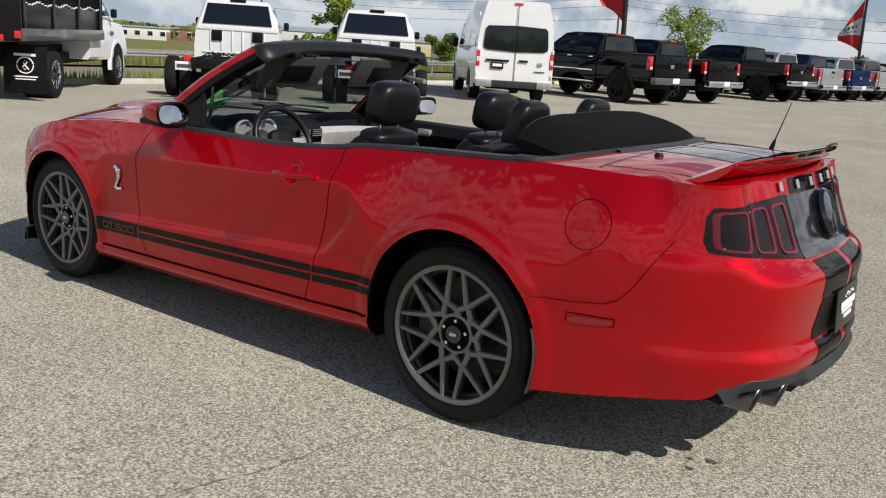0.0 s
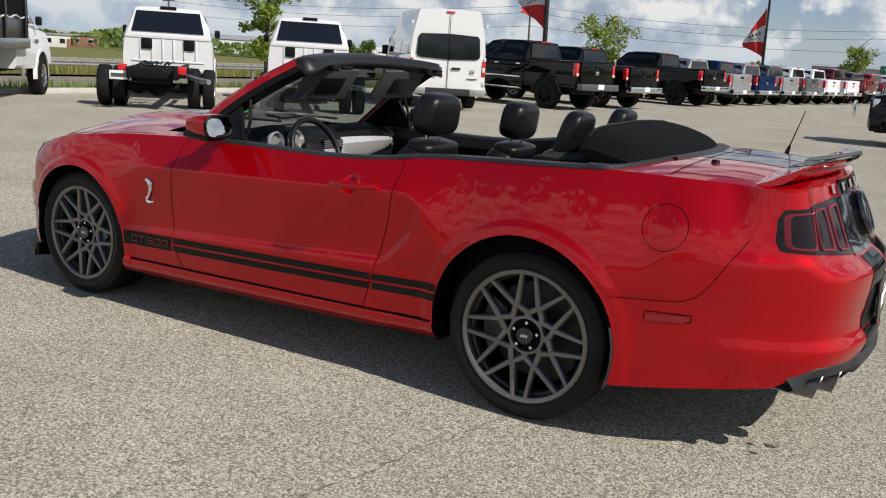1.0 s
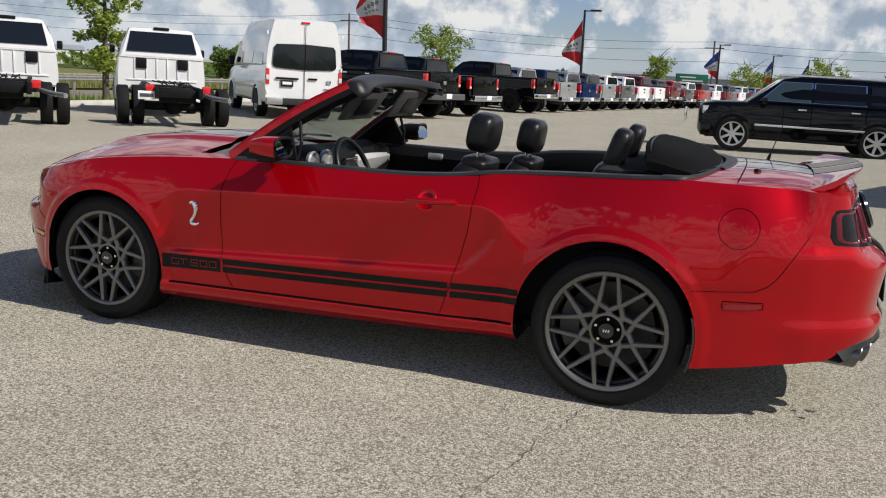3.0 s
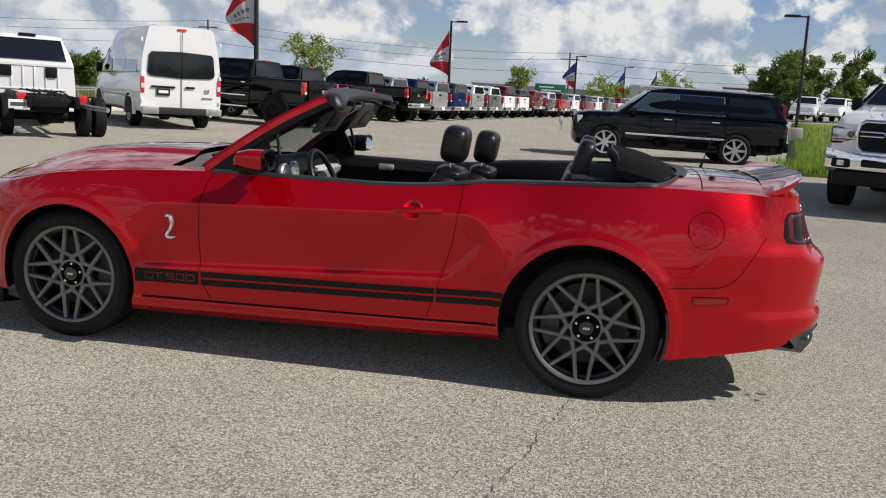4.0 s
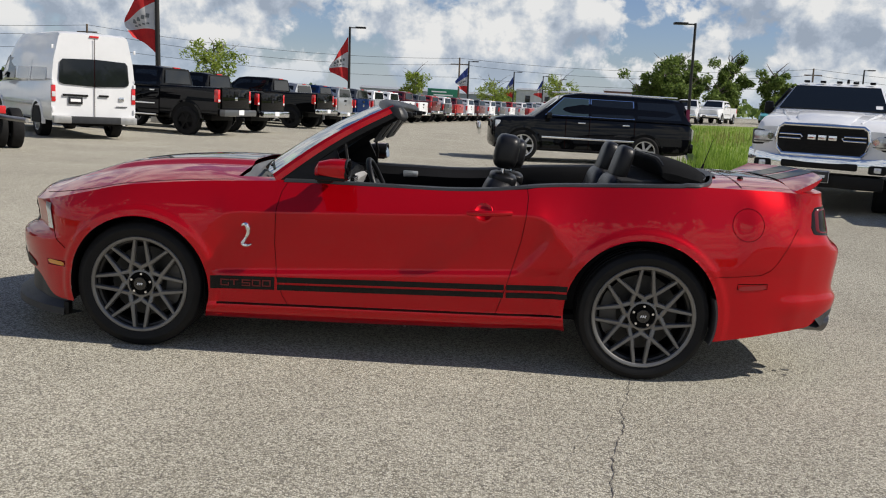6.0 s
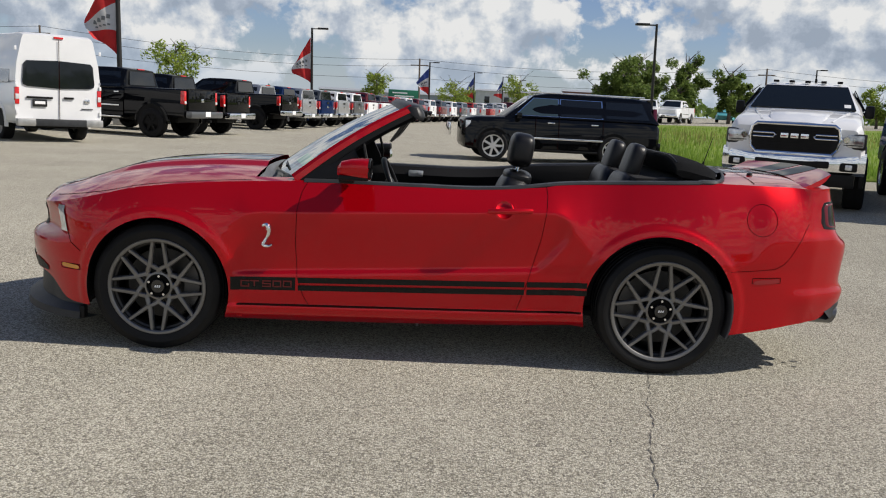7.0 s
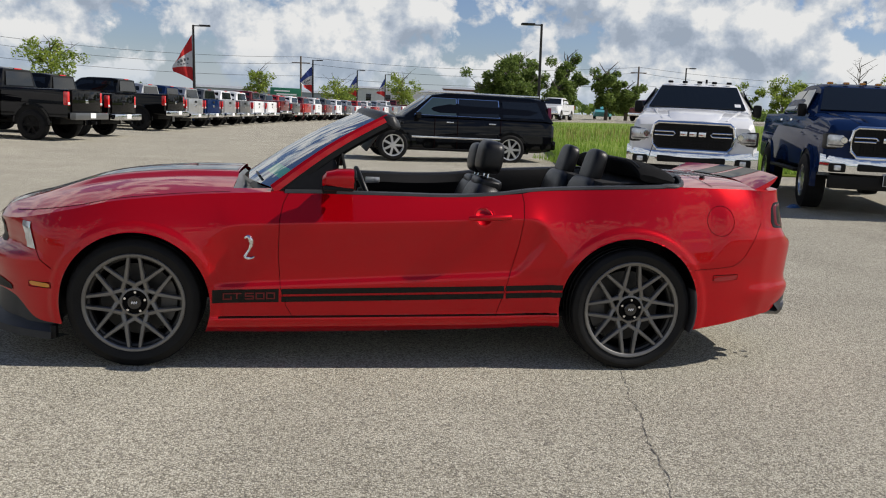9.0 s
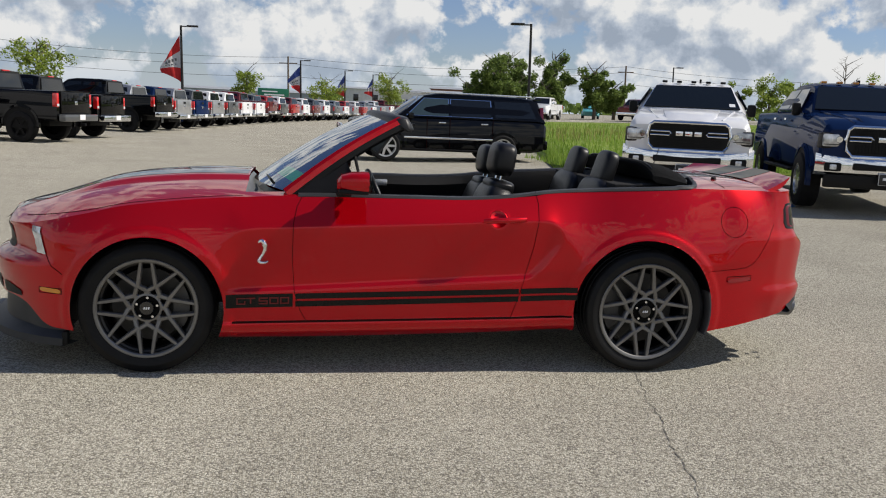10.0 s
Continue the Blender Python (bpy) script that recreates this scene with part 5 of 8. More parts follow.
def lamp_ring(corners, u0, u1, v0, v1, wdt, out, material, parent):
    """A rounded red frame on the lamp, between two shares of its width and of its height."""
    a, b, c, d = [Vector((*p, 0)) for p in corners]
    wide, tall = (b - a).length, (d - a).length

    def spot_(u, v, o):
        p = a.lerp(b, u).lerp(d.lerp(c, u), v)
        return on_tail(p.x, p.y, o)
    bm = bmesh.new()
    rows = []
    for k in range(40):
        t = 2 * math.pi * (k + 0.5) / 40
        ct, st = math.copysign(abs(math.cos(t)) ** 0.30, math.cos(t)), math.copysign(abs(math.sin(t)) ** 0.30, math.sin(t))
        row = []
        for q, o in ((0.0, out - 0.006), (0.15, out), (0.85, out), (1.0, out - 0.005)):
            hu, hv = (u1 - u0) / 2 - wdt * q / wide, (v1 - v0) / 2 - wdt * q / tall
            u, v = (u0 + u1) / 2 + hu * ct, (v0 + v1) / 2 + hv * st
            row.append(bm.verts.new(spot_(u + 0.03 * (v - 0.5), v, o)))
        rows.append(row)
    for i in range(40):
        for j in range(3):
            bm.faces.new((rows[i][j], rows[(i + 1) % 40][j], rows[(i + 1) % 40][j + 1], rows[i][j + 1]))
    return part("lamp_bar", bm, material, parent)


def build_ends(car, body):
    # tail: black panel, lamp bars, medallion, badge blocks
    tail_patch([(-0.335, 0.797), (0.335, 0.797), (0.335, 1.008), (-0.335, 1.008)], 24, 12, 0.006, GLOSSBLACK, "tail_panel", car, "gloss black tail panel", 0.02)
    for s in (-1, 1):
        lamp = new("tail_lamp")
        lamp.parent = car
        lamp["label"] = "three-bar smoked tail lamp"
        cr = [(s * 0.335, 0.800), (s * 0.732, 0.836), (s * 0.714, 0.984), (s * 0.335, 1.012)]
        tail_patch(cr, 48, 12, 0.004, LAMP_SMOKE, "lamp_lens", lamp, "smoked lens", 0.03, False, 0.035)
        for u0, u1 in ((0.715, 0.975), (0.395, 0.655), (0.075, 0.335)):
            lamp_ring(cr, u0, u1, 0.07, 0.92, 0.0115, 0.010, LAMP_RED, lamp)
    bm = bmesh.new()
    lathe(bm, [(0.092, 0.0), (0.098, 0.020), (0.088, 0.034), (0.080, 0.028), (0.074, 0.030), (0.001, 0.036)], 40, "x")
    md = part("medallion", bm, GLOSSBLACK, car, "black round medallion")
    md.matrix_local = pose(2.440, 0, 0.912, 0, -24, 0)
    bm = bmesh.new()
    tube(bm, [(0.036, 0.076 * math.cos(t), 0.076 * math.sin(t)) for t in [2 * math.pi * k / 36 for k in range(36)]], 0.011, 8, True)
    r = part("medallion_ring", bm, SATIN, car, "chrome ring")
    r.matrix_local = md.matrix_local
    bm = bmesh.new()
    tube(bm, [(0.042, -0.02, -0.05), (0.044, 0.03, -0.03), (0.046, 0.0, 0.01), (0.046, -0.02, 0.04), (0.044, 0.02, 0.055)], 0.010, 8)
    r = part("medallion_emblem", bm, SATIN, car)
    r.matrix_local = md.matrix_local
    for k in range(6):
        y = -0.36 + 0.144 * k
        bm = bmesh.new()
        p = on_tail(y, 1.038, 0.007)
        box(bm, p, (0.007, 0.030, 0.034), 0.0025, (0, -21, 0))
        part("tail_badge_block", bm, SATIN, car, "plain silver block", smooth=False)
    # spoiler
    def blade(q):
        """Upper line of the spoiler from its leading to its trailing edge, at a share q of its half width."""
        a = abs(q)
        xl, xt = 2.190 - 0.062 * a ** 2.2, 2.405 - 0.108 * a ** 2
        zl, zt = min(1.098 - 0.044 * a ** 3, deck_z(min(xl, 2.3), min(0.69 * a, 0.7)) + 0.006), 1.150 - 0.014 * a ** 2
        return [Vector((xl + (xt - xl) * k / 8, q * (0.690 - 0.034 * k / 8), zl + (zt - zl) * (k / 8) ** 1.25)) for k in range(9)]
    cols = []
    for i in range(49):
        up = blade(-1 + 2 * i / 48)
        xt, y, zt = up[-1]
        lo = [Vector((xt + 0.001, y, zt - 0.006)), Vector((xt - 0.026, y * 1.01, zt - 0.040)), Vector((xt - 0.060, y * 1.03, zt - 0.066)), Vector((up[0].x + 0.03, up[0].y, up[0].z - 0.010))]
        cols.append(up + lo + [up[0]])
    bm = grid_bm(cols)
    for c in (cols[0], cols[-1]):
        vs = [bm.verts.new(p) for p in c[:-1]]
        bm.faces.new(vs)
    bmesh.ops.remove_doubles(bm, verts=bm.verts, dist=1e-4)
    part("spoiler", bm, RED, car, "red boot-lip spoiler", angle=38)
    for y0, y1 in ((-0.285, -0.028), (0.028, 0.285)):
        cols = []
        for i in range(7):
            up = blade((y0 + (y1 - y0) * i / 6) / 0.672)
            cols.append([p + Vector((0, 0, 0.0016)) for p in up] + [up[-1] + Vector((0.0022, 0, -0.010))])
        part("spoiler_stripe", grid_bm(cols), STRIPE, car)
        tail_patch([(y0, 1.010), (y1, 1.010), (y1, 1.064), (y0, 1.064)], 6, 4, 0.002, STRIPE, "tail_stripe", car)
        tail_patch([(y0, 0.655), (y1, 0.655), (y1, 0.788), (y0, 0.788)], 6, 8, 0.002, STRIPE, "tail_stripe", car)
        tail_patch([(y0, 0.405), (y1, 0.405), (y1, 0.500), (y0, 0.500)], 6, 6, 0.002, STRIPE, "tail_stripe", car)
    # plate recess and plate
    tail_patch([(-0.30, 0.505), (0.30, 0.505), (0.27, 0.652), (-0.27, 0.652)], 12, 6, 0.003, TRIM, "plate_recess", car, "black plate recess", 0.02)
    plate_ = new("dealer_plate")
    plate_.parent = car
    bm = bmesh.new()
    box(bm, (2.574, 0, 0.58), (0.008, 0.31, 0.16), 0.003, (0, -4, 0))
    part("plate", bm, PLATEBLACK, plate_, "black dealer plate")
    bm = bmesh.new()
    for y0, z0, w, h in ((0.0, 0.596, 0.22, 0.026), (0.0, 0.570, 0.17, 0.014), (0.02, 0.546, 0.12, 0.016), (0.02, 0.530, 0.10, 0.008)):
        box(bm, (2.5805, y0, z0), (0.002, w, h), 0, (0, -4, 0))
    for k in range(7):
        box(bm, (2.5805, -0.06 + 0.02 * k, 0.628 + 0.012 * abs(math.sin(k * 1.1))), (0.002, 0.022, 0.005), 0, (25 if k % 2 else -25, -4, 0))
    part("plate_writing", bm, LETTER, plate_, "white printed bars", smooth=False)
    # diffuser and exhausts
    bm = bmesh.new()
    ra = []
    for i in range(61):
        s = -1 + 2 * i / 60
        y = 0.685 * s
        cut = smooth(0.50, 0.56, abs(s)) * smooth(0.985, 0.93, abs(s))
        drop = 0.060 * smooth(0.90, 1.0, abs(s))
        o = on_tail(y, 0.40)
        xo = o.x - 0.006
        lip = 0.020 * (1 - cut)
        ra.append([bm.verts.new(p) for p in ((xo - 0.01, y, 0.425 - drop), (xo + 0.010, y, 0.404 - drop), (xo + 0.006 + lip, y, 0.372 - drop * 0.8 + 0.004 * cut), (xo + lip * 0.4, y, 0.338 + 0.026 * cut - drop * 0.4), (xo - 0.07, y, 0.322 + 0.038 * cut), (xo - 0.26, y, 0.36))])
    for a, b in zip(ra, ra[1:]):
        for k in range(5):
            bm.faces.new((a[k], a[k + 1], b[k + 1], b[k]))
    part("rear_diffuser", bm, DIFF, car, "dark grey rear diffuser", angle=25)
    for y in (-0.30, -0.18, -0.06, 0.06, 0.18, 0.30):
        bm = bmesh.new()
        plate(bm, [(2.53, y, 0.335), (2.50, y, 0.292), (2.26, y, 0.27), (2.26, y, 0.33)], 0.010)
        part("diffuser_fin", bm, DIFF, car, smooth=False)
    for s in (-1, 1):
        for yy, xe in ((0.440, 2.495), (0.560, 2.445)):
            e = new("exhaust_tip")
            e.parent = car
            e.matrix_local = pose(0, s * yy, 0.325, 0, 0, 0)
            bm = bmesh.new()
            rings = [(0.040, 2.10, 0), (0.052, 2.26, 0), (0.054, xe - 0.010, 0.014), (0.055, xe, 0.014), (0.053, xe + 0.004, 0.014), (0.048, xe + 0.002, 0.014), (0.046, xe - 0.014, 0.014), (0.044, 2.28, 0)]
            vs = [[bm.verts.new((x + q * math.sin(t), r * math.cos(t), r * math.sin(t))) for t in [2 * math.pi * k / 28 for k in range(28)]] for r, x, q in rings]
            for a, b in zip(vs, vs[1:]):
                for k in range(28):
                    bm.faces.new((a[k], a[(k + 1) % 28], b[(k + 1) % 28], b[k]))
            part("pipe", bm, EXH, e, "polished steel exhaust tip")
            bm = bmesh.new()
            lathe(bm, [(0.0450, xe - 0.030), (0.0435, 2.28), (0.001, 2.27)], 24, "x")
            part("bore", bm, EXH_IN, e)
    # underbody
    bm = bmesh.new()
    box(bm, (0.0, 0, 0.27), (1.9, 1.68, 0.10), 0.03)
    box(bm, (1.95, 0, 0.32), (0.55, 1.2, 0.12), 0.04)
    box(bm, (-1.90, 0, 0.27), (0.34, 1.05, 0.10), 0.04)
    box(bm, (-1.36, 0, 0.45), (0.9, 1.1, 0.3), 0.05)
    box(bm, (1.36, 0, 0.50), (0.9, 1.1, 0.3), 0.05)
    cyl(bm, (1.36, -0.7, 0.354), (1.36, 0.7, 0.354), 0.06)
    cyl(bm, (-1.36, -0.7, 0.347), (-1.36, 0.7, 0.347), 0.05)
    part("underbody", bm, TRIM, car, "black underbody")
    # nose: closing strip under the bonnet's lip, grille mouth, lower intake, headlamps, splitter
    strip([(Vector((on_nose(y, 0.728).x - 0.001, y, 0.728)), Vector((on_nose(y, 0.728).x + 0.012, y, hood_z(-2.215, y) + 0.001))) for y in [-0.20 + 0.02 * k for k in range(21)]], RED, "nose_strip", car)
    tail_patch([(-0.50, 0.600), (0.50, 0.600), (0.48, 0.715), (-0.48, 0.715)], 24, 6, 0.003, TRIM, "grille", car, "black grille", nose=True)
    tail_patch([(-0.50, 0.375), (0.50, 0.375), (0.52, 0.45), (-0.52, 0.45)], 24, 6, 0.003, TRIM, "lower_intake", car, nose=True)
    for s in (-1, 1):
        hl = new("headlamp")
        hl.parent = car
        pts = []
        rows = []
        for k in range(9):
            rows.append([])
            for j in range(7):
                z = 0.612 + 0.134 * j / 6
                q = skin_x(-1.872 - 0.045 * j / 6 - 0.066 * (1 - k / 8), z, 0.006)
                rows[-1].append(Vector((q.x, q.y * s, q.z)))
        part("lens", grid_bm(rows), LAMP_CLEAR, hl, "clear headlamp lens")
        # black patch on the closed skin paints the shade inside the brake duct
        rows = []
        for k in range(9):
            i = step_at(-2.16 + 0.13 * k / 8)
            rows.append([Vector((q.x, q.y * s, q.z)) for q in (skin(i, 0.372 + 0.060 * j / 5 * (1 - 0.6 * (k / 8) ** 2), 0.004) for j in range(6))])
        part("duct_shade_patch", grid_bm(rows), TRIM, car)
    bm = bmesh.new()
    ra = []
    for i, (x, y, nx, ny) in enumerate(PLANPTS):
        if x > -1.76:
            break
        ra.append((x, y, nx, ny))
    full = [(x, -y, nx, -ny) for x, y, nx, ny in reversed(ra[1:])] + ra
    rings = []
    for x, y, nx, ny in full:
        o = 0.026
        zt = lerp_table(BOT, x)
        i_ = 0.02 + 0.03 * smooth(-1.9, -2.05, x)
        rings.append([bm.verts.new(p) for p in ((x - nx * 0.09, y - ny * 0.09, zt + 0.03), (x - nx * i_, y - ny * i_, zt - 0.004), (x - nx * i_ * 0.9, y - ny * i_ * 0.9, 0.22), (x + nx * o, y + ny * o, 0.188), (x + nx * (o + 0.004), y + ny * (o + 0.004), 0.150), (x - nx * 0.12, y - ny * 0.12, 0.142))])
    for a, b in zip(rings, rings[1:]):
        for k in range(5):
            bm.faces.new((a[k], a[k + 1], b[k + 1], b[k]))
    part("front_splitter", bm, DIFF, car, "dark front splitter", angle=25)
    for s in (-1, 1):
        bm = bmesh.new()
        box(bm, (-1.770, s * 0.86, 0.188), (0.03, 0.05, 0.07), 0.008)
        part("splitter_end", bm, TRIM, car)
    # small painted flare ahead of each sill
    for s in (-1, 1):
        bm = bmesh.new()
        plate(bm, [(-0.972, s * 0.892, 0.352), (-0.935, s * 0.897, 0.330), (-0.908, s * 0.897, 0.290), (-0.902, s * 0.876, 0.214), (-0.935, s * 0.876, 0.216)], 0.022)
        part("sill_end", bm, RED, car)
    # antenna
    bm = bmesh.new()
    cyl(bm, (2.00, 0.735, 1.05), (2.014, 0.735, 1.105), 0.014, 0.007, 12)
    cyl(bm, (2.014, 0.735, 1.105), (2.064, 0.735, 1.285), 0.0035, 0.002, 8)
    part("aerial", bm, TRIM, car, "black whip aerial")


CAR, BODY = build_convertible()
build_interior(CAR)
build_ends(CAR, BODY)
for sx in (-1, 1):
    wheel(CAR, -1.367, sx, 0.3475, 0.2545, 0.262)
    wheel(CAR, 1.368, sx, 0.354, 0.2695, 0.285)


# ---- other vehicles: x ahead, y to their left, origin on the ground amid the axles ----
V_WHITE = mat("white_vehicle_paint", (0.78, 0.79, 0.80), 0.35, 0.0, 0.8, vary=0.04, vscale=2)
V_BLACK = mat("black_vehicle_paint", (0.0035, 0.0036, 0.004), 0.25, 0.0, 0.55, spec=0.0)
V_SILVER = mat("silver_vehicle_paint", (0.42, 0.43, 0.44), 0.3, 0.6, 0.8, vary=0.05)
V_GREY = mat("grey_vehicle_paint", (0.10, 0.105, 0.11), 0.3, 0.4, 0.8)
V_BLUE = mat("dark_blue_vehicle_paint", (0.006, 0.018, 0.065), 0.3, 0.0, 0.3, spec=0.0)
V_RED = mat("red_vehicle_paint", (0.40, 0.02, 0.018), 0.3, 0.1, 0.9)
V_DKRED = mat("maroon_vehicle_paint", (0.13, 0.012, 0.014), 0.3, 0.2, 0.9)
V_GLASS = mat("dark_vehicle_glass", (0.008, 0.010, 0.012), 0.04, 0.0, 0.0, spec=0.55)
V_LENS = mat("red_lamp_lens", (0.62, 0.012, 0.015), 0.18, 0, 0.8)
V_WHITELENS = mat("white_lamp_lens", (0.75, 0.75, 0.76), 0.15, 0.2, 0.8)
V_TYRE = mat("truck_tyre_rubber", (0.010, 0.010, 0.0105), 0.75, spec=0.2, vary=0.3, vscale=8)
V_FRAME = mat("black_chassis", (0.007, 0.007, 0.0075), 0.6, spec=0.15, vary=0.3)
LAMP_DARK = mat("dark_red_tail_lens", (0.10, 0.006, 0.012), 0.12, 0, 0.9)
V_GALV = mat("galvanised_steel", (0.42, 0.42, 0.41), 0.4, 0.7, vary=0.2)
V_SCREEN = mat("dark_windscreen", (0.006, 0.008, 0.009), 0.03, 0.0, 0.0, spec=0.22)
V_GLOSS = mat("glossy_black_steel", (0.006, 0.006, 0.0065), 0.25, spec=0.35, vary=0.2)
V_LAMP = mat("headlamp_cluster", (0.46, 0.47, 0.48), 0.12, 0.6, 0.9, vary=0.6, vscale=9)
# grey-blue base colour paints the sky reflected in the van's side glass
V_PANE = mat("sky_painted_side_glass", (0.16, 0.19, 0.22), 0.08, 0, 0.8, vary=0.2, vscale=2)
V_RIM = mat("alloy_rim", (0.55, 0.56, 0.57), 0.22, 0.9, vary=0.12, vscale=7)


def hull(bm, stations):
    """Skins rounded sections along x: each (x, z0, z1, w0, w1, r)."""
    rings = []
    for x, z0, z1, w0, w1, r in stations:
        h = z1 - z0
        r = min(r, h * 0.45, w1 * 0.45)
        half = [(w0 - 0.05, z0), (w0, z0 + min(0.06, h * 0.2)), (w0 + (w1 - w0) * 0.35 + 0.012, z0 + h * 0.45), (w1, z1 - r), (w1 - r * 0.3, z1 - r * 0.3), (w1 - r, z1), (w1 * 0.4, z1 + 0.012)]
        rings.append([bm.verts.new((x, y, z)) for y, z in half] + [bm.verts.new((x, -y, z)) for y, z in reversed(half)])
    n = len(rings[0])
    for a, b in zip(rings, rings[1:]):
        for k in range(n):
            bm.faces.new((a[k], a[(k + 1) % n], b[(k + 1) % n], b[k]))
    bm.faces.new(rings[0])
    bm.faces.new(rings[-1][::-1])
    return bm


def road_wheel(parent, x, y, r, width, rim_material, spokes=6, rim=0.60, deep=0.005):
    """A wheel whose face looks to the side that y is on."""
    w = new("wheel")
    w.parent = parent
    w.matrix_local = pose(x, y, r, 0, 0, 180 if y > 0 else 0)
    bm, h = bmesh.new(), width / 2
    lathe(bm, [(r * rim, -h * 0.75), (r * rim + 0.02, -h), (r * 0.9, -h * 1.02), (r * 0.975, -h * 0.9), (r, -h * 0.7), (r, h * 0.7), (r * 0.975, h * 0.9), (r * 0.9, h), (r * rim, h * 0.9)], 36)
    part("tyre", bm, V_TYRE, w, "black rubber tyre")
    bm = bmesh.new()
    lathe(bm, [(r * rim, -h * 0.8), (r * rim + 0.012, -h * 0.98), (r * rim - 0.01, -h * 0.95), (r * rim - 0.03, -h * 0.5), (r * rim - 0.03, h * 0.5)], 32)
    for k in range(spokes):
        a = 2 * math.pi * k / spokes
        m = Matrix.Rotation(-a, 4, "Y") @ Matrix.Translation((r * rim * 0.54, -h * 0.80 + deep, 0)) @ Matrix.Diagonal((r * rim * 0.92, 0.03, r * rim * (1.5 / spokes), 1))
        bmesh.ops.create_cube(bm, size=1, matrix=m)
    lathe(bm, [(0.001, -h * 0.92 + deep), (r * 0.15, -h * 0.90 + deep), (r * 0.19, -h * 0.7 + deep)], 20)
    part("rim", bm, rim_material, w)
    bm = bmesh.new()
    lathe(bm, [(0.001, -h * 0.30), (r * rim - 0.02, -h * 0.30)], 24)
    part("brake_drum", bm, V_FRAME, w)
    return w


def slab(parent, name, pts, material, thick=0.02, label="", bevel=0):
    bm = bmesh.new()
    plate(bm, pts, thick)
    return part(name, bm, material, parent, label, smooth=False)


def block(parent, name, c, s, material, bevel=0.02, rot=None, label=""):
    bm = bmesh.new()
    box(bm, c, s, bevel, rot)
    return part(name, bm, material, parent, label)


def flare(parent, x, r, z, side, w, material, inner):
    """A wheel-arch flare round a dark disc standing in for the shaded well."""
    bm = bmesh.new()
    rings = []
    for k in range(19):
        a = radians(-8 + 196 * k / 18)
        rings.append([bm.verts.new((x + rr * math.cos(a), side * yy, z + rr * math.sin(a))) for rr, yy in ((r, w - 0.05), (r, w + 0.025), (r + 0.06, w + 0.018), (r + 0.075, w - 0.05))])
    for a, b in zip(rings, rings[1:]):
        for k in range(3):
            bm.faces.new((a[k], a[k + 1], b[k + 1], b[k]))
    part("wheel_arch", bm, material, parent)
    bm = bmesh.new()
    vs = [bm.verts.new((x + r * math.cos(radians(-8 + 196 * k / 18)), side * (w + 0.006), z + r * math.sin(radians(-8 + 196 * k / 18)))) for k in range(19)]
    lo = [bm.verts.new((v.co.x, side * (w - 0.2), v.co.z)) for v in vs]
    bm.faces.new(vs)
    for a, b, c, d in zip(vs, vs[1:], lo[1:], lo):
        bm.faces.new((a, b, c, d))
    part("well_shade_disc", bm, inner, parent, smooth=False)


def side_window(parent, side, x0, x1, z0, z1, xt0, xt1, gh, frame=None, name="side_window"):
    """A pane on the greenhouse side; gh gives the half width at a height."""
    o = 0.010
    pts = [(x0, side * (gh(z0) + o), z0), (x1, side * (gh(z0) + o), z0), (xt1, side * (gh(z1) + o), z1), (xt0, side * (gh(z1) + o), z1)]
    if frame:
        c = sum((Vector(p) for p in pts), Vector()) / 4
        slab(parent, "window_frame", [c + (Vector(p) - c) * 1.05 + Vector((0, 0, 0.0)) for p in pts], frame, 0.008)
    return slab(parent, name, [Vector(p) + Vector((0, side * 0.004, 0)) for p in pts], V_GLASS, 0.012)


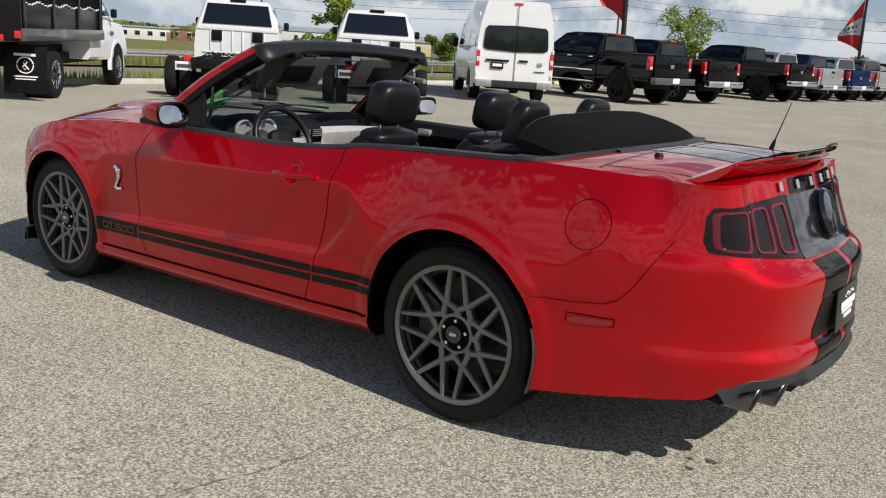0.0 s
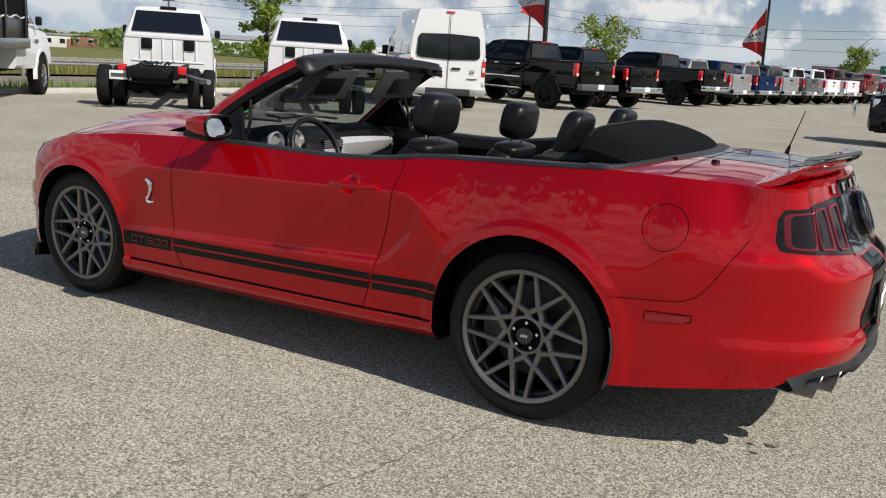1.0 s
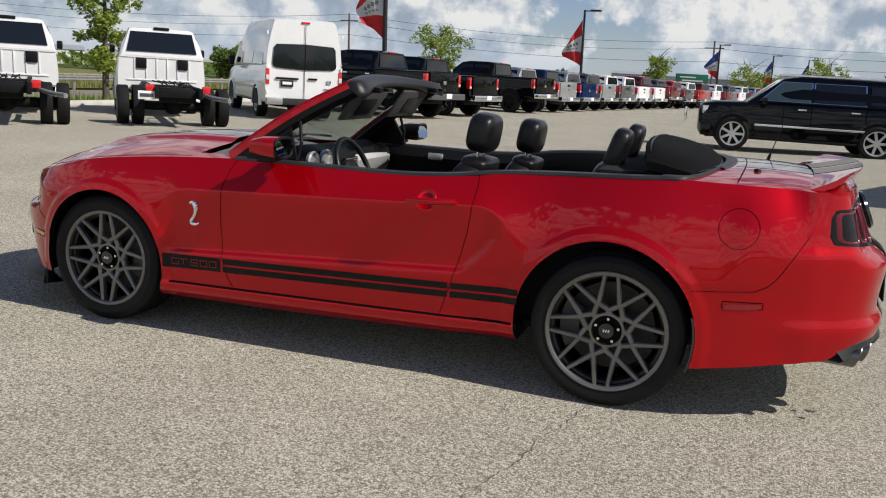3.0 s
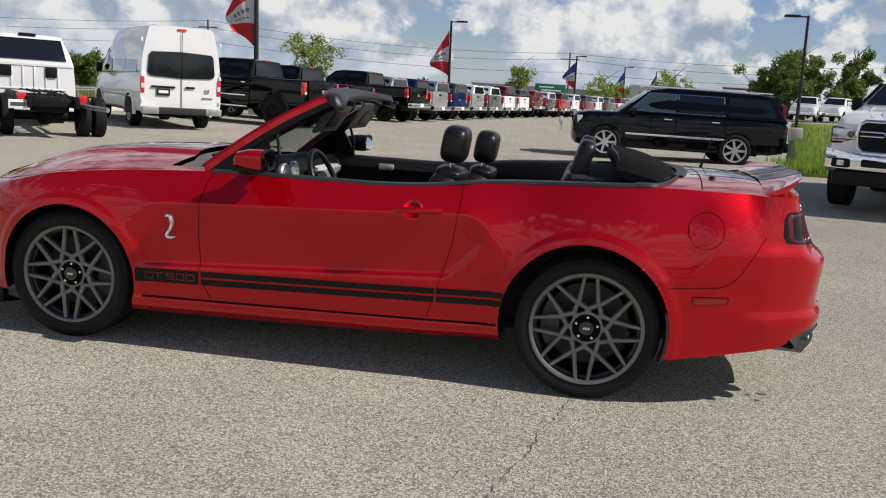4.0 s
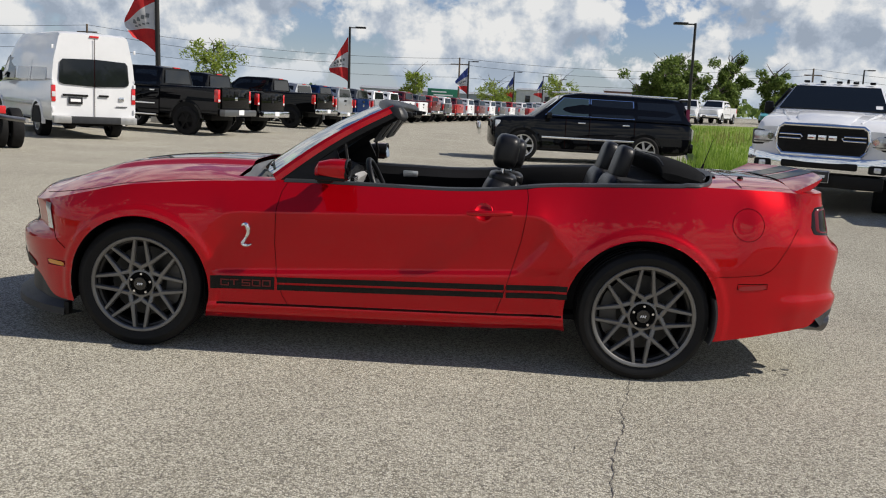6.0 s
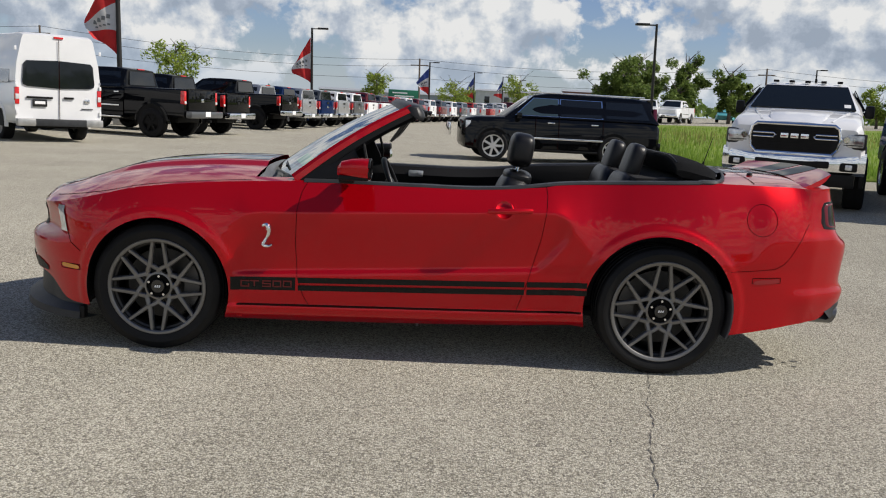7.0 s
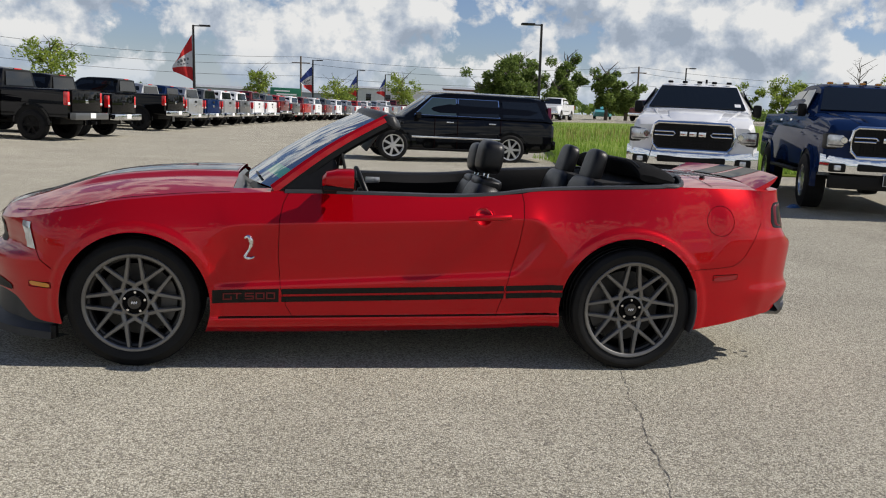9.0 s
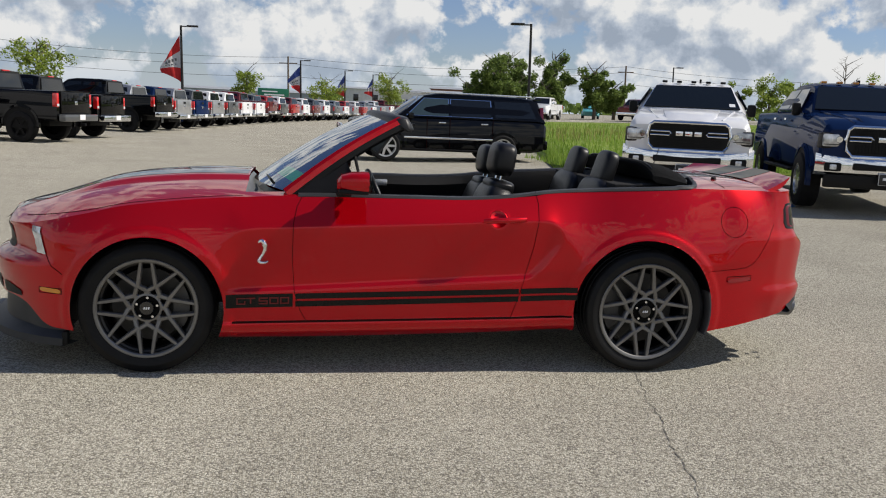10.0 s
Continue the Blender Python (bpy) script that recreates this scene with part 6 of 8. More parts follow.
def pickup(m, paint, label, group="", lift=0.0, wheel_r=0.40, rim=V_RIM, cap=None, near=True, bumper=CHROME, crew=True, trim=CHROME):
    v = thing("pickup_truck", m, label, "truck", group)
    z = lift
    W = 1.0
    bm = bmesh.new()
    hull(bm, [(2.98, 0.62 + z, 1.08 + z, 0.86, 0.80, 0.10), (2.90, 0.48 + z, 1.16 + z, 0.95, 0.88, 0.10), (2.2, 0.45 + z, 1.24 + z, 0.99, 0.93, 0.10), (1.45, 0.45 + z, 1.28 + z, 1.0, 0.95, 0.08), (-0.82, 0.45 + z, 1.30 + z, 1.0, 0.96, 0.06)])
    part("body", bm, paint, v)
    bm = bmesh.new()
    hull(bm, [(-0.86, 0.52 + z, 1.36 + z, 1.0, 0.96, 0.05), (-2.86, 0.54 + z, 1.38 + z, 1.0, 0.96, 0.05)])
    part("cargo_bed", bm, paint, v)
    tg = new("tailgate")
    tg.parent = v
    block(tg, "gate", (-2.885, 0, 1.05 + z), (0.05, 1.62, 0.62), paint, 0.02)
    block(tg, "gate_handle", (-2.915, 0, 1.24 + z), (0.02, 0.26, 0.09), TRIM, 0.01)
    block(tg, "gate_emblem", (-2.913, 0, 1.05 + z), (0.012, 0.16, 0.10), trim, 0.004)
    cx0 = -0.80 if crew else 0.05
    bm = bmesh.new()
    hull(bm, [(1.52, 1.26 + z, 1.31 + z, 0.94, 0.90, 0.02), (0.80, 1.26 + z, 1.88 + z, 0.95, 0.74, 0.06), (0.45, 1.26 + z, 1.93 + z, 0.95, 0.74, 0.07), (cx0 + 0.35, 1.26 + z, 1.93 + z, 0.95, 0.74, 0.07), (cx0 + 0.02, 1.26 + z, 1.88 + z, 0.95, 0.74, 0.07), (cx0 - 0.04, 1.26 + z, 1.32 + z, 0.94, 0.90, 0.02)])
    part("cab", bm, paint, v)
    gh = lambda h: 0.948 - 0.21 * (h - 1.30 - z) / 0.58
    slab(v, "rear_window", [(cx0 - 0.052, -0.70, 1.42 + z), (cx0 - 0.052, 0.70, 1.42 + z), (cx0 + 0.005, 0.62, 1.82 + z), (cx0 + 0.005, -0.62, 1.82 + z)], V_GLASS, 0.02)
    block(v, "brake_lamp", (cx0 + 0.02, 0, 1.90 + z), (0.05, 0.36, 0.035), V_LENS, 0.008)
    slab(v, "windscreen", [(1.47, -0.80, 1.36 + z), (1.47, 0.80, 1.36 + z), (0.86, 0.66, 1.85 + z), (0.86, -0.66, 1.85 + z)], V_GLASS, 0.02)
    for s in (-1, 1):
        if crew:
            side_window(v, s, -0.70, 0.12, 1.36 + z, 1.80 + z, -0.62, 0.12, gh)
        side_window(v, s, 0.22, 1.12, 1.36 + z, 1.80 + z, 0.22, 0.76, gh)
        block(v, "tail_lamp", (-2.80, s * 0.935, 1.12 + z), (0.14, 0.13, 0.40), V_LENS, 0.03)
        block(v, "reverse_lamp", (-2.872, s * 0.935, 0.985 + z), (0.012, 0.11, 0.07), V_WHITELENS, 0.005)
        flare(v, 1.92, wheel_r + 0.07, wheel_r + 0.02 + z * 0.5, s, W, paint, V_FRAME)
        flare(v, -1.78, wheel_r + 0.07, wheel_r + 0.02 + z * 0.5, s, W, paint, V_FRAME)
        for x in (1.92, -1.78):
            road_wheel(v, x, s * 0.90, wheel_r, 0.29, rim, 6)
        if near:
            block(v, "door_mirror", (1.05, s * 1.10, 1.42 + z), (0.12, 0.20, 0.24), trim if trim == CHROME else TRIM, 0.03)
            for x in (0.30, -0.60):
                block(v, "door_handle", (x, s * 1.005, 1.20 + z), (0.17, 0.03, 0.04), trim, 0.01)
            block(v, "body_moulding", (0.30, s * 1.012, 0.80 + z), (2.0, 0.02, 0.045), trim, 0.008)
            block(v, "running_board", (0.30, s * 1.03, 0.46 + z), (2.2, 0.14, 0.05), trim, 0.015)
    block(v, "rear_bumper", (-3.0, 0, 0.63 + z), (0.20, 1.94, 0.20), bumper, 0.04)
    block(v, "licence_plate", (-3.105, 0.0, 0.65 + z), (0.012, 0.31, 0.15), LETTER, 0.003)
    block(v, "front_bumper", (3.02, 0, 0.60 + z), (0.16, 1.92, 0.24), bumper, 0.05)
    block(v, "tow_hitch", (-3.12, 0, 0.44 + z), (0.16, 0.08, 0.08), V_FRAME, 0.01)
    block(v, "underbody", (0, 0, 0.48 + z), (4.9, 1.3, 0.22), V_FRAME, 0.03)
    if cap:
        bm = bmesh.new()
        hull(bm, [(-0.90, 1.36 + z, 1.90 + z, 0.96, 0.74, 0.08), (-2.70, 1.36 + z, 1.88 + z, 0.96, 0.74, 0.08), (-2.86, 1.36 + z, 1.42 + z, 0.95, 0.9, 0.02)])
        part("bed_cap", bm, cap, v)
        gc = lambda h: 0.958 - 0.20 * (h - 1.40 - z) / 0.46
        for s in (-1, 1):
            side_window(v, s, -2.45, -1.1, 1.48 + z, 1.78 + z, -2.42, -1.12, gc)
        slab(v, "cap_window", [(-2.865, -0.72, 1.47 + z), (-2.865, 0.72, 1.47 + z), (-2.735, 0.62, 1.84 + z), (-2.735, -0.62, 1.84 + z)], V_GLASS, 0.02)
    return v


def van(m):
    v = thing("cargo_van", m, "white high-roof cargo van with tinted rear windows", "van")
    bm = bmesh.new()
    hull(bm, [(3.05, 0.55, 1.05, 0.88, 0.80, 0.1), (2.9, 0.42, 1.22, 0.98, 0.90, 0.1), (1.9, 0.40, 1.34, 1.01, 0.96, 0.08), (-3.0, 0.44, 1.42, 1.01, 1.0, 0.03)])
    part("body", bm, V_WHITE, v)
    bm = bmesh.new()
    hull(bm, [(2.0, 1.30, 1.36, 0.96, 0.92, 0.02), (1.25, 1.36, 2.05, 1.0, 0.90, 0.1), (0.85, 1.36, 2.42, 1.0, 0.84, 0.14), (0.2, 1.36, 2.60, 1.0, 0.84, 0.12), (-2.88, 1.38, 2.58, 1.0, 0.84, 0.10), (-2.99, 1.38, 2.53, 1.0, 0.83, 0.08)])
    part("cab_and_roof", bm, V_WHITE, v)
    gh = lambda h: 1.0 - 0.16 * (h - 1.40) / 1.1
    for s in (-1, 1):
        slab(v, "rear_window", [(-3.02, s * 0.012, 1.30), (-3.02, s * 0.74, 1.33), (-3.02, s * 0.83, 1.37), (-3.02, s * 0.845, 1.44), (-3.014, s * 0.81, 1.86), (-3.014, s * 0.75, 1.93), (-3.012, s * 0.012, 1.96)], V_GLASS, 0.02, "tinted rear door window")
        block(v, "tail_lamp", (-2.97, s * 0.965, 1.10), (0.10, 0.10, 0.40), V_LENS, 0.02)
        block(v, "reverse_lamp", (-3.025, s * 0.965, 1.08), (0.01, 0.08, 0.12), V_WHITELENS, 0.004)
        for zz in (0.72, 1.35, 2.2):
            block(v, "door_hinge", (-3.02, s * 0.985, zz), (0.04, 0.05, 0.10), V_WHITE, 0.01)
        slab(v, "drip_corner", [(-3.02, s * 0.995, 1.46), (-3.02, s * 0.985, 1.5), (-2.9, s * 1.0, 1.5), (-2.9, s * 1.005, 1.46)], V_WHITE, 0.01)
        side_window(v, s, 0.30, 1.10, 1.40, 1.95, 0.30, 0.98, gh)
        slab(v, "side_glass", [(-2.55, s * (gh(1.40) + 0.014), 1.40), (0.10, s * (gh(1.40) + 0.014), 1.40), (0.10, s * (gh(1.95) + 0.012), 1.95), (-2.50, s * (gh(1.95) + 0.012), 1.95)], V_PANE, 0.014, "long side glass with reflected sky painted grey-blue")
        block(v, "glass_divider", (-1.2, s * (gh(1.675) + 0.024), 1.675), (0.05, 0.012, 0.56), V_WHITE, 0.004, (s * 8, 0, 0))
        slab(v, "front_quarter_window", [(1.1, s * 1.0, 1.48), (1.75, s * 0.98, 1.42), (1.3, s * 0.91, 1.95), (1.1, s * 0.90, 2.02)], V_GLASS, 0.012)
        block(v, "door_mirror", (1.55, s * 1.10, 1.46), (0.12, 0.17, 0.28), TRIM, 0.04)
        for x in (1.95, -1.75):
            flare(v, x, 0.46, 0.40, s, 1.01, V_WHITE, V_FRAME)
            road_wheel(v, x, s * 0.88, 0.385, 0.27, V_GALV, 8)
        block(v, "rubbing_strip", (0.1, s * 1.02, 0.78), (3.0, 0.02, 0.05), V_GALV, 0.008)
        block(v, "bumper_end", (-3.08, s * 0.80, 0.48), (0.18, 0.42, 0.18), V_GALV, 0.03)
    block(v, "door_joint", (-3.022, 0.0, 1.50), (0.008, 0.014, 1.9), GAP_SHADE, 0)
    block(v, "rear_bumper", (-3.07, 0, 0.48), (0.18, 1.3, 0.17), DIFF, 0.03)
    block(v, "plate_light_bar", (-3.03, 0.46, 1.07), (0.03, 0.60, 0.05), TRIM, 0.01)
    block(v, "licence_plate", (-3.03, 0.46, 0.94), (0.02, 0.33, 0.17), PLATEBLACK, 0.004)
    block(v, "plate_writing", (-3.042, 0.46, 0.95), (0.004, 0.24, 0.07), LETTER, 0)
    block(v, "door_handle", (-3.03, -0.22, 1.08), (0.03, 0.24, 0.05), TRIM, 0.01)
    block(v, "badge", (-3.025, -0.66, 1.02), (0.012, 0.12, 0.10), CHROME, 0.004)
    block(v, "name_bar", (-3.022, -0.66, 0.83), (0.006, 0.28, 0.025), V_GREY, 0)
    block(v, "brake_lamp", (-3.0, 0, 2.50), (0.04, 0.22, 0.05), V_LENS, 0.01)
    block(v, "roof_vent", (-0.8, 0, 2.65), (0.5, 0.5, 0.06), TRIM, 0.02)
    slab(v, "windscreen", [(1.95, -0.86, 1.40), (1.95, 0.86, 1.40), (1.27, 0.80, 2.03), (1.27, -0.80, 2.03)], V_GLASS, 0.02)
    block(v, "underbody", (0, 0, 0.42), (5.2, 1.3, 0.2), V_FRAME, 0.03)
    return v


def chassis_cab(m, label):
    v = thing("chassis_cab_truck", m, label, "truck", "white chassis cab trucks")
    bm = bmesh.new()
    hull(bm, [(4.1, 0.7, 1.20, 0.86, 0.80, 0.1), (3.95, 0.6, 1.32, 0.98, 0.90, 0.1), (2.7, 0.58, 1.40, 1.01, 0.95, 0.08), (1.28, 0.62, 1.42, 1.01, 0.97, 0.05), (1.22, 0.66, 1.42, 0.99, 0.96, 0.04)])
    part("body", bm, V_WHITE, v)
    bm = bmesh.new()
    hull(bm, [(2.75, 1.36, 1.42, 0.94, 0.90, 0.02), (2.1, 1.38, 2.02, 0.96, 0.76, 0.06), (1.7, 1.38, 2.08, 0.96, 0.75, 0.08), (1.36, 1.38, 2.06, 0.96, 0.75, 0.08), (1.20, 1.38, 1.44, 0.96, 0.93, 0.03)])
    part("cab", bm, V_WHITE, v)
    slab(v, "rear_window", [(1.20, -0.80, 1.52), (1.20, 0.80, 1.52), (1.335, 0.70, 1.98), (1.335, -0.70, 1.98)], V_GLASS, 0.02)
    block(v, "brake_lamp", (1.36, 0, 2.07), (0.07, 0.36, 0.07), TRIM, 0.02)
    gh = lambda h: 0.958 - 0.20 * (h - 1.42) / 0.6
    # pressed back panel with ribs and two dark vents
    for y in (-0.62, -0.36, -0.12, 0.12, 0.36, 0.62):
        block(v, "panel_rib", (1.208, y, 1.14), (0.02, 0.028, 0.46), V_WHITE, 0.008)
    for zz in (0.86, 1.42):
        block(v, "panel_rib", (1.208, 0, zz), (0.02, 1.62, 0.03), V_WHITE, 0.008)
    for y in (-0.47, 0.47):
        block(v, "panel_vent", (1.195, y, 1.25), (0.03, 0.24, 0.24), TRIM, 0.012)
    for s in (-1, 1):
        side_window(v, s, 1.45, 2.30, 1.48, 1.92, 1.50, 2.0, gh)
        block(v, "door_mirror", (2.35, s * 1.07, 1.55), (0.10, 0.13, 0.19), TRIM, 0.04)
        block(v, "frame_rail", (-0.55, s * 0.43, 0.72), (4.0, 0.08, 0.22), V_FRAME, 0.01)
        for y in (0.72, 1.02):
            road_wheel(v, -1.35, s * y, 0.405, 0.23, V_GALV, 8, 0.58, 0.10)
        road_wheel(v, 2.95, s * 0.88, 0.405, 0.24, V_GALV, 8, 0.58)
        flare(v, 2.95, 0.48, 0.42, s, 1.0, V_WHITE, V_FRAME)
        block(v, "tail_lamp", (-2.40, s * 0.55, 0.80), (0.09, 0.16, 0.15), V_LENS, 0.015)
    for x in (-2.3, -1.7, -0.9, 0.0, 0.8):
        block(v, "crossmember", (x, 0, 0.70), (0.10, 0.82, 0.16), V_FRAME, 0.01)
    bm = bmesh.new()
    cyl(bm, (-1.35, -1.0, 0.405), (-1.35, 1.0, 0.405), 0.10, 0.10, 14)
    cushion(bm, (-1.35, 0, 0.42), (0.42, 0.40, 0.40), 0.9, 16, 10)
    part("rear_axle", bm, V_FRAME, v)
    block(v, "fuel_tank", (-1.95, 0, 0.66), (0.55, 0.66, 0.30), V_FRAME, 0.04)
    bm = bmesh.new()
    tube(bm, [(0.6, -0.60, 0.60), (-0.6, -0.62, 0.62), (-1.55, -0.60, 0.66), (-1.9, -0.80, 0.62), (-2.25, -1.05, 0.60)], 0.05, 12)
    part("exhaust_pipe", bm, V_GALV, v, "bare steel exhaust pipe")
    for k in range(6):
        bm = bmesh.new()
        y0 = -0.3 + 0.12 * k
        tube(bm, [(-2.2, y0, 0.86), (-1.7, y0 + 0.06 * (-1) ** k, 0.92), (-1.0, y0 * 0.6, 0.86), (-0.4, y0 + 0.05, 0.90)], 0.014, 6)
        part("wiring_loom", bm, V_FRAME, v)
    block(v, "licence_plate", (-2.47, 0.62, 0.66), (0.02, 0.33, 0.17), LETTER, 0.01)
    block(v, "plate_writing", (-2.484, 0.62, 0.66), (0.006, 0.26, 0.07), V_GREY, 0)
    block(v, "underbody", (2.4, 0, 0.62), (3.0, 1.4, 0.24), V_FRAME, 0.03)
    return v


def stake_truck(m):
    v = thing("stake_bed_truck", m, "white truck with a black steel stake body and dual rear wheels", "truck")
    bm = bmesh.new()
    hull(bm, [(4.1, 0.7, 1.22, 0.86, 0.80, 0.1), (3.95, 0.6, 1.36, 0.98, 0.90, 0.1), (2.7, 0.58, 1.44, 1.01, 0.95, 0.08), (0.95, 0.62, 1.46, 1.01, 0.97, 0.05)])
    part("body", bm, V_WHITE, v)
    bm = bmesh.new()
    hull(bm, [(3.0, 1.40, 1.46, 0.94, 0.90, 0.02), (2.4, 1.42, 2.06, 0.96, 0.76, 0.06), (1.9, 1.42, 2.10, 0.96, 0.75, 0.08), (1.62, 1.42, 2.08, 0.96, 0.76, 0.08)])
    part("cab", bm, V_WHITE, v)
    gh = lambda h: 0.958 - 0.20 * (h - 1.46) / 0.6
    for s in (-1, 1):
        side_window(v, s, 1.75, 2.65, 1.52, 1.96, 1.75, 2.32, gh)
        block(v, "door_mirror", (2.55, s * 1.07, 1.58), (0.10, 0.13, 0.19), TRIM, 0.04)
        block(v, "fender_badge", (2.62, s * 1.005, 1.16), (0.22, 0.02, 0.08), V_GREY, 0.004)
        flare(v, 3.0, 0.50, 0.44, s, 1.0, V_WHITE, V_FRAME)
        road_wheel(v, 3.0, s * 0.91, 0.42, 0.26, CHROME, 8, 0.58)
        road_wheel(v, -1.35, s * 0.98, 0.42, 0.24, CHROME, 8, 0.58)
        road_wheel(v, -1.35, s * 0.70, 0.42, 0.24, CHROME, 8, 0.58)
        block(v, "bed_side_rail", (-0.68, s * 1.10, 1.12), (4.54, 0.06, 0.20), V_GREY, 0.01)
        for x in (-2.8, -1.4, 0.0, 1.4):
            block(v, "stake", (x, s * 1.09, 1.75), (0.12, 0.05, 1.2), V_GLOSS, 0.01)
        block(v, "side_panel", (-0.68, s * 1.07, 1.41), (4.44, 0.03, 0.42), V_GLOSS, 0.006)
        block(v, "top_rail", (-0.68, s * 1.09, 2.34), (4.44, 0.05, 0.10), V_GLOSS, 0.008)
        for x in (-2.1, -0.7, 0.7):
            bm = bmesh.new()
            for k in range(16):
                box(bm, (x, s * 1.075, 1.65 + 0.042 * k), (1.28, 0.008, 0.010))
            for k in range(22):
                box(bm, (x - 0.62 + 0.059 * k, s * 1.075, 1.96), (0.010, 0.008, 0.66))
            part("mesh_panel", bm, V_FRAME, v, "black expanded steel mesh", smooth=False)
            bm = bmesh.new()
            tube(bm, [(x - 0.60 + 0.05 * k, s * 1.10, 1.625 + 0.016 * math.sin(2.1 * k) - 0.025 * math.sin(k * 0.4)) for k in range(25)], 0.012, 6)
            part("tarp_edge", bm, V_WHITE, v, "crumpled white tarpaulin edge")
        block(v, "mud_flap", (-2.15, s * 0.85, 0.52), (0.02, 0.72, 0.80), V_FRAME, 0.004)
        bm = bmesh.new()
        tube(bm, [(-2.164, s * 0.85 + 0.135 * math.cos(t), 0.60 + 0.135 * math.sin(t)) for t in [2 * math.pi * k / 28 for k in range(28)]], 0.012, 6, True)
        part("flap_ring", bm, LETTER, v, "pale ring mark")
        bm = bmesh.new()
        tube(bm, [(-2.165, s * 0.85 + y, 0.60 + z) for y, z in ((-0.06, -0.07), (0.03, 0.04), (0.0, 0.085), (-0.035, 0.05), (0.045, -0.03), (0.01, -0.075), (-0.04, -0.05), (0.0, -0.01))], 0.011, 6)
        part("flap_knot", bm, LETTER, v)
        block(v, "flap_writing", (-2.164, s * 0.85, 0.41), (0.004, 0.40, 0.022), LETTER, 0)
        block(v, "flap_writing", (-2.164, s * 0.85, 0.365), (0.004, 0.34, 0.018), LETTER, 0)
        block(v, "flap_writing", (-2.164, s * 0.85, 0.775), (0.004, 0.36, 0.045), LETTER, 0)
        block(v, "tail_lamp", (-2.97, s * 0.72, 1.06), (0.04, 0.22, 0.10), V_LENS, 0.01)
        block(v, "clearance_lamp", (-2.97, s * 1.05, 1.12), (0.03, 0.10, 0.12), V_LENS, 0.01)
        block(v, "frame_rail", (-0.7, s * 0.43, 0.78), (4.3, 0.08, 0.22), V_FRAME, 0.01)
    block(v, "bed_floor", (-0.68, 0, 1.05), (4.54, 2.16, 0.08), V_FRAME, 0.01)
    block(v, "bulkhead", (1.56, 0, 1.85), (0.08, 2.2, 1.55), V_FRAME, 0.02)
    for y in (-0.7, 0, 0.7):
        block(v, "bulkhead_post", (1.50, y, 1.85), (0.06, 0.08, 1.3), V_FRAME, 0.01)
    block(v, "tail_board", (-2.93, 0, 1.65), (0.05, 2.2, 1.2), V_GLOSS, 0.01)
    block(v, "underbody", (1.0, 0, 0.64), (5.4, 1.2, 0.22), V_FRAME, 0.03)
    return v


